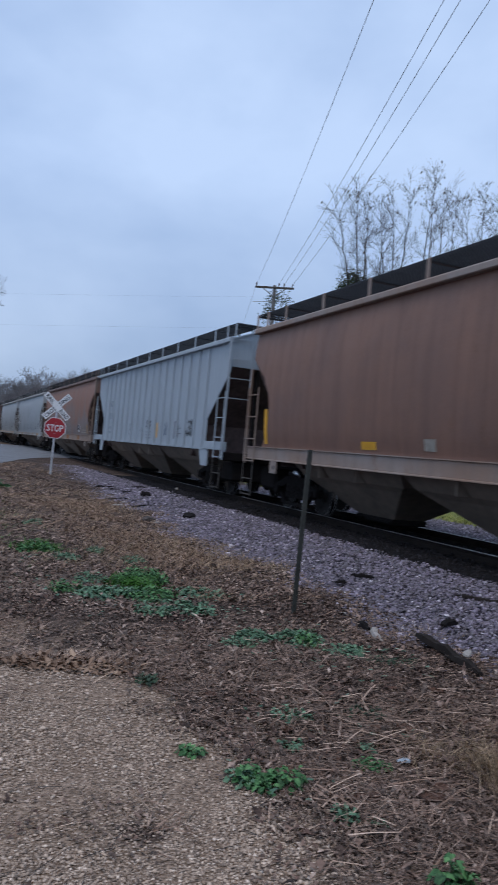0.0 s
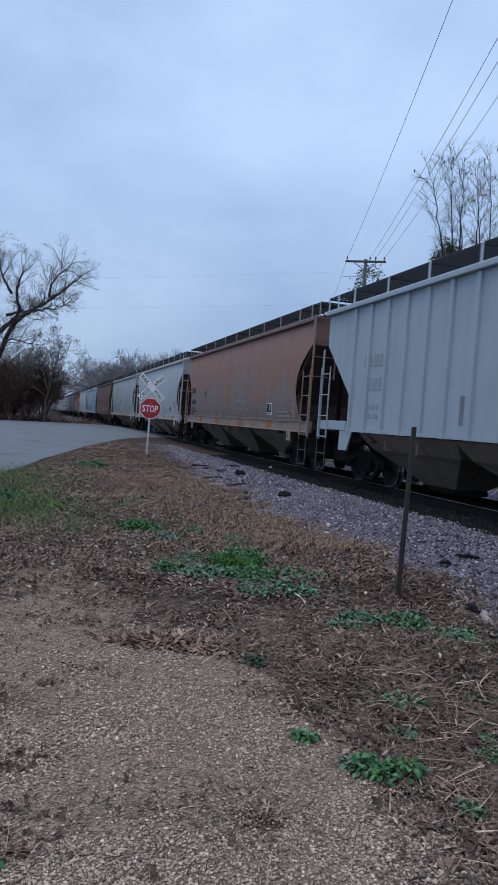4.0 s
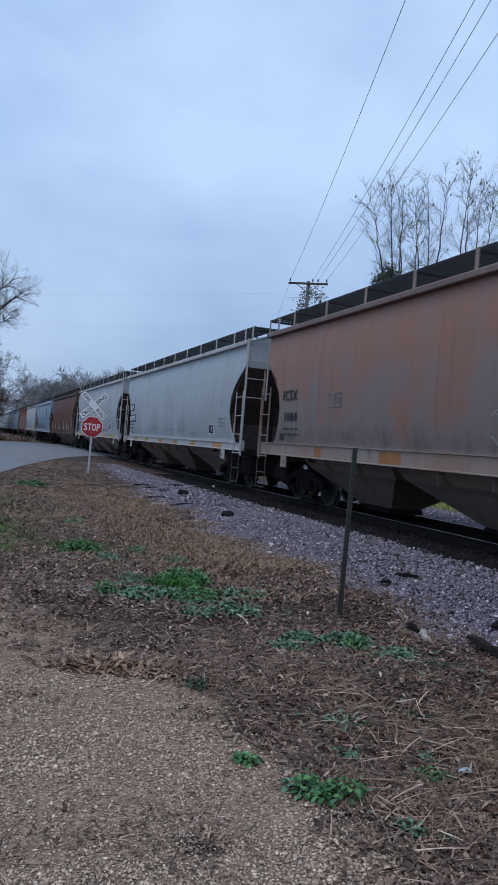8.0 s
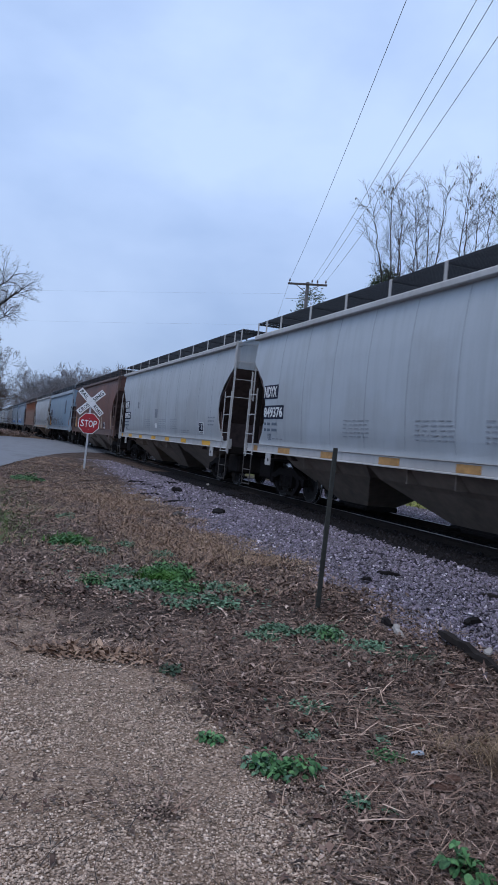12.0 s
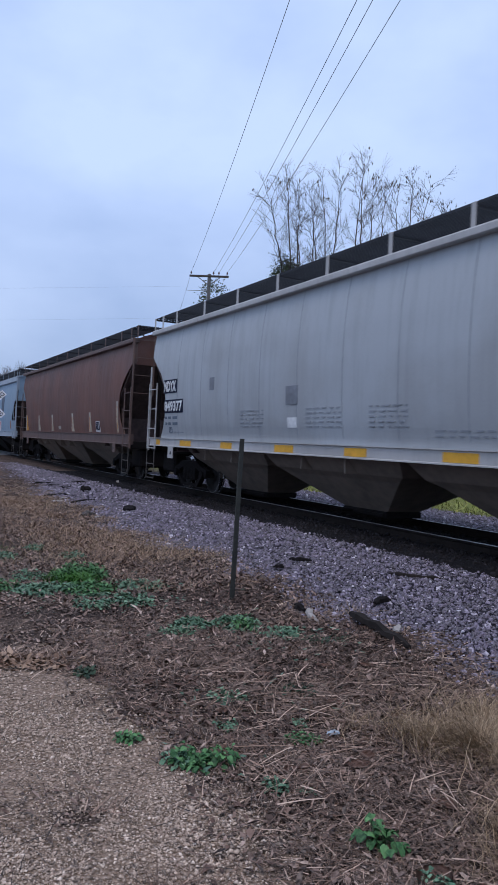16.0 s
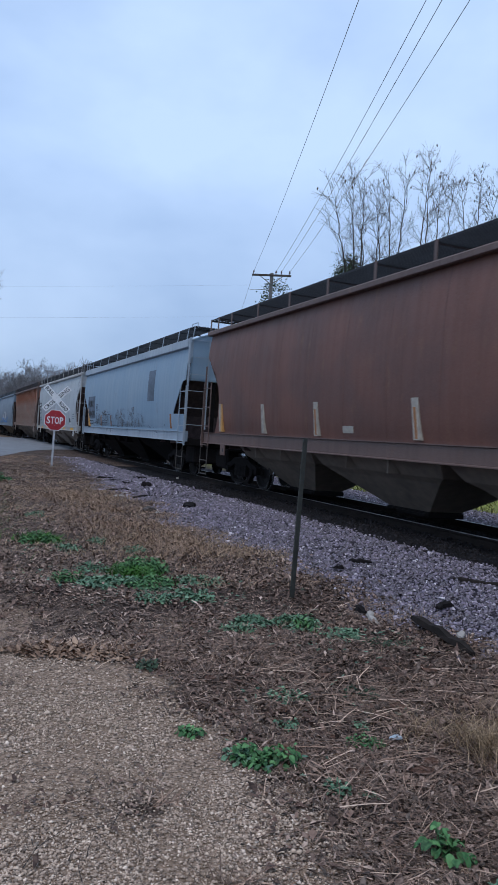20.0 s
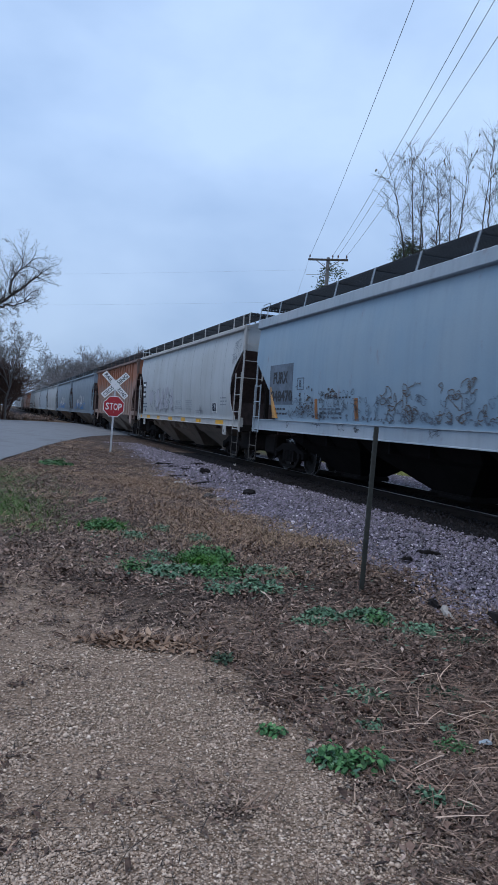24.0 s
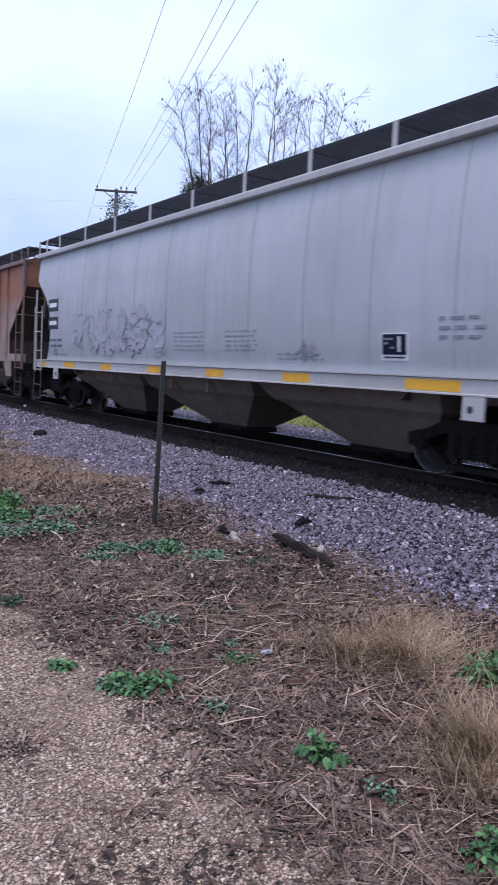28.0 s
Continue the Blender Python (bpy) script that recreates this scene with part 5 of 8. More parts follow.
def pole(x, y, top, name_label):
    thing = tagged(new("utility_pole"), name_label, "utility pole")
    bm = bmesh.new()
    rod(bm, (0, 0, -0.3), (0, 0, top - 0.40), 0.17, 10, 0.11)
    part("shaft", bm, M_POLEGREY, thing)
    bm = bmesh.new()
    box(bm, -1.25, 1.25, -0.17, -0.06, top - 0.62, top - 0.50, 0.01)
    part("crossarm", bm, M_WOOD, thing)
    for sgn in (-1, 1):
        bm = bmesh.new()
        rod(bm, (sgn * 0.72, -0.14, top - 0.62), (0, -0.14, top - 1.15), 0.028, 5)
        part("brace", bm, M_POLEGREY, thing)
    for ax in ARM:
        bm = bmesh.new()
        rod(bm, (ax, -0.11, top - 0.50), (ax, -0.11, top - 0.40), 0.018, 6)
        rod(bm, (ax, -0.11, top - 0.40), (ax, -0.11, top - 0.26), 0.06, 8, 0.035)
        part("insulator", bm, M_GLASS, thing)
    bm = bmesh.new()
    rod(bm, (-1.35, 0, top - 1.50), (0.0, 0, top - 1.42), 0.018, 5)
    part("stub_arm", bm, M_GALV, thing)
    thing.matrix_basis = pose(x, y, 0, 0, 0, -11)
    return thing


POLE = (3.52, 47.9)
pole(*POLE, 12.60, "weathered wooden utility pole with a crossarm")


def cable(a, b, sag, r, label):
    bm = bmesh.new()
    a, b = Vector(a), Vector(b)
    rings, k = [], 26
    for i in range(k + 1):
        t = i / k
        p = a.lerp(b, t) - Vector((0, 0, 4 * sag * t * (1 - t)))
        d = (b - a).normalized()
        side = d.cross(Vector((0, 0, 1))).normalized()
        up = side.cross(d)
        rings.append([p + side * r * math.cos(q_) + up * r * math.sin(q_) for q_ in (0, 2.09, 4.19)])
    loft(bm, rings)
    tagged(link("power_cable", mesh_of(bm, "power_cable"), M_WIRE), label, "cable", "cables of the power line")


for ax, end in zip(ARM, (3.46, 5.09, 5.46, 6.17)):
    px, py = POLE[0] + ax * math.cos(radians(-11)), POLE[1] + ax * math.sin(radians(-11))
    cable((px, py, 12.34), (end, -14, 13.45), 1.0, 0.0095, "thin bare power wire strung over the railway")
    cable((px, py, 12.34), (px - 1.5, py + 60, 11.4), 1.0, 0.0095, "thin bare power wire beyond the pole")
for z, z1 in ((11.35, 8.1), (9.35, 6.2)):
    cable((POLE[0] - 1.3, POLE[1], z), (POLE[0] - 52, POLE[1] + 2, z1), 0.25, 0.003, "thin service wire running across the road")


# ---- trees ----
class Tree:
    def __init__(self, seed):
        self.r = random.Random(seed)
        self.thick = ([], [])
        self.thin = ([], [])
        self.tips = []
        self.reach = 1.0
        self.coarse = False

    def tube(self, pts, radii, sides, store):
        verts, faces = store
        o = len(verts)
        for i, (p, rad) in enumerate(zip(pts, radii)):
            d = (pts[min(i + 1, len(pts) - 1)] - pts[max(i - 1, 0)]).normalized()
            a = d.orthogonal().normalized()
            b = d.cross(a)
            for k in range(sides):
                q_ = 6.283 * k / sides
                verts.append(p + a * rad * math.cos(q_) + b * rad * math.sin(q_))
        for i in range(len(pts) - 1):
            for k in range(sides):
                s_, e_ = o + i * sides + k, o + i * sides + (k + 1) % sides
                faces.append((s_, e_, e_ + sides, s_ + sides))

    def grow(self, p, d, length, rad, level, levels, kids, wander, rise, spread, twig):
        r = self.r
        n = 7 if level == 0 else 5 if level < 2 else (3 if self.coarse else 4) if level < levels else (1 if self.coarse else 2)
        pts, radii, dirs = [p], [rad], [d]
        for i in range(n):
            d = (d + Vector((r.gauss(0, wander), r.gauss(0, wander), r.gauss(0, wander) + rise))).normalized()
            p = p + d * (length / n)
            pts.append(p)
            dirs.append(d)
            radii.append(max(twig, rad * (1 - 0.78 * (i + 1) / n)))
        self.tube(pts, radii, 7 if level == 0 else 5 if level == 1 else 3, self.thick if level < 2 else self.thin)
        if level == levels:
            self.tips.append(pts[-1])
            return
        for c in range(kids[level]):
            f = r.uniform(0.28 if level else 0.32, 1.0)
            i = min(n - 1, int(f * n))
            q_ = pts[i].lerp(pts[i + 1], f * n - i)
            side = dirs[i].orthogonal().normalized()
            side.rotate(Matrix.Rotation(r.uniform(0, 6.283), 3, dirs[i]))
            out = (dirs[i] * math.cos(spread) + side * math.sin(spread) * r.uniform(0.6, 1.15)).normalized()
            self.grow(q_, out, self.reach * length * r.uniform(0.38, 0.66) * (1.15 - 0.45 * f), max(twig, radii[i] * 0.6), level + 1, levels, kids, wander * 1.1, rise * 0.8, spread, twig)

    def leaves(self, size, share):
        verts, faces = [], []
        for p in self.tips:
            if self.r.random() > share:
                continue
            o = len(verts)
            a = self.r.uniform(0, 6.283)
            x, y = math.cos(a) * size * 0.24, math.sin(a) * size * 0.24
            for dx, dz in ((0.2, 0), (1, -0.35), (0.3, -1.0), (-0.9, -0.65)):
                verts.append((p.x + dx * x, p.y + dx * y + 0.1 * dz * size, p.z + dz * size))
            faces.append((o, o + 1, o + 2, o + 3))
        return verts, faces


def bare_tree(seed, x, y, height, rad, lean, levels, kids, wander, rise, spread, twig, mat, label, leaf=0.0, share=0.0, category="tree", stems=1, sway=0.10, top=0.0, reach=1.0, coarse=False):
    t = Tree(seed)
    t.coarse = coarse
    t.reach = reach
    for k in range(stems):
        d = Vector((lean[0] + t.r.gauss(0, sway if stems > 1 else 0.02), lean[1] + t.r.gauss(0, sway if stems > 1 else 0.02), 1)).normalized()
        off = Vector((t.r.gauss(0, 0.25), t.r.gauss(0, 0.25), -0.15)) if stems > 1 else Vector((0, 0, -0.2))
        t.grow(off, d, height * 0.8 * t.r.uniform(0.88, 1.0), rad, 0, levels, kids, wander, rise, spread, twig)
    if top:
        k = top / max(v.z for v in t.thin[0])
        t.thick = ([v * k for v in t.thick[0]], t.thick[1])
        t.thin = ([v * k for v in t.thin[0]], t.thin[1])
        t.tips = [v * k for v in t.tips]
    thing = tagged(new("tree"), label, category)
    link("trunk", arrays("trunk", *t.thick), mat, thing).data.shade_smooth()
    if t.thin[0]:
        link("crown", arrays("crown", *t.thin), mat, thing, "bare fine twigs")
    if leaf:
        v, f = t.leaves(leaf, share)
        if v:
            link("leaves", arrays("leaves", v, f), M_LASTLEAF, thing, "a few withered leaves at the twig tips")
    thing.matrix_basis = pose(x, y, float(ground_z(x, y)))
    return thing


# slender saplings behind the train: clumps of stems that fan out near their tops
def sapling(seed, xb, y, stems):
    t = Tree(seed)
    r = t.r
    for x0, z0, x1, z1 in stems:
        low, knee, top = Vector((xb, y + r.uniform(-0.5, 0.5), -0.2)), Vector((x0, y + r.uniform(-0.7, 0.7), z0 - 1.5)), Vector((x1, y + r.uniform(-1.2, 1.2), z1 + 0.1))
        pts, n = [], 26
        for i in range(n + 1):
            f = i / n
            p = low.lerp(knee, f).lerp(knee.lerp(top, f), f)
            pts.append(p + Vector((r.gauss(0, 0.03), r.gauss(0, 0.03), 0)))
        t.tube(pts, [max(0.008, 0.085 * (1 - f) ** 0.85) for f in np.linspace(0, 1, n + 1)], 6, t.thick)
        for i in range(9, n):
            d = (pts[i + 1] - pts[i]).normalized()
            f = i / n
            for k in range(2 if f > 0.5 else 1):
                side = d.orthogonal().normalized()
                side.rotate(Matrix.Rotation(r.uniform(0, 6.283), 3, d))
                out = (d * 0.80 + side * r.uniform(0.45, 0.85)).normalized()
                t.grow(pts[i].lerp(pts[i + 1], r.random()), out, r.uniform(0.8, 1.9) * (1.3 - 0.55 * f), 0.014, 2, 3, (0, 0, 10), 0.13, 0.03, 0.65, 0.0046)
        t.tips += [pts[-1]] * 3
    high = max(p.z for p in t.tips)
    t.tips = [p for p in t.tips if p.z > high - 2.6]
    thing = tagged(new("tree"), "slender bare tree with withered leaves on its tips", "tree")
    move = Matrix.Translation((-xb, -y, 0))
    for name, store in (("trunk", t.thick), ("crown", t.thin)):
        me = arrays(name, [move @ v for v in store[0]], store[1])
        link(name, me, M_BARK_YOUNG, thing, "bare fine twigs" if name == "crown" else "")
    v, f = t.leaves(0.21, 0.10)
    link("leaves", arrays("leaves", [move @ Vector(p) for p in v], f), M_LASTLEAF, thing, "a few withered leaves at the twig tips")
    thing.matrix_basis = pose(xb, y, 0)


SAPLINGS = [
    (340, 8.0, 41.0, ((7.5, 12.0, 5.9, 15.6), (7.65, 12.0, 7.0, 16.4), (7.8, 12.0, 7.67, 16.1), (8.3, 12.0, 7.7, 14.4))),
    (341, 9.6, 41.4, ((8.8, 11.9, 8.5, 14.5), (9.5, 12.2, 8.3, 15.8), (9.7, 12.2, 9.4, 16.7), (9.7, 12.3, 10.0, 16.3))),
    (342, 11.1, 41.0, ((10.85, 12.7, 11.1, 17.0), (11.4, 13.0, 11.4, 17.3))),
    (343, 12.4, 41.5, ((12.2, 13.2, 12.4, 16.8), (12.4, 13.3, 13.2, 16.8))),
    (344, 14.0, 41.0, ((13.8, 13.9, 13.4, 16.3), (14.2, 14.0, 14.5, 17.3), (14.4, 14.0, 15.4, 16.6))),
    (345, 16.0, 41.6, ((15.9, 13.0, 15.8, 15.4), (16.2, 13.0, 16.9, 15.7))),
]
for row in SAPLINGS:
    sapling(*row)

# the large bare tree across the road and the brush round it
def limbed_tree(seed, x, y, limbs, label, twig=0.0055):
    """A tree with arching main limbs, each a short chain of bends; finer boughs and twigs grow from them."""
    t = Tree(seed)
    r = t.r
    for rad, chain in limbs:
        pts = [Vector((a - x, r.gauss(0, 0.6) if i else 0.0, b)) for i, (a, b) in enumerate(chain)]
        fine = []
        for i in range(len(pts) - 1):
            p0, p3 = pts[max(0, i - 1)], pts[min(len(pts) - 1, i + 2)]
            fine += [catmull(p0, pts[i], pts[i + 1], p3, f / 5) + Vector((r.gauss(0, 0.05), r.gauss(0, 0.05), r.gauss(0, 0.05))) for f in range(5)]
        fine.append(pts[-1])
        n = len(fine) - 1
        t.tube(fine, [max(0.025, rad * (1 - 0.85 * i / n)) for i in range(n + 1)], 7, t.thick)
        for i in range(n // 3, n + 1):
            d = (fine[i] - fine[i - 1]).normalized()
            for k in range(2):
                side = d.orthogonal().normalized()
                side.rotate(Matrix.Rotation(r.uniform(0, 6.283), 3, d))
                out = (d * 0.55 + side * r.uniform(0.5, 0.9) + Vector((0, 0, 0.25))).normalized()
                t.grow(fine[i], out, r.uniform(0.9, 2.6), 0.032, 1, 3, (0, 6, 6), 0.20, 0.02, 0.8, twig)
    thing = tagged(new("tree"), label, "tree")
    link("trunk", arrays("trunk", *t.thick), M_BARK, thing).data.shade_smooth()
    link("crown", arrays("crown", *t.thin), M_BARK_TWIG, thing, "bare fine twigs")
    thing.matrix_basis = pose(x, y, float(ground_z(x, y)))


limbed_tree(411, -26.8, 60.0, (
    (0.30, ((-26.8, -0.2), (-26.0, 2.0), (-24.9, 5.0), (-23.1, 8.1), (-21.7, 9.3), (-19.9, 10.8), (-18.2, 11.9))),
    (0.11, ((-21.8, 9.2), (-20.5, 9.5), (-19.2, 9.8))),
    (0.12, ((-20.6, 10.4), (-20.3, 11.7), (-18.9, 12.5))),
    (0.10, ((-24.3, 6.0), (-23.3, 6.8), (-22.0, 6.6))),
), "large bare tree with limbs arching over the brush")
limbed_tree(412, -27.6, 60.6, (
    (0.34, ((-27.6, -0.2), (-27.0, 3.1), (-25.4, 7.2), (-24.0, 9.0), (-23.7, 10.9), (-23.2, 12.6))),
    (0.14, ((-24.2, 8.8), (-22.6, 9.5), (-21.3, 9.9))),
    (0.12, ((-23.9, 10.6), (-24.6, 11.8), (-25.2, 13.2))),
    (0.28, ((-27.5, 0.5), (-27.6, 5.0), (-27.9, 9.0), (-27.3, 12.0), (-26.4, 14.2))),
    (0.14, ((-27.9, 8.5), (-29.2, 11.0), (-29.8, 13.6))),
), "large spreading bare tree across the road")
bare_tree(413, -33.0, 60.0, 14.5, 0.34, (-0.12, 0.0), 4, (8, 6, 5, 4), 0.13, 0.02, 0.7, 0.012, M_BARK, "large bare tree beside the road")
bare_tree(414, -24.4, 72.0, 9.4, 0.12, (0.02, 0.0), 4, (12, 7, 6, 4), 0.14, 0.0, 0.85, 0.009, M_BARK_TWIG, "smaller twiggy bare tree among the brush", top=9.6)


def brush(seed, x, y, height, mat, label, stems=7, twig=0.014):
    return bare_tree(seed, x, y, height, 0.05, (0.0, 0.0), 3, (7, 5, 4), 0.13, 0.02, 0.6, twig, mat, label, category="bush", stems=stems, coarse=True)


bush_a = brush(501, -30, 64, 6.0, M_BARK_RED, "dense leafless reddish-brown bush at the roadside", 9)
bush_b = brush(502, -26, 66, 5.0, M_BARK_RED, "dense leafless reddish-brown bush at the roadside", 9)
bush_c = brush(503, -33, 63, 6.4, M_BARK_RED, "dense leafless reddish-brown bush at the roadside", 9)
r_ = random.Random(9)
for i in range(30):
    src = (bush_a, bush_b, bush_c)[i % 3]
    x = -47.5 + 0.75 * i + r_.uniform(-0.8, 0.8)
    copy_thing(src, pose(x, 66 + 0.3 * (i - 8) + r_.uniform(-2.5, 3.5), -0.05, 0, 0, r_.uniform(0, 360)))


for i in range(26):
    copy_thing((bush_a, bush_b, bush_c)[i % 3], pose(-62 + 1.35 * i + r_.uniform(-1, 1), 80 + r_.uniform(-5, 8), -0.3, 0, 0, r_.uniform(0, 360)))


def roadside_grass():
    n = 16000
    y = rng.uniform(38, 84, n)
    x = -31.8 + (y - 50) * 0.27 - 9 * rng.uniform(0, 1, n) ** 1.5
    blades("roadside_grass", x, y, ground_z(x, y), rng.uniform(0.3, 1.1, n), rng.uniform(0.02, 0.05, n), rng.uniform(0.6, 1.4, n), M_LITTER, "dry brown grass along the far side of the road", "dead grass")


roadside_grass()


def evergreen(x, y, z0, z1, rad, n, seed, label, category="bush"):
    r = random.Random(seed)
    thing = tagged(new("evergreen_bush"), label, category)
    bm = bmesh.new()
    rod(bm, (0, 0, 0), (0, 0, z1 * 0.93), 0.06, 6, 0.02)
    part("stem", bm, M_BARK, thing)
    verts, faces = [], []
    clumps = []
    for i in range(22):
        f, a, w = r.random(), r.uniform(0, 6.283), rad * math.sqrt(r.random())
        clumps.append(Vector((w * math.cos(a) * (1 - 0.4 * f), w * math.sin(a) * (1 - 0.4 * f), z0 + (z1 - z0) * f)))
    for i in range(n):
        c = clumps[r.randrange(22)]
        p = c + Vector((r.gauss(0, 0.22), r.gauss(0, 0.22), r.gauss(0, 0.26)))
        d = Vector((r.gauss(0, 1), r.gauss(0, 1), r.gauss(0, 0.6))).normalized()
        e = d.orthogonal().normalized()
        s_ = r.uniform(0.04, 0.10)
        o = len(verts)
        verts += [p - d * s_, p + e * s_ * 0.6, p + d * s_, p - e * s_ * 0.6]
        faces.append((o, o + 1, o + 2, o + 3))
    link("foliage", arrays("foliage", verts, faces), M_IVY, thing, "small dark evergreen leaves")
    thing.matrix_basis = pose(x, y, 0)


evergreen(POLE[0] + 0.35, POLE[1] + 1.2, 7.0, 11.5, 1.15, 2600, 21, "dark evergreen vine climbing beside the pole")
evergreen(7.3, 41.8, 4.0, 11.9, 1.5, 4200, 22, "dark evergreen shrub among the saplings")
evergreen(8.6, 42.6, 4.0, 11.6, 1.4, 3000, 23, "dark evergreen shrub among the saplings")

# far woods: a few trees, many times
far_a = bare_tree(601, -35, 185, 17, 0.30, (0, 0), 3, (14, 9, 6), 0.12, 0.015, 0.68, 0.024, M_BARK_HAZED, "bare tree in the far wood, greyed by painted haze", coarse=True)
far_b = bare_tree(602, -25, 190, 18, 0.32, (0.03, 0), 3, (14, 9, 6), 0.13, 0.015, 0.68, 0.024, M_BARK_HAZED, "bare tree in the far wood, greyed by painted haze", coarse=True)
far_c = bare_tree(603, -45, 180, 15, 0.28, (0, 0), 3, (14, 9, 6), 0.13, 0.01, 0.72, 0.024, M_BARK_HAZED, "bare tree in the far wood, greyed by painted haze", coarse=True)
for i in range(120):
    lat = CENTRE + 7 + 62 * r_.random() ** 1.3
    s = 150 + 90 * r_.random()
    p = at(lat, s)
    copy_thing((far_a, far_b, far_c)[i % 3], pose(p.x, p.y, -2.8 - 2.3 * r_.random(), 0, 0, r_.uniform(0, 360)))
for i in range(56):
    lat = CENTRE - 9 - 56 * r_.random()
    s = 150 + 110 * r_.random()
    p = at(lat, s)
    copy_thing((far_a, far_b, far_c)[i % 3], pose(p.x, p.y, -3.6 - 1.5 * r_.random(), 0, 0, r_.uniform(0, 360)))
# low thicket filling the foot of the far wood
thicket_a = brush(511, -40, 160, 7.5, M_BARK, "dense dark thicket at the edge of the far wood", 8, 0.035)
thicket_b = brush(512, -60, 170, 7.0, M_BARK_RED, "dense brown thicket at the edge of the far wood", 8, 0.035)
for i in range(84):
    lat = CENTRE + (7 + 2.1 * i if i < 24 else -7 - 0.9 * (i - 24)) + r_.uniform(-1.0, 1.0)
    p = at(lat, 142 + 30 * r_.random() + (0 if i < 24 else 15))
    copy_thing((thicket_a, thicket_b)[i % 2], pose(p.x, p.y, -0.4, 0, 0, r_.uniform(0, 360)))
# woods behind the meadow, seen under and over the cars
for i in range(14):
    copy_thing((far_a, far_b, far_c)[i % 3], pose(24 + 4.2 * i + r_.uniform(-1, 1), 78 + r_.uniform(-6, 10), -3, 0, 0, r_.uniform(0, 360)))
bare_tree(701, 21.0, 25.0, 15.0, 0.16, (-0.04, 0), 4, (9, 6, 5, 3), 0.09, 0.04, 0.5, 0.006, M_BARK_YOUNG, "bare tree behind the railway")

# ---- the freight train ----
# A car's own space: x along the track (far end +), y towards the near side, z above the rails' tops.
HALF, SILL_LO, SILL_HI, BOARD = 9.1, 1.05, 1.375, 4.79
PROFILE = ((1.38, 1.500), (1.70, 1.555), (2.20, 1.590), (2.80, 1.605), (3.40, 1.590), (3.90, 1.545), (4.30, 1.480))
CUT_ROUND = ((1.38, 8.28), (1.60, 8.06), (1.90, 7.90), (2.30, 7.82), (2.70, 7.93), (3.05, 8.20), (3.35, 8.62), (3.62, 9.02), (4.30, 9.05))
CUT_STRAIGHT = ((1.24, 7.40), (2.10, 7.40), (3.45, 9.02), (4.30, 9.05))
CUT_SHORT = ((1.38, 8.88), (1.94, 8.88), (1.955, 7.72), (2.02, 7.74), (3.02, 8.62), (3.06, 8.93), (4.30, 8.95))


# supports of the roof walkway
BRACKETS = (-9.19, -8.55, -7.5, -5.625, -3.75, -1.875, 0.0, 1.875, 3.75, 5.625, 7.5, 8.55, 9.19)


def side_y(z, kind="round"):
    if kind == "ribbed":
        return 1.50
    if kind == "sill":
        return 1.545
    return float(np.interp(z, [p[0] for p in PROFILE], [p[1] for p in PROFILE]))


def cut_x(z, cut):
    return float(np.interp(z, [p[0] for p in cut], [p[1] for p in cut]))


CUT_SLANT = ((1.38, 7.28), (1.88, 7.40), (2.10, 7.54), (2.56, 8.16), (3.03, 8.82), (3.10, 8.95), (4.30, 9.00))


def side_sheet(cut, kind, far_cut=None):
    bm = bmesh.new()
    z0 = 1.24 if kind == "ribbed" else 1.29
    zs = sorted({round(v, 3) for v in np.linspace(z0, 4.30, 20)} | {z for z, _ in cut} | {z for z, _ in far_cut or ()})
    cols = 22
    rows = []
    for z in zs:
        lo, hi = -cut_x(z, cut), cut_x(z, far_cut or cut)
        rows.append([bm.verts.new((lo + (hi - lo) * i / cols, side_y(z, kind), z)) for i in range(cols + 1)])
    for a, b in zip(rows, rows[1:]):
        for i in range(cols):
            bm.faces.new((a[i], a[i + 1], b[i + 1], b[i]))
    bmesh.ops.recalc_face_normals(bm, faces=bm.faces[:])
    bmesh.ops.solidify(bm, geom=bm.faces[:], thickness=0.025)
    me = mesh_of(bm, "side_sheet", kind != "ribbed")
    me.set_sharp_from_angle(angle=radians(35))
    return me


def loft_x(bm, outline, x0, x1):
    return loft(bm, [[(x, y, z) for y, z in outline] for x in (x0, x1)])


def ladder(bm, a, b, zs, at_):
    """Two uprights and their rungs as one welded frame; a rung between each odd pair of levels."""
    left = [[bm.verts.new(at_(u_, v_, z)) for u_, v_ in ((a[0], 0), (a[1], 0), (a[1], 1), (a[0], 1))] for z in zs]
    right = [[bm.verts.new(at_(u_, v_, z)) for u_, v_ in ((b[0], 0), (b[1], 0), (b[1], 1), (b[0], 1))] for z in zs]
    for col, inner in ((left, 1), (right, 3)):
        for i in range(len(zs) - 1):
            for j in range(4):
                if not (j == inner and i % 2):
                    bm.faces.new((col[i][j], col[i][(j + 1) % 4], col[i + 1][(j + 1) % 4], col[i + 1][j]))
        bm.faces.new(col[0])
        bm.faces.new(col[-1])
    for i in range(1, len(zs) - 1, 2):
        p = (left[i][1], left[i][2], left[i + 1][2], left[i + 1][1])
        q_ = (right[i][0], right[i][3], right[i + 1][3], right[i + 1][0])
        for j in range(4):
            bm.faces.new((p[j], p[(j + 1) % 4], q_[(j + 1) % 4], q_[j]))
    bmesh.ops.recalc_face_normals(bm, faces=bm.faces[:])


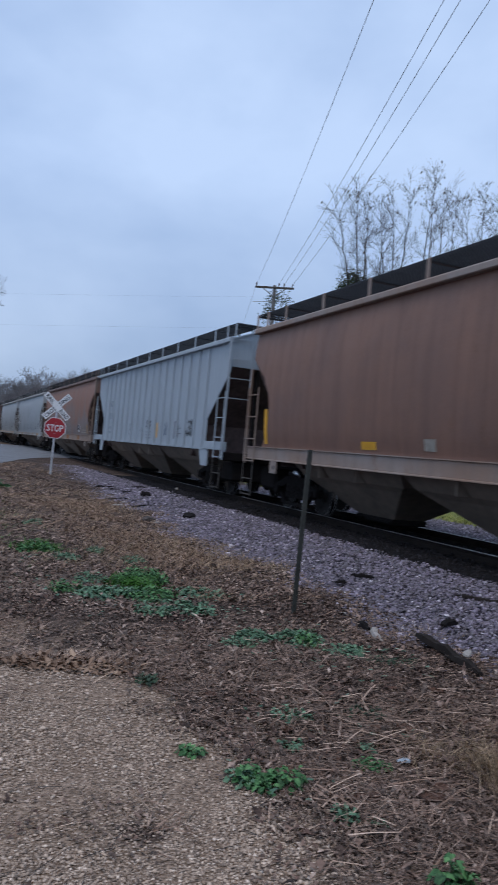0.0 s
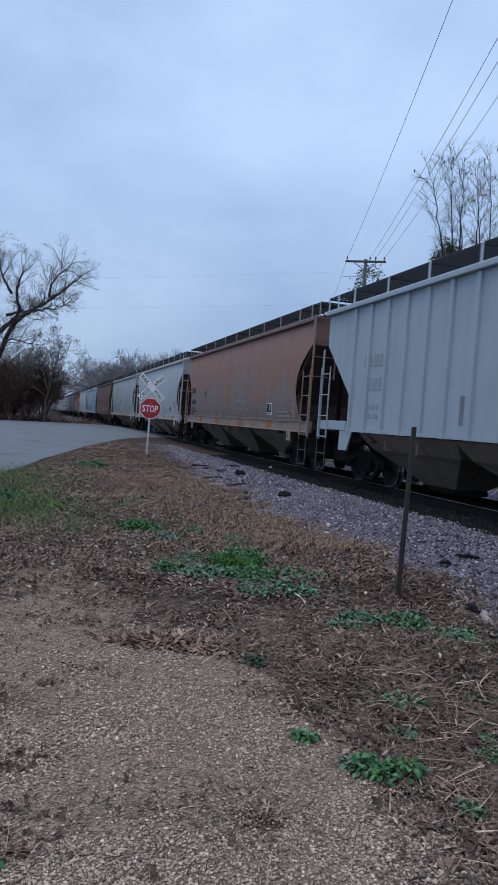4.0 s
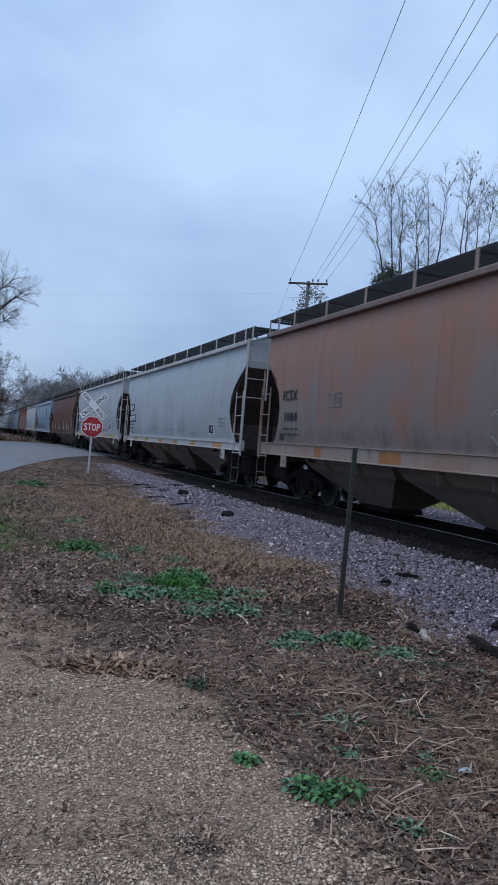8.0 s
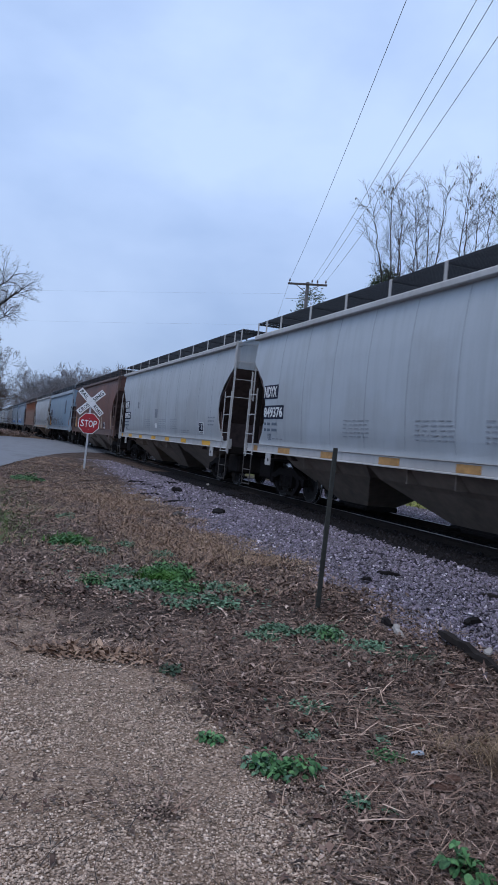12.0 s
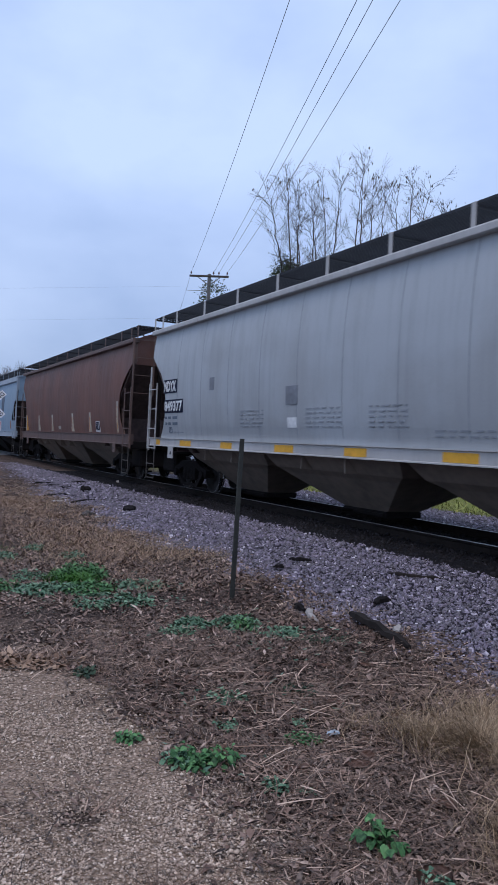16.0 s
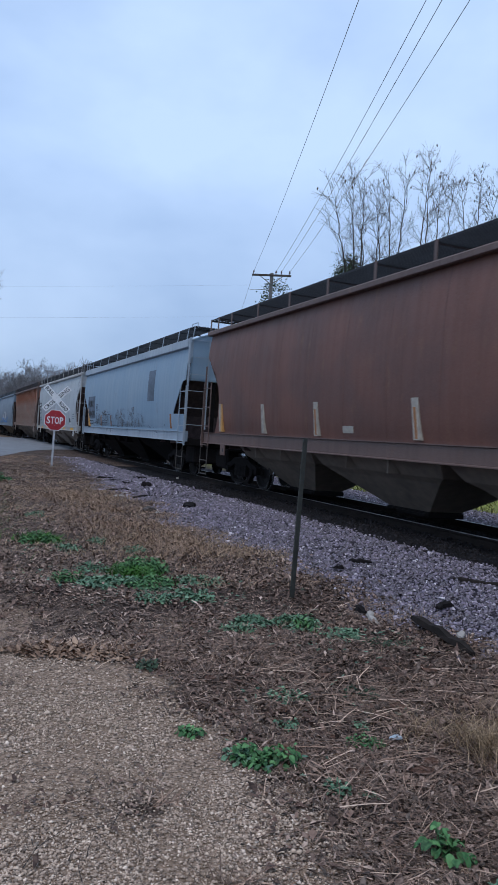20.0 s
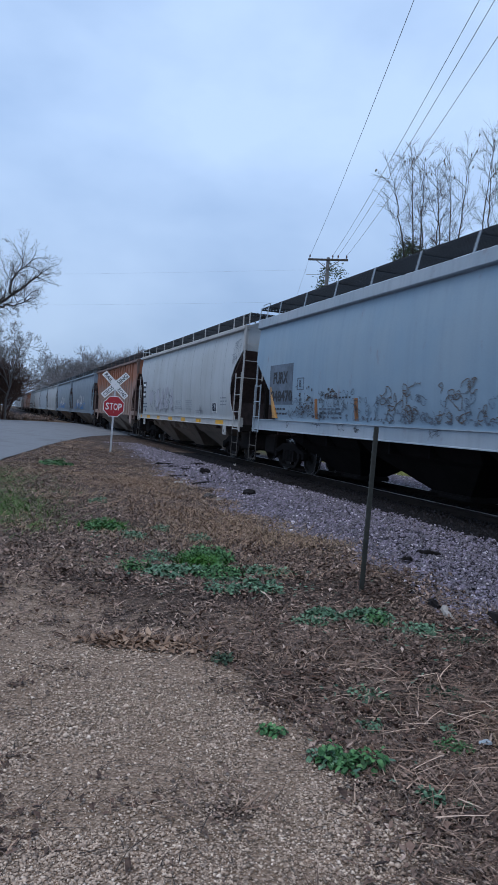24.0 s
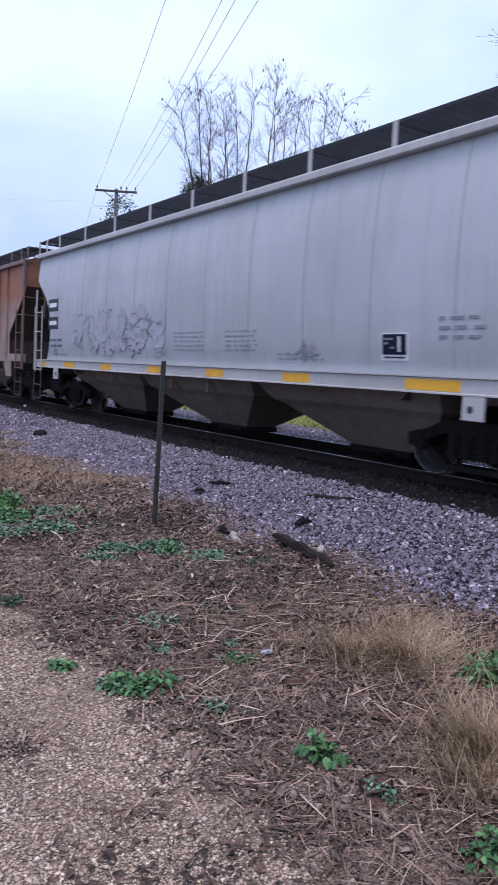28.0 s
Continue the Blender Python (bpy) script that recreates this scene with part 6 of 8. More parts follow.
def build_meshes():
    """The shared meshes of all cars, by name."""
    k = {}
    k["side_round"] = side_sheet(CUT_ROUND, "round")
    k["side_ribbed"] = side_sheet(CUT_STRAIGHT, "ribbed")
    k["side_short"] = side_sheet(CUT_SHORT, "round", CUT_SLANT)

    bm = bmesh.new()
    loft_x(bm, [(1.40, 4.27), (1.60, 4.27), (1.615, 4.285), (1.615, 4.375), (1.60, 4.40), (1.40, 4.42)], -HALF, HALF)
    k["chord"] = mesh_of(bm, "top_chord")
    bm = bmesh.new()
    loft_x(bm, [(1.46, 4.10), (1.60, 4.12), (1.62, 4.14), (1.60, 4.385), (1.58, 4.40), (1.40, 4.40)], -HALF + 0.1, HALF - 0.1)
    k["chord_deep"] = mesh_of(bm, "top_chord")
    bm = bmesh.new()
    loft_x(bm, [(1.45, SILL_LO), (1.575, SILL_LO), (1.575, SILL_LO + 0.02), (1.545, SILL_LO + 0.03), (1.545, SILL_HI - 0.03), (1.575, SILL_HI - 0.02), (1.575, SILL_HI), (1.45, SILL_HI)], -HALF + 0.02, HALF - 0.02)
    k["sill"] = mesh_of(bm, "side_sill")
    bm = bmesh.new()
    loft_x(bm, [(1.45, 1.07), (1.575, 1.07), (1.575, 1.09), (1.545, 1.10), (1.545, 1.275), (1.575, 1.285), (1.575, 1.305), (1.45, 1.305)], -HALF + 0.02, HALF - 0.02)
    k["sill_low"] = mesh_of(bm, "side_sill")
    bm = bmesh.new()
    arc = [(y, 4.72 - 0.36 * (y / 1.5) ** 2) for y in np.linspace(1.5, -1.5, 11)]
    loft_x(bm, arc + [(y, z - 0.03) for y, z in arc[::-1]], -HALF + 0.02, HALF - 0.02)
    k["roof"] = mesh_of(bm, "roof")
    bm = bmesh.new()
    box(bm, -0.62, 0.62, -0.36, 0.36, 4.66, 4.80, 0.03)
    box(bm, -0.05, 0.05, -0.40, 0.40, 4.80, 4.82, 0.01)
    k["hatch"] = mesh_of(bm, "hatch_cover")

    # running board: bearing bars along the car and cross bars
    bm = bmesh.new()
    for i in range(16):
        y = 0.77 + 0.047 * i
        box(bm, -HALF + 0.35, HALF - 0.35, y - 0.003, y + 0.003, BOARD - 0.028, BOARD)
    for i in range(85):
        x = -HALF + 0.35 + i * (2 * HALF - 0.7) / 84
        box(bm, x - 0.006, x + 0.006, 0.765, 1.48, BOARD - 0.006, BOARD + 0.002)
    k["board"] = mesh_of(bm, "running_board")
    bm = bmesh.new()
    for y in (0.75, 1.485):
        box(bm, -HALF + 0.34, HALF - 0.34, y - 0.006, y + 0.006, BOARD - 0.035, BOARD + 0.004)
    for x in BRACKETS:
        box(bm, x - 0.03, x + 0.03, 0.72, 1.489, BOARD - 0.06, BOARD - 0.036)
        box(bm, x - 0.03, x + 0.03, 0.72, 0.74, 4.58, BOARD - 0.06)
    k["board_edge"] = mesh_of(bm, "board_edge")
    bm = bmesh.new()
    box(bm, -0.045, 0.045, 1.492, 1.504, 4.38, BOARD + 0.004)
    k["bracket"] = mesh_of(bm, "bracket")
    bm = bmesh.new()
    prism(bm, [(0.14, 4.38), (0.08, 4.38), (-0.10, BOARD + 0.004), (-0.04, BOARD + 0.004)], 1.49, 1.503)
    k["bracket_slant"] = mesh_of(bm, "bracket")
    bm = bmesh.new()
    for x in (HALF - 0.45, HALF - 0.16, HALF + 0.13):
        box(bm, x - 0.012, x + 0.012, -1.48, 1.48, BOARD - 0.034, BOARD - 0.006)
    for i in range(30):
        y = -1.45 + i * 0.1
        box(bm, HALF - 0.45, HALF + 0.14, y - 0.027, y + 0.027, BOARD - 0.006, BOARD + 0.004)
    k["end_board"] = mesh_of(bm, "end_platform")
    bm = bmesh.new()
    rod(bm, (HALF + 0.13, 1.4, BOARD), (HALF + 0.13, 1.4, BOARD + 0.12), 0.012, 5)
    rod(bm, (HALF - 0.45, 1.4, BOARD), (HALF - 0.45, 1.4, BOARD + 0.12), 0.012, 5)
    rod(bm, (HALF + 0.13, 1.4, BOARD + 0.12), (HALF - 0.45, 1.4, BOARD + 0.12), 0.012, 5)
    k["grab"] = mesh_of(bm, "grab_rail")

    # ends
    bm = bmesh.new()
    top = [(y, 4.735 - 0.36 * (y / 1.5) ** 2) for y in np.linspace(1.49, -1.49, 11)]
    loft_x(bm, [(-1.49, 3.58), (1.49, 3.58)] + top, HALF - 0.10, HALF - 0.06)
    for y in (-0.75, 0, 0.75):
        box(bm, HALF - 0.06, HALF - 0.03, y - 0.04, y + 0.04, 3.60, 4.34)
    k["end_sheet"] = mesh_of(bm, "end_sheet")
    bm = bmesh.new()
    loft_x(bm, [(-1.49, 3.04), (1.49, 3.04)] + top, HALF - 0.10, HALF - 0.06)
    box(bm, HALF - 0.06, HALF - 0.03, -1.45, 1.45, 3.06, 3.14)
    k["end_sheet_short"] = mesh_of(bm, "end_sheet")
    bm = bmesh.new()
    ladder(bm, (0.885, 0.925), (1.55, 1.60), [1.46, 1.59, 1.61, 2.14, 2.16, 2.69, 2.71, 3.23, 3.25, 3.79, 3.81, 4.35, 4.37, 4.42], lambda u_, v_, z: (HALF + 0.012 + 0.022 * v_, u_, z))
    k["end_ladder_long"] = mesh_of(bm, "end_ladder")
    bm = bmesh.new()
    prism(bm, [(HALF - 0.10, 3.60), (HALF - 0.06, 3.60), (6.05, 0.95), (5.98, 0.98)], -1.46, 1.46)
    k["slope_ribbed"] = mesh_of(bm, "slope_sheet")
    bm = bmesh.new()
    rings = []
    for z in (0.95, 1.38, 1.6, 1.9, 2.2, 2.8, 3.3, 3.60):
        x, w = 6.05 + (z - 0.95) * (HALF - 6.11) / 2.65, min(side_y(z) - 0.035, 1.565)
        rings.append([(x - 0.06, -w, z), (x, -w, z), (x, w, z), (x - 0.06, w, z)])
    loft(bm, rings)
    k["slope_round"] = k["slope_short"] = mesh_of(bm, "slope_sheet")
    bm = bmesh.new()
    box(bm, 7.16, 7.20, -1.44, 1.44, 0.95, 1.93)
    k["bulkhead"] = mesh_of(bm, "bulkhead")
    # Added dark plates: recess shade painted over the side sheets' pale inside.
    bm = bmesh.new()
    prism(bm, [(7.21, 1.39), (8.20, 1.39), (7.98, 1.65), (7.84, 1.95), (7.78, 2.25), (7.45, 2.04), (7.21, 1.90)], 1.44, 1.458)
    k["liner"] = mesh_of(bm, "shade_liner")
    bm = bmesh.new()
    box(bm, HALF - 0.42, HALF - 0.02, -1.50, 1.50, 0.92, 1.16, 0.02)
    # Plain box added for the draft gear and rigging; keeps the gap dark.
    box(bm, HALF - 1.05, HALF - 0.12, -1.15, 1.15, 0.34, 0.93, 0.06)
    k["end_sill"] = mesh_of(bm, "end_sill")
    bm = bmesh.new()
    for y in (-0.62, 0.62):
        box(bm, HALF - 0.22, HALF - 0.10, y - 0.06, y + 0.06, 1.16, 3.58)
    k["end_post"] = mesh_of(bm, "end_post")
    bm = bmesh.new()
    box(bm, HALF - 0.02, HALF + 0.03, 1.555, 1.597, 0.92, 4.42, 0.006)
    box(bm, HALF - 0.09, HALF - 0.04, 1.44, 1.60, 3.60, 4.36, 0.008)
    box(bm, HALF - 0.10, HALF - 0.04, 1.45, 1.60, 1.16, 1.38, 0.008)
    k["corner_post"] = mesh_of(bm, "corner_post")
    bm = bmesh.new()
    box(bm, HALF - 0.02, HALF + 0.025, 1.555, 1.597, 0.92, 3.36, 0.006)
    k["corner_post_low"] = mesh_of(bm, "corner_post")
    bm = bmesh.new()
    box(bm, HALF - 0.22, HALF - 0.175, 1.555, 1.597, 1.00, 3.06, 0.006)
    k["corner_post_short"] = mesh_of(bm, "corner_post")
    bm = bmesh.new()
    ladder(bm, (0.885, 0.925), (1.55, 1.60), [2.62, 2.67, 2.69, 3.23, 3.25, 3.79, 3.81, 4.35, 4.37, 4.42], lambda u_, v_, z: (HALF + 0.012 + 0.022 * v_, u_, z))
    k["end_ladder"] = mesh_of(bm, "end_ladder")
    bm = bmesh.new()
    ladder(bm, (HALF - 0.625, HALF - 0.59), (HALF - 0.02, HALF + 0.02), [0.97, 0.99, 1.015, 1.55, 1.575, 2.11, 2.135, 2.67, 2.695, 2.86], lambda u_, v_, z: (u_, 1.60 + 0.026 * v_, z))
    k["side_ladder"] = mesh_of(bm, "side_ladder")
    bm = bmesh.new()
    ladder(bm, (HALF - 0.72, HALF - 0.685), (HALF - 0.225, HALF - 0.19), [0.97, 0.99, 1.015, 1.42, 1.445, 1.88, 1.905, 2.35, 2.375, 2.41], lambda u_, v_, z: (u_, 1.60 + 0.026 * v_, z))
    k["side_ladder_short"] = mesh_of(bm, "side_ladder")
    bm = bmesh.new()
    ladder(bm, (HALF - 0.615, HALF - 0.595), (HALF - 0.01, HALF + 0.01), [0.12, 0.14, 0.165, 0.54, 0.565, 0.968], lambda u_, v_, z: (u_, 1.604 + 0.018 * v_, z))
    k["stirrup"] = mesh_of(bm, "stirrup_step")
    bm = bmesh.new()
    box(bm, 7.21, 7.55, 1.535, 1.570, 0.76, SILL_LO + 0.02, 0.008)
    k["jack_plate"] = mesh_of(bm, "jacking_plate")
    bm = bmesh.new()
    rod(bm, (7.34, 1.570, 0.90), (7.34, 1.574, 0.90), 0.05, 10)
    k["jack_hole"] = mesh_of(bm, "jacking_hole")
    bm = bmesh.new()
    box(bm, -HALF + 0.2, HALF - 0.2, -0.32, 0.32, 0.78, 1.10, 0.02)
    k["centre_sill"] = mesh_of(bm, "centre_sill")
    bm = bmesh.new()
    box(bm, HALF - 0.3, HALF + 0.35, -0.11, 0.11, 0.76, 0.98, 0.02)
    prism(bm, [(HALF + 0.33, 0.72), (HALF + 0.70, 0.72), (HALF + 0.77, 0.80), (HALF + 0.77, 0.96), (HALF + 0.70, 1.02), (HALF + 0.33, 1.02)], -0.16, 0.13)
    box(bm, HALF + 0.45, HALF + 0.72, 0.13, 0.2, 0.76, 0.98, 0.02)
    k["coupler"] = mesh_of(bm, "coupler")
    bm = bmesh.new()
    last = None
    for i in range(7):
        p = Vector((HALF + 0.02 + 0.12 * i, 0.34 - 0.03 * i, 0.74 - 0.26 * math.sin(i / 6 * 2.4)))
        if last is not None:
            rod(bm, last, p, 0.024, 6)
        last = p
    k["hose"] = mesh_of(bm, "brake_hose")

    # hopper bays with their outlet gates
    def bay(outer):
        bm = bmesh.new()
        e = 2.02 if outer else 2.28
        rings = []
        for z, xa, xb, y in ((1.16, -2.28, e + 0.1, 1.46), (0.80, -2.02, e - 0.1, 1.14), (0.70, -1.76, e - 0.25, 1.00), (0.10, -0.66, 0.66, 0.36)):
            rings.append([(xa, -y, z), (xb, -y, z), (xb, y, z), (xa, y, z)])
        loft(bm, rings)
        return mesh_of(bm, "hopper_bay")

    k["bay"], k["bay_end"] = bay(False), bay(True)
    bm = bmesh.new()
    box(bm, -0.70, 0.70, -0.42, 0.42, -0.01, 0.11, 0.02)
    box(bm, -0.64, 0.64, 0.42, 0.45, 0.02, 0.07)
    box(bm, -0.64, 0.64, -0.45, -0.42, 0.02, 0.07)
    rod(bm, (0.35, -0.7, 0.05), (0.35, 0.7, 0.05), 0.03, 6)
    k["gate"] = mesh_of(bm, "outlet_gate")
    bm = bmesh.new()
    prism(bm, [(-0.015, 0.80), (0.015, 0.80), (0.015, 1.10), (-0.015, 1.10)], 1.14, 1.42)
    k["gusset"] = mesh_of(bm, "gusset")

    # outside posts of the ribbed cars
    bm = bmesh.new()
    prism(bm, [(-0.055, 1.24), (0.055, 1.24), (0.055, 4.25), (-0.055, 4.25)], 1.50, 1.565)
    k["rib"] = mesh_of(bm, "side_post")
    bm = bmesh.new()
    box(bm, -0.07, 0.07, 1.44, 1.57, 1.17, 1.24, 0.01)
    k["rib_foot"] = mesh_of(bm, "post_foot")
    bm = bmesh.new()
    loft_x(bm, [(1.40, 1.18), (1.53, 1.18), (1.53, 1.26), (1.40, 1.26)], -7.4, 7.4)
    k["sill_thin"] = mesh_of(bm, "side_sill")
    bm = bmesh.new()
    box(bm, 7.40, HALF - 0.02, 1.45, 1.56, 1.20, 1.44, 0.01)
    prism(bm, [(7.0, 1.18), (7.75, 1.22), (7.75, 0.70), (7.25, 0.70)], 1.50, 1.54)
    k["end_side_sill"] = mesh_of(bm, "end_bracket")
    # upright seam following the side's curve
    bm = bmesh.new()
    loft(bm, [[(-0.012, side_y(z) - 0.01, z), (0.012, side_y(z) - 0.01, z), (0.009, side_y(z) + 0.003, z), (-0.009, side_y(z) + 0.003, z)] for z in np.linspace(1.40, 4.26, 12)])
    k["seam"] = mesh_of(bm, "weld_seam")

    # trucks
    bm = bmesh.new()
    box(bm, -0.20, 0.20, -1.02, 1.02, 0.42, 0.72, 0.03)
    box(bm, -0.34, 0.34, -0.34, 0.34, 0.70, 0.87, 0.02)
    k["truck"] = mesh_of(bm, "truck")
    bm = bmesh.new()
    prism(bm, [(-1.12, 0.40), (-1.14, 0.58), (-0.80, 0.66), (-0.48, 0.80), (0.48, 0.80), (0.80, 0.66), (1.14, 0.58), (1.12, 0.40), (0.86, 0.40), (0.78, 0.50), (0.46, 0.62), (0.40, 0.62), (0.40, 0.30), (-0.40, 0.30), (-0.40, 0.62), (-0.46, 0.62), (-0.78, 0.50), (-0.86, 0.40)], 0.98, 1.12)
    prism(bm, [(-0.86, 0.42), (-0.72, 0.42), (-0.42, 0.20), (0.42, 0.20), (0.72, 0.42), (0.86, 0.42), (0.55, 0.13), (-0.55, 0.13)], 0.99, 1.11)
    k["side_frame"] = mesh_of(bm, "side_frame")
    bm = bmesh.new()
    lathe_rows = [(0.30 + 0.016 * i, 0.105 if i % 2 else 0.082) for i in range(20)]
    loft(bm, [[(r * math.cos(0.7854 * j), 1.05 + r * math.sin(0.7854 * j), z) for j in range(8)] for z, r in lathe_rows])
    k["spring"] = mesh_of(bm, "spring")

    def lathe(bm, prof, turn=24):
        rings = [[(r * math.cos(6.28319 * i / turn), y, r * math.sin(6.28319 * i / turn)) for i in range(turn)] for y, r in prof]
        loft(bm, rings)

    bm = bmesh.new()
    rod(bm, (0, -1.0, 0), (0, 1.0, 0), 0.075, 10)
    for sgn in (-1, 1):
        lathe(bm, [(sgn * 0.68, 0.13), (sgn * 0.675, 0.36), (sgn * 0.675, 0.485), (sgn * 0.70, 0.485), (sgn * 0.715, 0.457), (sgn * 0.81, 0.452), (sgn * 0.81, 0.38), (sgn * 0.765, 0.34), (sgn * 0.755, 0.17), (sgn * 0.80, 0.14), (sgn * 0.80, 0.08)])
        for i in range(5):
            a = 6.283 * i / 5
            rod(bm, (0.24 * math.cos(a), sgn * 0.752, 0.24 * math.sin(a)), (0.24 * math.cos(a), sgn * 0.772, 0.24 * math.sin(a)), 0.04, 6)
    k["wheelset"] = mesh_of(bm, "wheelset")
    bm = bmesh.new()
    rod(bm, (0, 1.0, 0), (0, 1.17, 0), 0.105, 12)
    for i in range(3):
        a = 2.094 * i
        rod(bm, (0.055 * math.cos(a), 1.168, 0.055 * math.sin(a)), (0.055 * math.cos(a), 1.185, 0.055 * math.sin(a)), 0.016, 6)
    k["bearing"] = mesh_of(bm, "bearing_cap")
    return k


K = build_meshes()
TURNED = pose(0, 0, 0, 0, 0, 180)
WHEELS = []   # (wheelset, x in its truck) of the cars that pass near
TRUCK_X = 7.05


def decal(car, x0, x1, z0, z1, material, label="", kind="round", name="marking", lift=0.010):
    """A thin painted or glued panel on the near side, following the side's lean."""
    bm = bmesh.new()
    rows = []
    for z in np.linspace(z0, z1, 4):
        y = side_y(z, kind) + (0.0 if z > 1.4 else 0.02)
        rows.append([(x0, y - 0.01, z), (x1, y - 0.01, z), (x1, y + lift, z), (x0, y + lift, z)])
    loft(bm, rows)
    return part(name, bm, material, car, label)


def words(car, txt, x_start, width, z, height, material, label, kind="round", lift=0.018):
    """Letters on the near side: they run towards -x."""
    me = lettering(txt, height / 0.70, "lettering", 0.028)
    k = max(v.co.x for v in me.vertices)
    lo, hi = min(v.co.y for v in me.vertices), max(v.co.y for v in me.vertices)
    for v in me.vertices:
        v.co.x *= width / k
        v.co.y = (v.co.y - lo) * height / (hi - lo)
    slope = math.degrees(math.atan2(side_y(z + height, kind) - side_y(z, kind), height))
    return link("lettering", me, material, car, label, pose(x_start, side_y(z, kind) + lift, z, 90 + slope, 0, 180))


def bars(car, x0, x1, z, rows, material, seed, kind="round", h=0.035, gap=0.075):
    """Small lettering that cannot be read: plain bars."""
    r = random.Random(seed)
    for i in range(rows):
        x = x0
        while x > x1 + 0.05:
            w = r.uniform(0.08, 0.22)
            decal(car, max(x - w, x1), x, z - i * gap, z - i * gap + h, material, "", kind, "small_print")
            x -= w + r.uniform(0.05, 0.12)


def scribble(car, x0, x1, z0, z1, n, material, label, seed, width=0.03, kind="round", step=0.11):
    """Sprayed tags: wandering ribbons on the near side."""
    r = random.Random(seed)
    bm = bmesh.new()
    for j in range(n):
        x, z = r.uniform(x1, x0), r.uniform(z0, z1)
        a = r.uniform(0, 6.28)
        pts = []
        for i in range(r.randint(9, 16)):
            a += r.gauss(0, 0.6) + (0.5 if j % 2 else -0.5)
            if not (x1 < x + step * math.cos(a) < x0 and z0 < z + step * math.sin(a) < z1):
                a = math.atan2((z0 + z1) / 2 - z, (x0 + x1) / 2 - x) + r.uniform(-0.6, 0.6)
            x += step * math.cos(a)
            z += step * math.sin(a)
            pts.append((x, z, a))
        prev = None
        for x, z, a in pts:
            y = side_y(z, kind) + 0.010 + 0.0004 * j
            row = [bm.verts.new((x - math.sin(a) * width, y, z + math.cos(a) * width)), bm.verts.new((x + math.sin(a) * width, y, z - math.cos(a) * width))]
            if prev:
                bm.faces.new((prev[0], prev[1], row[1], row[0]))
            prev = row
    return tagged(part("graffiti", bm, material, car, label), kind="stuff")


def flakes(car, x0, x1, z0, z1, n, material, label, seed):
    """Peeled paint: small ragged patches on the near side, thicker towards the middle."""
    r = random.Random(seed)
    bm = bmesh.new()
    for i in range(n):
        x, z = r.triangular(x1, x0), r.triangular(z0, z1, z0 + 0.3 * (z1 - z0))
        w, h = r.uniform(0.02, 0.10), r.uniform(0.015, 0.06)
        y = side_y(z) + 0.006 + 0.00005 * i
        bm.faces.new([bm.verts.new((x + w * math.cos(a) * r.uniform(0.5, 1), y, z + h * math.sin(a) * r.uniform(0.5, 1))) for a in (0, 1.1, 2.2, 3.3, 4.4, 5.4)])
    return tagged(part("peeled_paint", bm, material, car, label), kind="stuff")


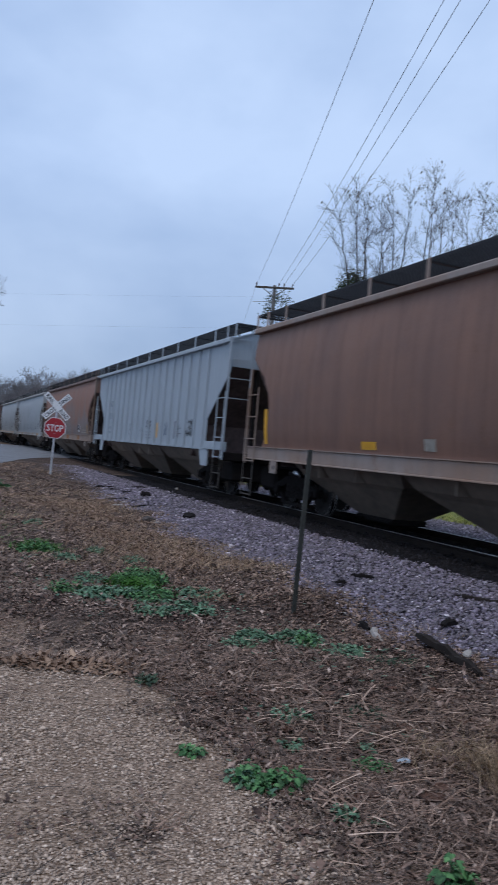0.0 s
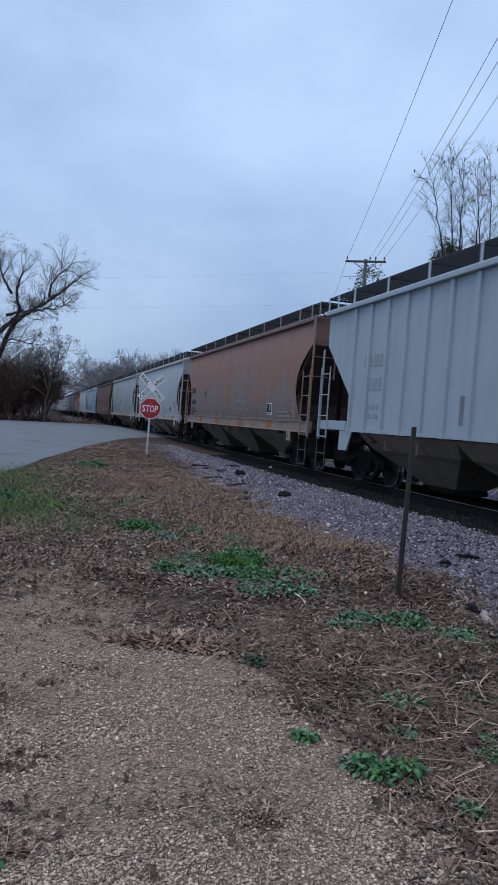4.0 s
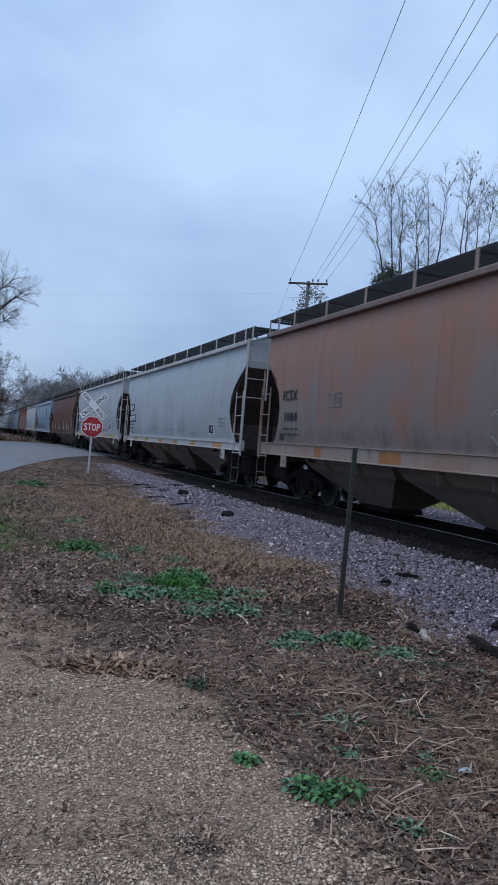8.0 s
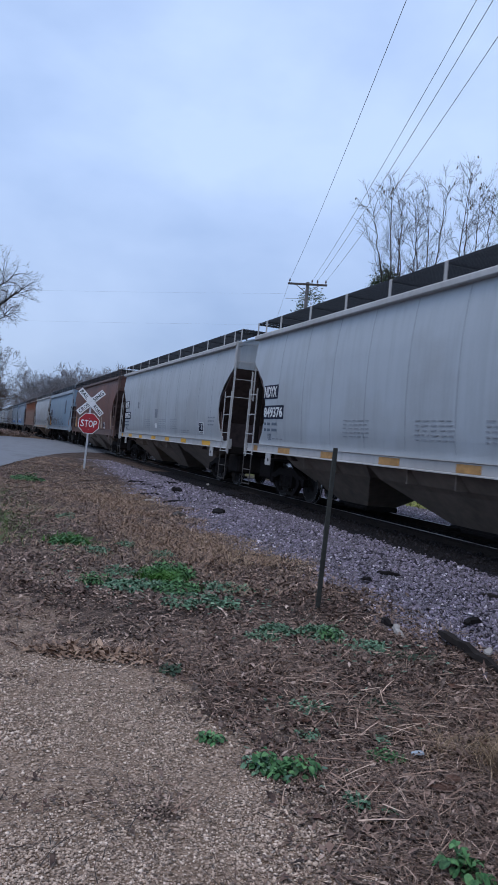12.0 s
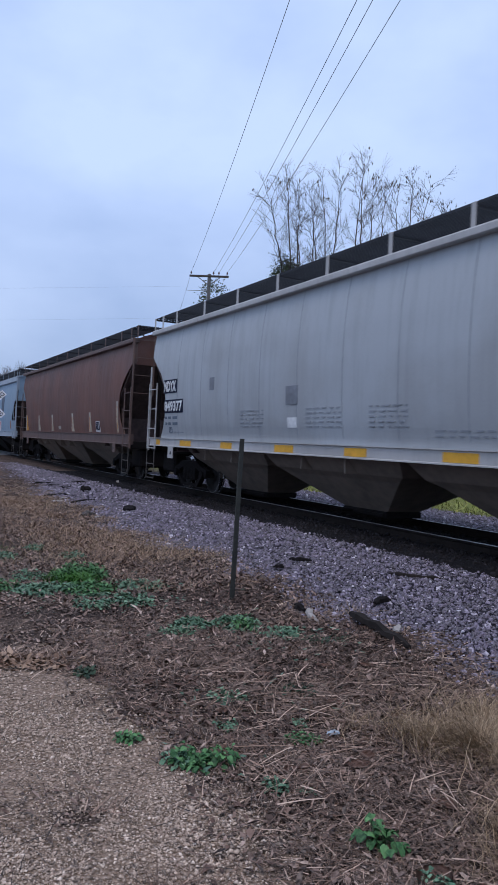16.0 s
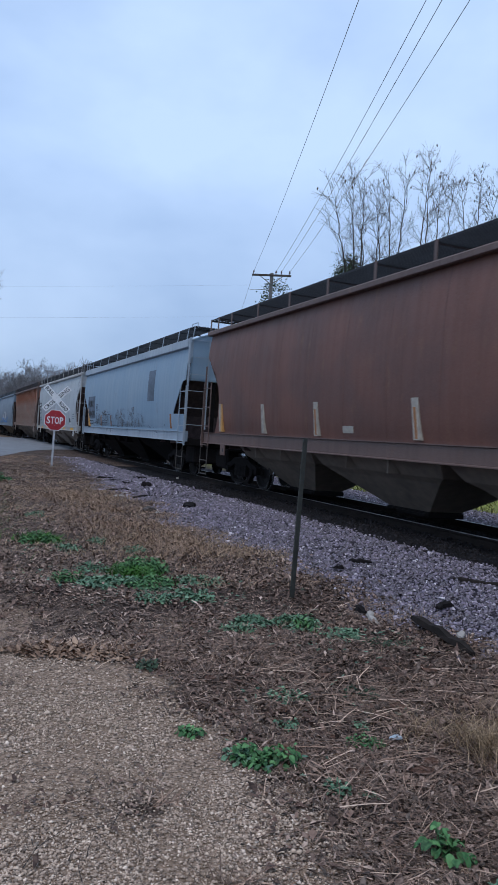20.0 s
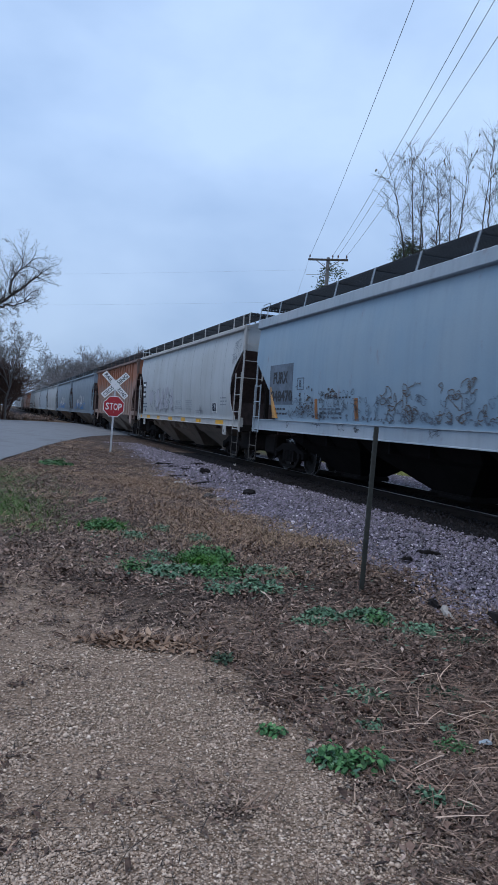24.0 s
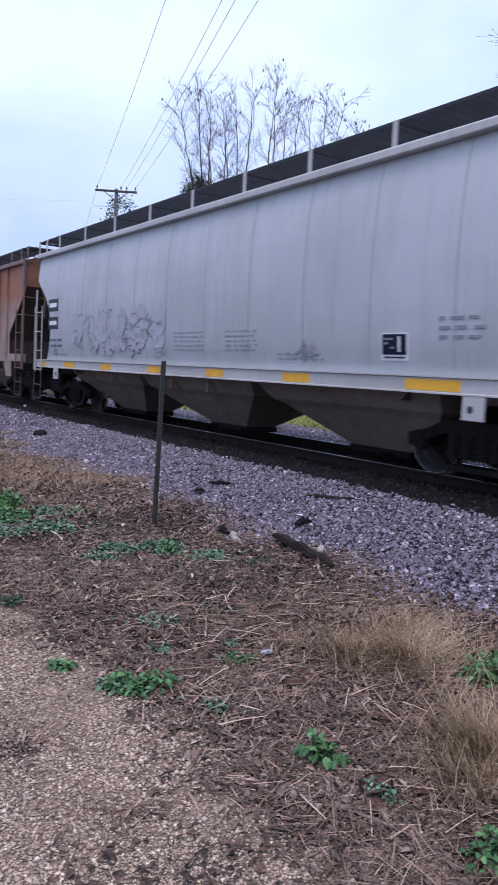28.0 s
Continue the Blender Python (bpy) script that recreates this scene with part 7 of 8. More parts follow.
def hopper_car(kind, body, trim, label, near=True, under=None, slant=False, ends=None, dark=None, chord=None, seam=None):
    """A covered hopper car with its parts; kind: round, ribbed or short."""
    under = under or M_HOPPER
    trim = trim or body
    ends = ends or body
    car = tagged(new("hopper_car"), label, "freight car", "cars of the train")

    def put(name, key, mat, text="", m=None, parent=None):
        return link(name, K[key], mat, parent or car, text, m)

    put("centre_sill", "centre_sill", M_GRIME)
    put("roof", "roof", dark or body)
    for i in range(10):
        put("hatch_cover", "hatch", dark or M_FADE, m=pose(-7.2 + 1.6 * i, 0, 0))
    for x in (-4.6, 0, 4.6):
        b = put("hopper_bay", "bay" if x == 0 else "bay_end", under, "brown dusty hopper bay", pose(x, 0, 0, 0, 0, 180 if x < 0 else 0))
        put("outlet_gate", "gate", M_GRIME, parent=b)
        if near:
            for gx in (-0.75, 0.75):
                put("gusset", "gusset", under, m=pose(gx, 0, 0), parent=b)
    for flip in (None, TURNED):
        put("side_sheet", "side_" + kind, body, m=flip)
        put("top_chord", "chord_deep" if kind == "short" else "chord", chord or trim, m=flip)
        if kind == "ribbed":
            put("side_sill", "sill_thin", body, m=flip)
        else:
            put("side_sill", "sill_low" if seam else "sill", trim, m=flip)
        put("running_board", "board", M_GRATE, "dark steel grating walkway", m=flip)
        put("board_edge", "board_edge", M_GRATE, m=flip)
        put("end_platform", "end_board", M_GRATE, m=flip)
        put("slope_sheet", "slope_" + kind, M_RECESS_SHADE, "sloping end sheet, dark brown with shade painted in", m=flip)
        put("bulkhead", "bulkhead", M_RECESS_SHADE, m=flip)
        put("end_sheet", "end_sheet_short" if kind == "short" else "end_sheet", ends, m=flip)
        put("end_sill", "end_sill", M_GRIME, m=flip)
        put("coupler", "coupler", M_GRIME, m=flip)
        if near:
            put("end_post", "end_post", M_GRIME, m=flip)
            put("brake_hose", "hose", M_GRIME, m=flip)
        for x in BRACKETS:
            put("bracket", "bracket_slant" if slant else "bracket", trim, m=(flip or Matrix()) @ pose(x, 0, 0))
        if kind == "ribbed":
            for i in range(19):
                x = -8.1 + 0.9 * i
                if abs(x) < 7.35:
                    put("side_post", "rib", body, m=(flip or Matrix()) @ pose(x, 0, 0))
                    if near:
                        put("post_foot", "rib_foot", body, m=(flip or Matrix()) @ pose(x, 0, 0))
        elif near and flip is None and kind == "round":
            for i in range(10):
                put("weld_seam", "seam", seam or body, m=pose(-7.0 + 1.55 * i, 0, 0))
    for sx in (1, -1):
        for sy in (1, -1):
            m = Matrix.Diagonal((sx, sy, 1, 1))
            if sx * sy < 0:
                put("corner_post", "corner_post", trim, m=m)
                put("end_ladder", "end_ladder_long" if kind == "short" else "end_ladder", trim, m=m)
            else:
                put("corner_post", "corner_post_short" if kind == "short" else "corner_post_low", trim, m=m)
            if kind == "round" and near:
                put("shade_liner", "liner", M_RECESS_SHADE, m=m)
            if kind == "short":
                put("grab_rail", "grab", trim, m=m)
            put("side_ladder", "side_ladder_short" if kind == "short" and sx * sy > 0 else "side_ladder", trim, m=m)
            put("stirrup_step", "stirrup", M_STIRRUP, m=m)
            if kind == "ribbed":
                put("end_bracket", "end_side_sill", body, m=m)
            elif kind == "round" and near:
                p = put("jacking_plate", "jack_plate", trim, m=m)
                put("jacking_hole", "jack_hole", M_BLACK, parent=p)
    for x in (-TRUCK_X, TRUCK_X):
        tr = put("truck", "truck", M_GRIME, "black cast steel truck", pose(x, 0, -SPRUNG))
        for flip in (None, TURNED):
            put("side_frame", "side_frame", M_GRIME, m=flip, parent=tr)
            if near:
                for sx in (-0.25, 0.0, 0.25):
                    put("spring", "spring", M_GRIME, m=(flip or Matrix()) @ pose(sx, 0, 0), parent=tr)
        for wx in (-0.88, 0.88):
            w = put("wheelset", "wheelset", M_WHEEL, "dark steel wheels on an axle", pose(wx, 0, 0.457), tr)
            if near:
                for turn in (0, 180):
                    link("bearing_cap", K["bearing"], M_GRIME, tr, "", pose(wx, 0, 0.457, 0, 0, turn))
                WHEELS.append((w, wx))
    return car


def wheel_material():
    """Grimy wheel whose tread is polished by the rail."""
    m = Mat("dark_wheel_with_bright_tread", 0.6)
    n = m.t.nodes.new("ShaderNodeSeparateXYZ")
    m.t.links.new(m.co, n.inputs[0])
    x, z = n.outputs["X"], n.outputs["Z"]
    far = m.math("SQRT", m.math("ADD", m.math("MULTIPLY", x, x), m.math("MULTIPLY", z, z)), 0.0)
    tread = m.math("MULTIPLY", m.step(far, 0.438, 0.446), m.step(far, 0.470, 0.462))
    m.colour(m.mix(tread, m.ramp(m.noise(12, 4), [(0.3, (0.009, 0.008, 0.008)), (0.7, (0.022, 0.019, 0.018))]), (0.55, 0.55, 0.56)))
    m.t.links.new(tread, m.b.inputs["Metallic"])
    m.roughness(tread, 0.8, 0.22)
    return m.m


M_WHEEL = wheel_material()
P_RUST = paint("faded_orange_brown_paint", (0.215, 0.105, 0.066), (0.165, 0.085, 0.06), 0.15, 1.0, 0.5)
P_WHITE = paint("chalky_white_paint", (0.36, 0.415, 0.465), (0.33, 0.38, 0.425), 0.0, 2.0, 0.25)
P_ORANGE = panelled("bleached_orange_and_grey_paint", (0.212, 0.166, 0.152), (0.278, 0.134, 0.088), 3.0)
P_GREY = paint("light_grey_paint", (0.395, 0.435, 0.465), (0.345, 0.37, 0.385), 0.0, 4.0, 0.3, 0.09)
P_GREY2 = paint("dusty_light_grey_paint", (0.39, 0.42, 0.44), (0.335, 0.352, 0.36), 0.0, 5.0, 0.35, 0.09)
P_GREY3 = paint("pale_grey_paint", (0.43, 0.46, 0.478), (0.38, 0.398, 0.405), 0.0, 6.0, 0.3, 0.09)
P_PALEBLUE = paint("bleached_blue_trim_paint", (0.34, 0.39, 0.44), (0.27, 0.33, 0.39), 0.1, 15.0, 0.4)
P_BROWN = paint("dull_red_brown_paint", (0.145, 0.052, 0.031), (0.098, 0.041, 0.029), 0.25, 7.0, 0.45)
P_BLUE = paint("chalky_light_blue_paint", (0.215, 0.315, 0.41), (0.255, 0.34, 0.415), 0.06, 8.0, 0.16)
P_BLUE2 = paint("pale_blue_grey_paint", (0.24, 0.30, 0.36), (0.20, 0.25, 0.30), 0.05, 9.0, 0.45)
P_RUSTED = paint("rusty_orange_ribbed_paint", (0.30, 0.215, 0.18), (0.29, 0.098, 0.042), 0.5, 10.0, 0.5, -0.17)
P_DARK = paint("dark_brown_paint", (0.07, 0.05, 0.045), (0.055, 0.045, 0.04), 0.2, 11.0)
P_TRIM_GREY = paint("worn_grey_trim_paint", (0.46, 0.455, 0.445), (0.38, 0.37, 0.355), 0.08, 12.0, 0.4)
P_TRIM_BROWN = paint("dusty_brown_trim_paint", (0.18, 0.115, 0.092), (0.14, 0.09, 0.075), 0.1, 13.0, 0.5)
P_TRIM_DARK = paint("dark_brown_trim_paint", (0.125, 0.072, 0.056), (0.095, 0.056, 0.046), 0.15, 16.0, 0.5)
P_TRIM_ORANGE = paint("dusty_orange_trim_paint", (0.28, 0.225, 0.195), (0.26, 0.165, 0.115), 0.2, 14.0, 0.5)

M_STIRRUP = plain("grimy_step_iron", (0.085, 0.078, 0.072), 0.8, 0.0, 20, 0.4, gloss=0.25)
M_SEAM = plain("dirty_weld_seam", (0.26, 0.285, 0.305), 0.7, 0.0, 6, 0.4, 0.05)
M_TAPE = plain("dirty_faded_tape", (0.42, 0.225, 0.07), 0.6, 0.0, 12, 0.35, 0.05)
M_SLATE = plain("slate_blue_marking", (0.105, 0.135, 0.175), 0.7, 0.0, 9, 0.35, 0.05)
M_PEEL = plain("dark_brown_peeled_paint", (0.055, 0.045, 0.042), 0.8, 0.0, 10, 0.4, 0.05)
M_RUSTY = plain("rust_orange_stain", (0.30, 0.13, 0.045), 0.8, 0.0, 10, 0.3, 0.05)

# car: (s of its middle at the start, the thing)
TRAIN = []


def couple(s, car):
    car.matrix_basis = pose(*at(CENTRE, s, RAIL + SPRUNG), 0, 0, 90 + 19.5)
    TRAIN.append((s, car))
    return car


def sign_box(car, x, z):
    decal(car, x - 0.54, x - 0.02, z, z + 0.38, M_WHITE, "white-framed notice", name="notice")
    decal(car, x - 0.51, x - 0.05, z + 0.08, z + 0.36, M_NAVY, "", name="notice_field", lift=0.014)
    decal(car, x - 0.40, x - 0.36, z + 0.12, z + 0.33, M_WHITE, "", name="notice_bar", lift=0.017)
    for dx, dz in ((0.10, 0.28), (0.19, 0.28), (0.10, 0.22), (0.22, 0.16)):
        decal(car, x - dx - 0.06, x - dx, z + dz, z + dz + 0.03, M_PRINT, "", name="small_print", lift=0.017)
    decal(car, x - 0.48, x - 0.08, z + 0.03, z + 0.055, M_BLACK, "", name="small_print", lift=0.014)


def grey_fittings(car, marks, seed, tape):
    """Panels, tape and prints that the light grey cars share."""
    if marks:
        a, b = marks
        decal(car, 6.98, 7.96, 2.53, 2.90, M_NAVY, "dark blue panel", name="mark_panel")
        words(car, a, 7.92, 0.88, 2.57, 0.29, M_WHITE, "white reporting letters")
        decal(car, 6.54, 7.90, 1.99, 2.35, M_NAVY, "dark blue panel", name="mark_panel")
        words(car, b, 7.86, 1.28, 2.03, 0.28, M_WHITE, "white car number")
    for z in (1.86, 1.70):
        for x, n in ((7.84, 2), (7.62, 3), (7.30, 5)):
            for j in range(n):
                decal(car, x - 0.05 - 0.07 * j, x - 0.07 * j, z - 0.035, z + 0.035, M_SLATE, "", name="small_print")
    for a_, b_, z0, z1 in ((7.38, 7.60, 1.44, 1.46), (7.38, 7.60, 1.58, 1.60), (7.38, 7.40, 1.46, 1.58), (7.58, 7.60, 1.46, 1.58), (7.48, 7.50, 1.46, 1.58)):
        decal(car, a_, b_, z0, z1, M_SLATE, "", name="data_frame")
    bars(car, 7.30, 6.60, 1.46, 1, M_FADE, seed + 2, h=0.022)
    sign_box(car, -5.67, 1.49)
    bars(car, -6.75, -7.50, 2.02, 3, M_FADE, seed + 1, h=0.045, gap=0.12)
    for x, w in ((3.2, 1.1), (0.4, 1.2), (-1.6, 1.0)):
        bars(car, x, x - w, 1.95, 5, M_PRINT, seed + int(x * 3) + 9, h=0.025, gap=0.085)
    bars(car, -3.2, -4.4, 1.55, 2, M_PRINT, seed + 4, h=0.025, gap=0.08)
    if tape:
        for x, w in ((8.55, 0.3), (6.75, 0.75), (4.2, 0.6), (1.6, 0.75), (-0.9, 0.65), (-3.4, 0.72), (-6.2, 0.95)):
            bm = bmesh.new()
            box(bm, x - w, x, 1.545, 1.551, SILL_LO + 0.06, SILL_LO + 0.205)
            part("reflective_tape", bm, tape, car, "yellow reflective tape")


# A: brown, leaving as the clip begins
car_a = couple(9.2, hopper_car("round", P_RUST, P_TRIM_ORANGE, "faded orange-brown covered hopper car with a round-ended side", dark=P_RUST))
decal(car_a, 7.9, 8.05, 1.45, 2.3, M_YELLOW, "yellow stripe", name="stripe")
decal(car_a, 3.0, 3.5, 1.45, 1.6, M_YELLOW, "yellow patch", name="patch")
decal(car_a, 1.2, 1.5, 1.48, 1.68, M_PALE, "pale patch", name="patch")
# B: white, ribbed
car_b = couple(29.12, hopper_car("ribbed", P_WHITE, P_WHITE, "chalky white ribbed covered hopper car with small graffiti"))
for x, z1, mat, text in ((-2.0, 2.0, M_YELLOW, "yellow stripe"), (-4.17, 2.05, M_FADE, "faint grey stripe"), (-7.08, 2.5, M_YELLOW, "yellow stripe"), (2.12, 2.0, M_FADE, "faint grey stripe")):
    decal(car_b, x - 0.07, x + 0.07, 1.45, z1, mat, text, "ribbed", "stripe")
scribble(car_b, -5.2, -6.2, 1.55, 2.12, 9, M_BLACK, "small black graffiti", 31, 0.014, "ribbed", 0.08)
scribble(car_b, -4.3, -5.1, 1.5, 1.95, 6, M_FADE, "small grey graffiti", 32, 0.014, "ribbed", 0.08)
scribble(car_b, -0.45, -1.15, 1.75, 2.2, 9, M_BLACK, "small black graffiti", 33, 0.014, "ribbed", 0.08)
scribble(car_b, 0.35, -0.2, 1.5, 1.85, 4, M_BLACK, "small black graffiti", 35, 0.009, "ribbed", 0.07)
scribble(car_b, -2.7, -3.3, 1.5, 2.05, 6, M_SLATE, "small slate graffiti", 36, 0.009, "ribbed", 0.07)
bars(car_b, -0.5, -1.1, 1.62, 3, M_FADE, 37, "ribbed", 0.05, 0.11)
bars(car_b, 6.6, 5.6, 2.75, 1, M_GHOST, 34, "ribbed", 0.28)
bars(car_b, 6.5, 5.6, 2.2, 1, M_GHOST, 38, "ribbed", 0.28)
bars(car_b, 6.4, 5.6, 1.75, 2, M_GHOST, 39, "ribbed", 0.10, 0.22)
# C: bleached orange
car_c = couple(48.2, hopper_car("round", P_ORANGE, P_TRIM_ORANGE, "covered hopper car with bleached orange and grey paint", dark=P_RUST, chord=P_TRIM_BROWN))
words(car_c, "FCTX", 7.60, 0.92, 2.46, 0.26, M_BLACK, "black reporting letters")
words(car_c, "1084", 7.52, 0.86, 1.93, 0.24, M_BLACK, "black car number")
bars(car_c, 7.5, 6.6, 1.72, 2, M_BLACK, 41, h=0.05, gap=0.14)
for x, w in ((2.6, 0.8), (-1.2, 0.9), (-4.9, 0.7), (5.6, 0.35)):
    bm = bmesh.new()
    box(bm, x - w, x, 1.545, 1.550, SILL_LO + 0.04, SILL_HI - 0.05)
    part("patch", bm, M_RUSTY, car_c, "orange patch on the sill")
decal(car_c, 7.55, 7.80, 1.45, 1.62, M_BLACK, "black smudge", name="patch")
for x, mat in ((4.66, M_FADE), (4.30, M_SLATE)):
    for a, b, z0, z1 in ((0, 0.30, 2.24, 2.265), (0, 0.30, 2.535, 2.56), (0, 0.025, 2.265, 2.535), (0.275, 0.30, 2.265, 2.535), (0.09, 0.20, 2.34, 2.46)):
        decal(car_c, x + a, x + b, z0, z1, mat, "", name="data_frame")
sign_box(car_c, -4.95, 1.54)
decal(car_c, -7.76, -7.58, 1.45, 1.92, M_TAPE, "orange patch", name="patch")
scribble(car_c, -0.6, -3.4, 1.5, 2.1, 9, M_PALE, "faint pale graffiti", 42, 0.012)
bars(car_c, -6.0, -7.3, 1.6, 2, M_PALE, 43, h=0.06, gap=0.12)
# D and E: light grey with numbered panels
car_d = couple(67.97, hopper_car("round", P_GREY, P_TRIM_GREY, "light grey covered hopper car with dark blue number panels", seam=M_SEAM))
grey_fittings(car_d, ("NDYX", "849376"), 51, M_TAPE)
car_e = couple(87.8, hopper_car("round", P_GREY2, P_TRIM_GREY, "dusty light grey covered hopper car with dark blue number panels", seam=M_SEAM))
grey_fittings(car_e, ("NDYX", "849377"), 52, M_YELLOW)
decal(car_e, 0.7, 1.15, 2.05, 2.42, M_FADE, "grey patch", name="patch")
decal(car_e, 0.75, 1.1, 1.6, 1.8, M_WHITE, "white patch", name="patch")
decal(car_e, 4.6, 4.85, 2.5, 2.8, M_FADE, "", name="data_panel")
# F: brown with pale strips
car_f = couple(107.75, hopper_car("round", P_BROWN, P_TRIM_DARK, "dull red-brown covered hopper car with pale upright strips", dark=P_BROWN))
for x in (5.0, 2.2, -1.4, -4.0):
    bm = bmesh.new()
    prism(bm, [(x - 0.50, 1.42), (x - 0.34, 1.42), (x - 0.19, 2.14), (x - 0.38, 2.14)] if x < 3 else [(x - 0.5, 1.42), (x - 0.36, 1.42), (x - 0.19, 2.14), (x - 0.35, 2.14)], side_y(1.42), side_y(2.1) + 0.012)
    part("stripe", bm, M_PALE, car_f, "pale worn strip")
    if x < 3:
        bm = bmesh.new()
        prism(bm, [(x - 0.46, 1.44), (x - 0.39, 1.44), (x - 0.26, 1.98), (x - 0.33, 1.98)], side_y(1.6), side_y(2.1) + 0.016)
        part("stripe", bm, M_RUSTY, car_f, "thin rusty line")
for outline, mat, text in (((7.54, 7.62, 7.80, 7.66), M_PALE, "pale worn strip"), ((7.42, 7.53, 7.65, 7.54), M_TAPE, "dull orange strip")):
    bm = bmesh.new()
    prism(bm, [(outline[0], 1.42), (outline[1], 1.42), (outline[2], 2.2), (outline[3], 2.2)], side_y(1.42), side_y(2.2) + 0.012)
    part("stripe", bm, mat, car_f, text)
decal(car_f, -7.75, -7.58, 1.42, 2.45, M_PALE, "pale worn strip", name="stripe")
decal(car_f, -7.70, -7.64, 1.42, 2.3, M_TAPE, "dull orange strip", name="stripe", lift=0.014)
sign_box(car_f, -5.05, 1.42)
decal(car_f, 0.35, 0.75, 1.50, 1.64, M_PALE, "pale notice", name="notice")
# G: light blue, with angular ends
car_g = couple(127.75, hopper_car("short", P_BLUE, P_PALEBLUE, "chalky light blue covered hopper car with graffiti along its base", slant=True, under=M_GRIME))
decal(car_g, 5.90, 7.66, 1.80, 2.93, M_SLATE, "faded grey number panel", name="mark_panel")
words(car_g, "FURX", 7.36, 1.14, 2.38, 0.34, M_BLACK, "worn dark reporting letters")
words(car_g, "848470", 7.52, 1.64, 1.88, 0.32, M_BLACK, "worn dark car number")
decal(car_g, -5.2, -4.3, 2.45, 3.60, M_SLATE, "dull slate-blue patch", name="patch")
for x in (2.1, 4.3, -7.4):
    decal(car_g, x - 0.07, x + 0.09, 1.45, 1.95, M_RUSTY, "rusty orange stripe", name="stripe")
scribble(car_g, 6.2, -3.8, 1.45, 2.0, 90, M_SLATE, "faded slate graffiti", 61, 0.008, step=0.045)
scribble(car_g, 5.5, 1.8, 1.5, 2.15, 30, M_BLACK, "thin dark graffiti", 62, 0.006, step=0.05)
scribble(car_g, 1.0, -3.2, 1.45, 2.25, 34, plain("brown_spray_paint", (0.10, 0.075, 0.06)), "brown sprayed graffiti", 64, 0.010, step=0.06)
for x in (6.4, 4.6, 3.1, 2.2, -0.6, -2.9, -5.4):
    scribble(car_g, x, x - 0.7, 1.17, 1.36, 2, M_BLACK, "dark scrawl on the sill", 640 + int(x * 10), 0.006, "sill", 0.05)
bars(car_g, 3.5, 2.4, 1.95, 1, M_BLACK, 63, h=0.04)
bars(car_g, 4.1, 2.9, 1.68, 3, M_SLATE, 65, h=0.04, gap=0.10)
bars(car_g, 7.2, 6.4, 1.66, 2, M_BLACK, 66, h=0.05, gap=0.13)
for a, b, z0, z1 in ((5.12, 5.55, 2.19, 2.21), (5.12, 5.55, 2.49, 2.51), (5.12, 5.14, 2.21, 2.49), (5.53, 5.55, 2.21, 2.49)):
    decal(car_g, a, b, z0, z1, M_SLATE, "", name="data_frame")
words(car_g, "E", 5.42, 0.14, 2.26, 0.18, M_SLATE, "small dark letter in a frame")
flakes(car_g, 5.85, 4.4, 1.45, 2.35, 45, M_PEEL, "dark brown peeling paint", 67)
flakes(car_g, 3.9, 3.0, 1.9, 2.25, 24, M_PEEL, "dark brown peeling paint", 68)
flakes(car_g, 7.4, -7.2, 1.42, 1.62, 70, M_SLATE, "scuffed dark paint along the base", 69)
bm = bmesh.new()
prism(bm, [(7.06, 1.42), (7.27, 1.42), (7.61, 2.30), (7.53, 2.34)], side_y(1.42), side_y(2.2) + 0.012)
part("stripe", bm, M_TAPE, car_g, "dull orange strip at the edge of the side")
# H: pale grey with graffiti
car_h = couple(147.2, hopper_car("round", P_GREY3, P_TRIM_GREY, "pale grey covered hopper car with large outlined graffiti", seam=M_SEAM))
grey_fittings(car_h, None, 71, M_YELLOW)
for z in (2.85, 2.35):
    decal(car_h, 7.2, 7.95, z - 0.18, z + 0.16, M_BLACK, "black number panel", name="mark_panel")
    decal(car_h, 7.3, 7.85, z - 0.07, z + 0.05, M_WHITE, "", name="small_print", lift=0.014)
for x, w in ((6.2, 1.2), (5.0, 1.2), (3.8, 1.1), (2.7, 1.0), (1.7, 0.9)):
    scribble(car_h, x, x - w, 1.5, 2.55, 5, M_HAZE, "lilac-grey filled graffiti", 720 + int(x * 10), 0.10, step=0.12)
    scribble(car_h, x + 0.05, x - w - 0.1, 1.48, 2.6, 4, M_FADE, "grey graffiti outlines", 760 + int(x * 10), 0.011, step=0.09)
scribble(car_h, 6.3, 1.0, 1.5, 2.5, 9, M_SLATE, "dark graffiti outlines", 73, 0.008, step=0.08)
scribble(car_h, -7.75, -8.45, 3.15, 3.85, 5, M_FADE, "thin grey tag", 74, 0.007, step=0.06)
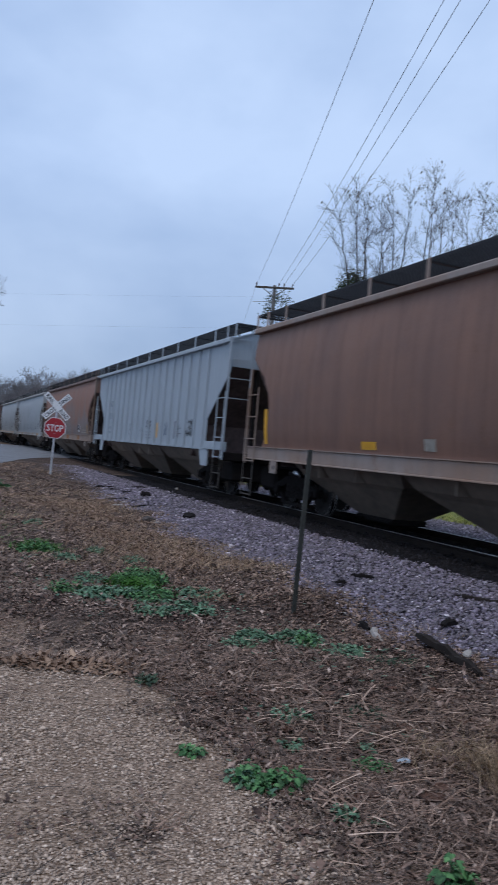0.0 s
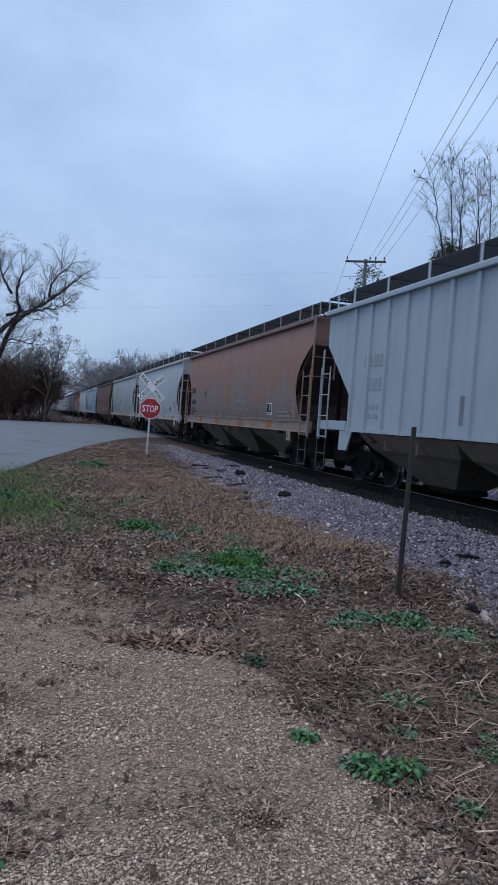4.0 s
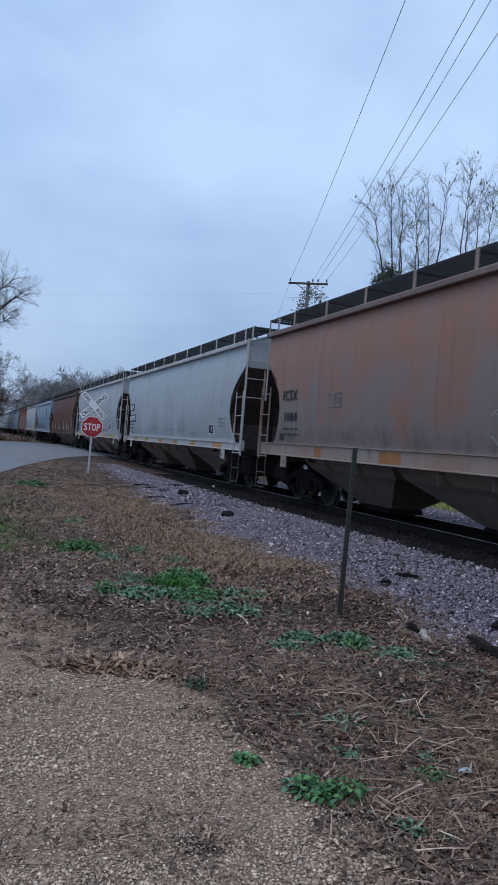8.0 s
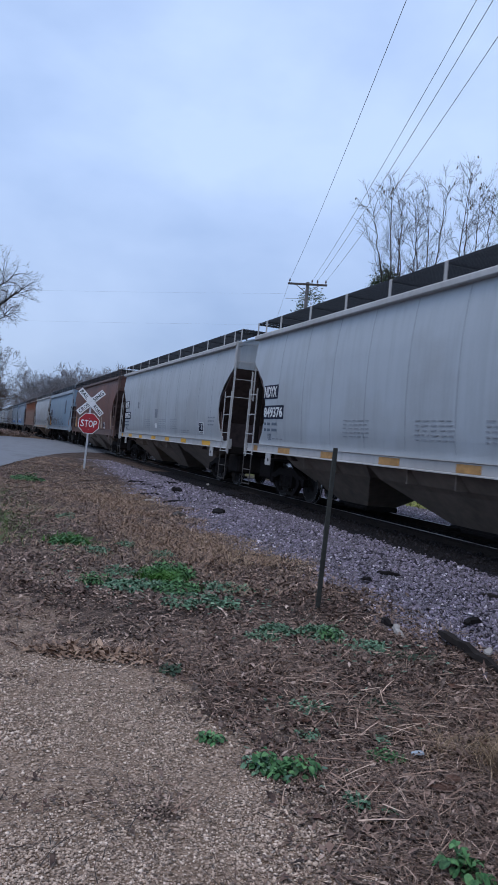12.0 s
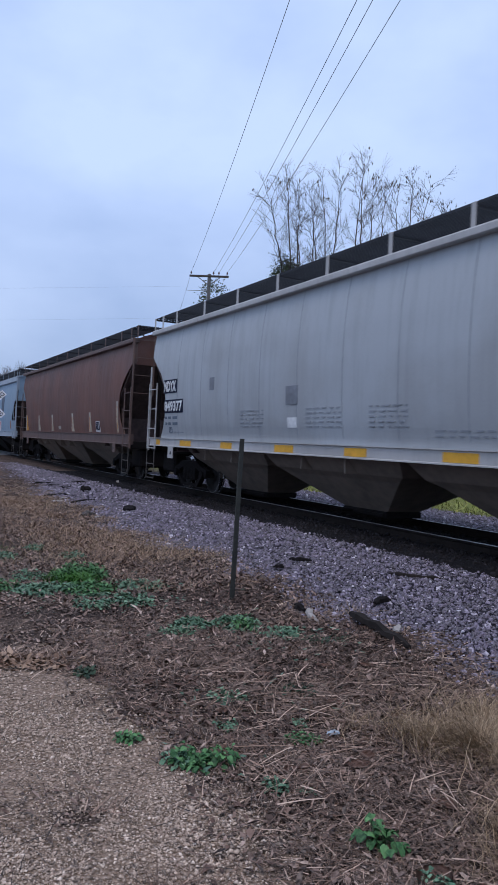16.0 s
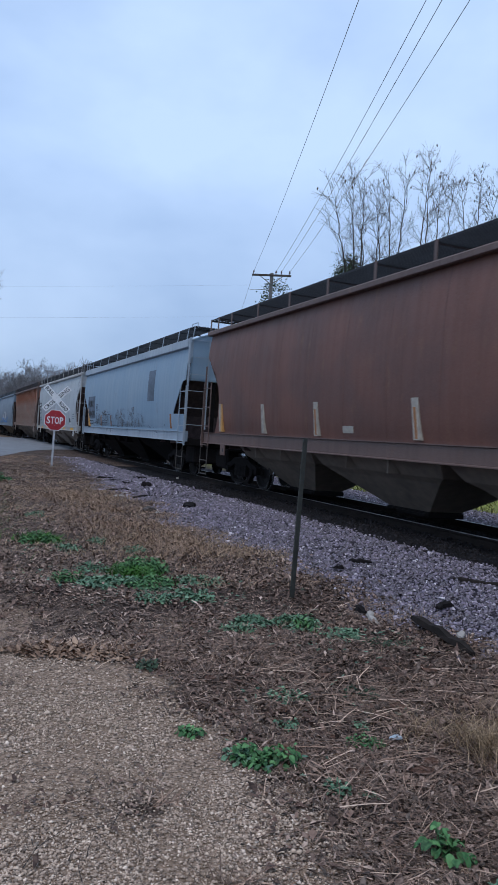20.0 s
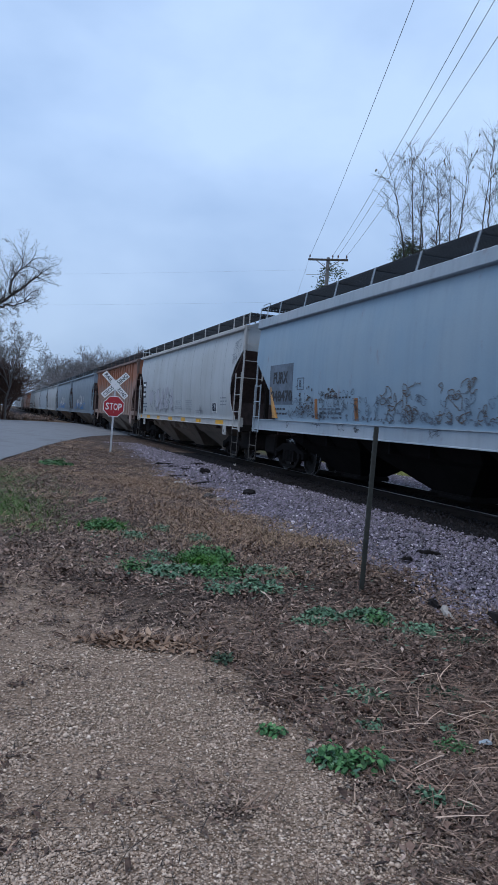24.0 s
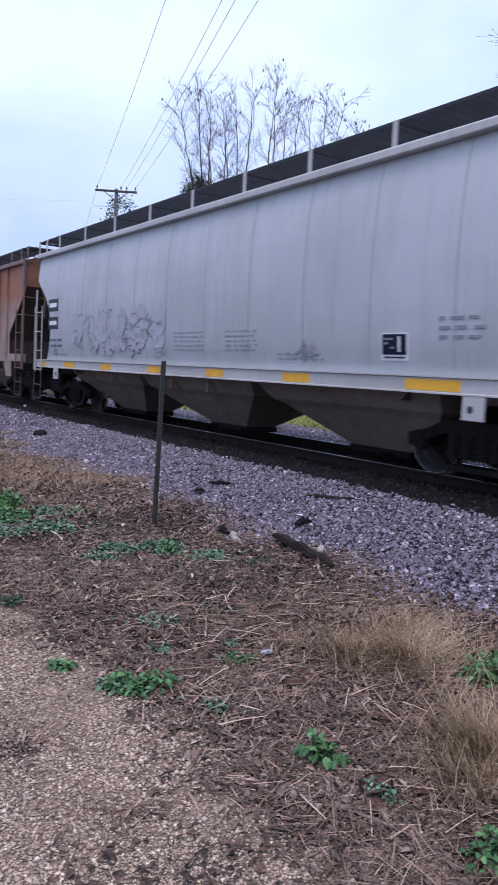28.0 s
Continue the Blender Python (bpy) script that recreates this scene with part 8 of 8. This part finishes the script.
scribble(car_h, -7.95, -8.75, 3.3, 4.0, 7, M_SLATE, "thin dark tag", 77, 0.007, step=0.07)
scribble(car_h, -3.4, -4.4, 1.45, 1.80, 5, M_FADE, "thin grey tag", 75, 0.008, step=0.08)
# I: rusty ribbed
couple(166.7, hopper_car("ribbed", P_RUSTED, P_TRIM_BROWN, "rust-streaked orange ribbed covered hopper car", dark=P_RUST))
# the cars behind
TAIL = [("round", P_BLUE2, 1), ("round", P_BLUE2, 1), ("round", P_GREY2, 0), ("round", P_WHITE, 0), ("round", P_GREY3, 0), ("round", P_WHITE, 0), ("ribbed", P_RUSTED, 2), ("round", P_RUST, 2), ("round", P_DARK, 2), ("round", P_GREY3, 0), ("round", P_WHITE, 0), ("round", P_GREY2, 0), ("round", P_WHITE, 0)]
TAIL_LABEL = ("light grey covered hopper car far back in the train", "pale blue-grey covered hopper car in the train", "rusty brown covered hopper car far back in the train")
made = {}
for i, (kind, mat, lab) in enumerate(TAIL):
    key = (kind, mat.name)
    s = 186.4 + 19.65 * i
    if key in made:
        car = copy_thing(made[key], Matrix())
    else:
        car = made[key] = hopper_car(kind, mat, None, TAIL_LABEL[lab], near=False)
    couple(s, car)
    if i == 0:
        scribble(car, 6, -4, 1.45, 1.9, 14, plain("blue_spray_paint", (0.10, 0.25, 0.55)), "blue graffiti along the base", 81, 0.07)
        scribble(car, 3, -3, 1.6, 2.6, 10, M_WHITE, "white graffiti", 82, 0.07)


def travelled(t):
    """Metres the train has gone by t seconds."""
    return 4.5445 * t + 0.018127 * t * t - 0.0003687 * t ** 3


def motions():
    for s, car in TRAIN:
        walk(car, [(t, pose(*at(CENTRE, s - travelled(t), RAIL + SPRUNG), 0, 0, 90 + 19.5)) for t in range(0, 29, 2)])
    for w, wx in WHEELS:
        rows = []
        for i in range(187):
            t = min(28.0, i * 0.15 + (0.1 if i == 186 else 0))
            rows.append((t, pose(wx, 0, 0.457, 0, -math.degrees(travelled(t) / 0.457), 0)))
        walk(w, rows)


motions()
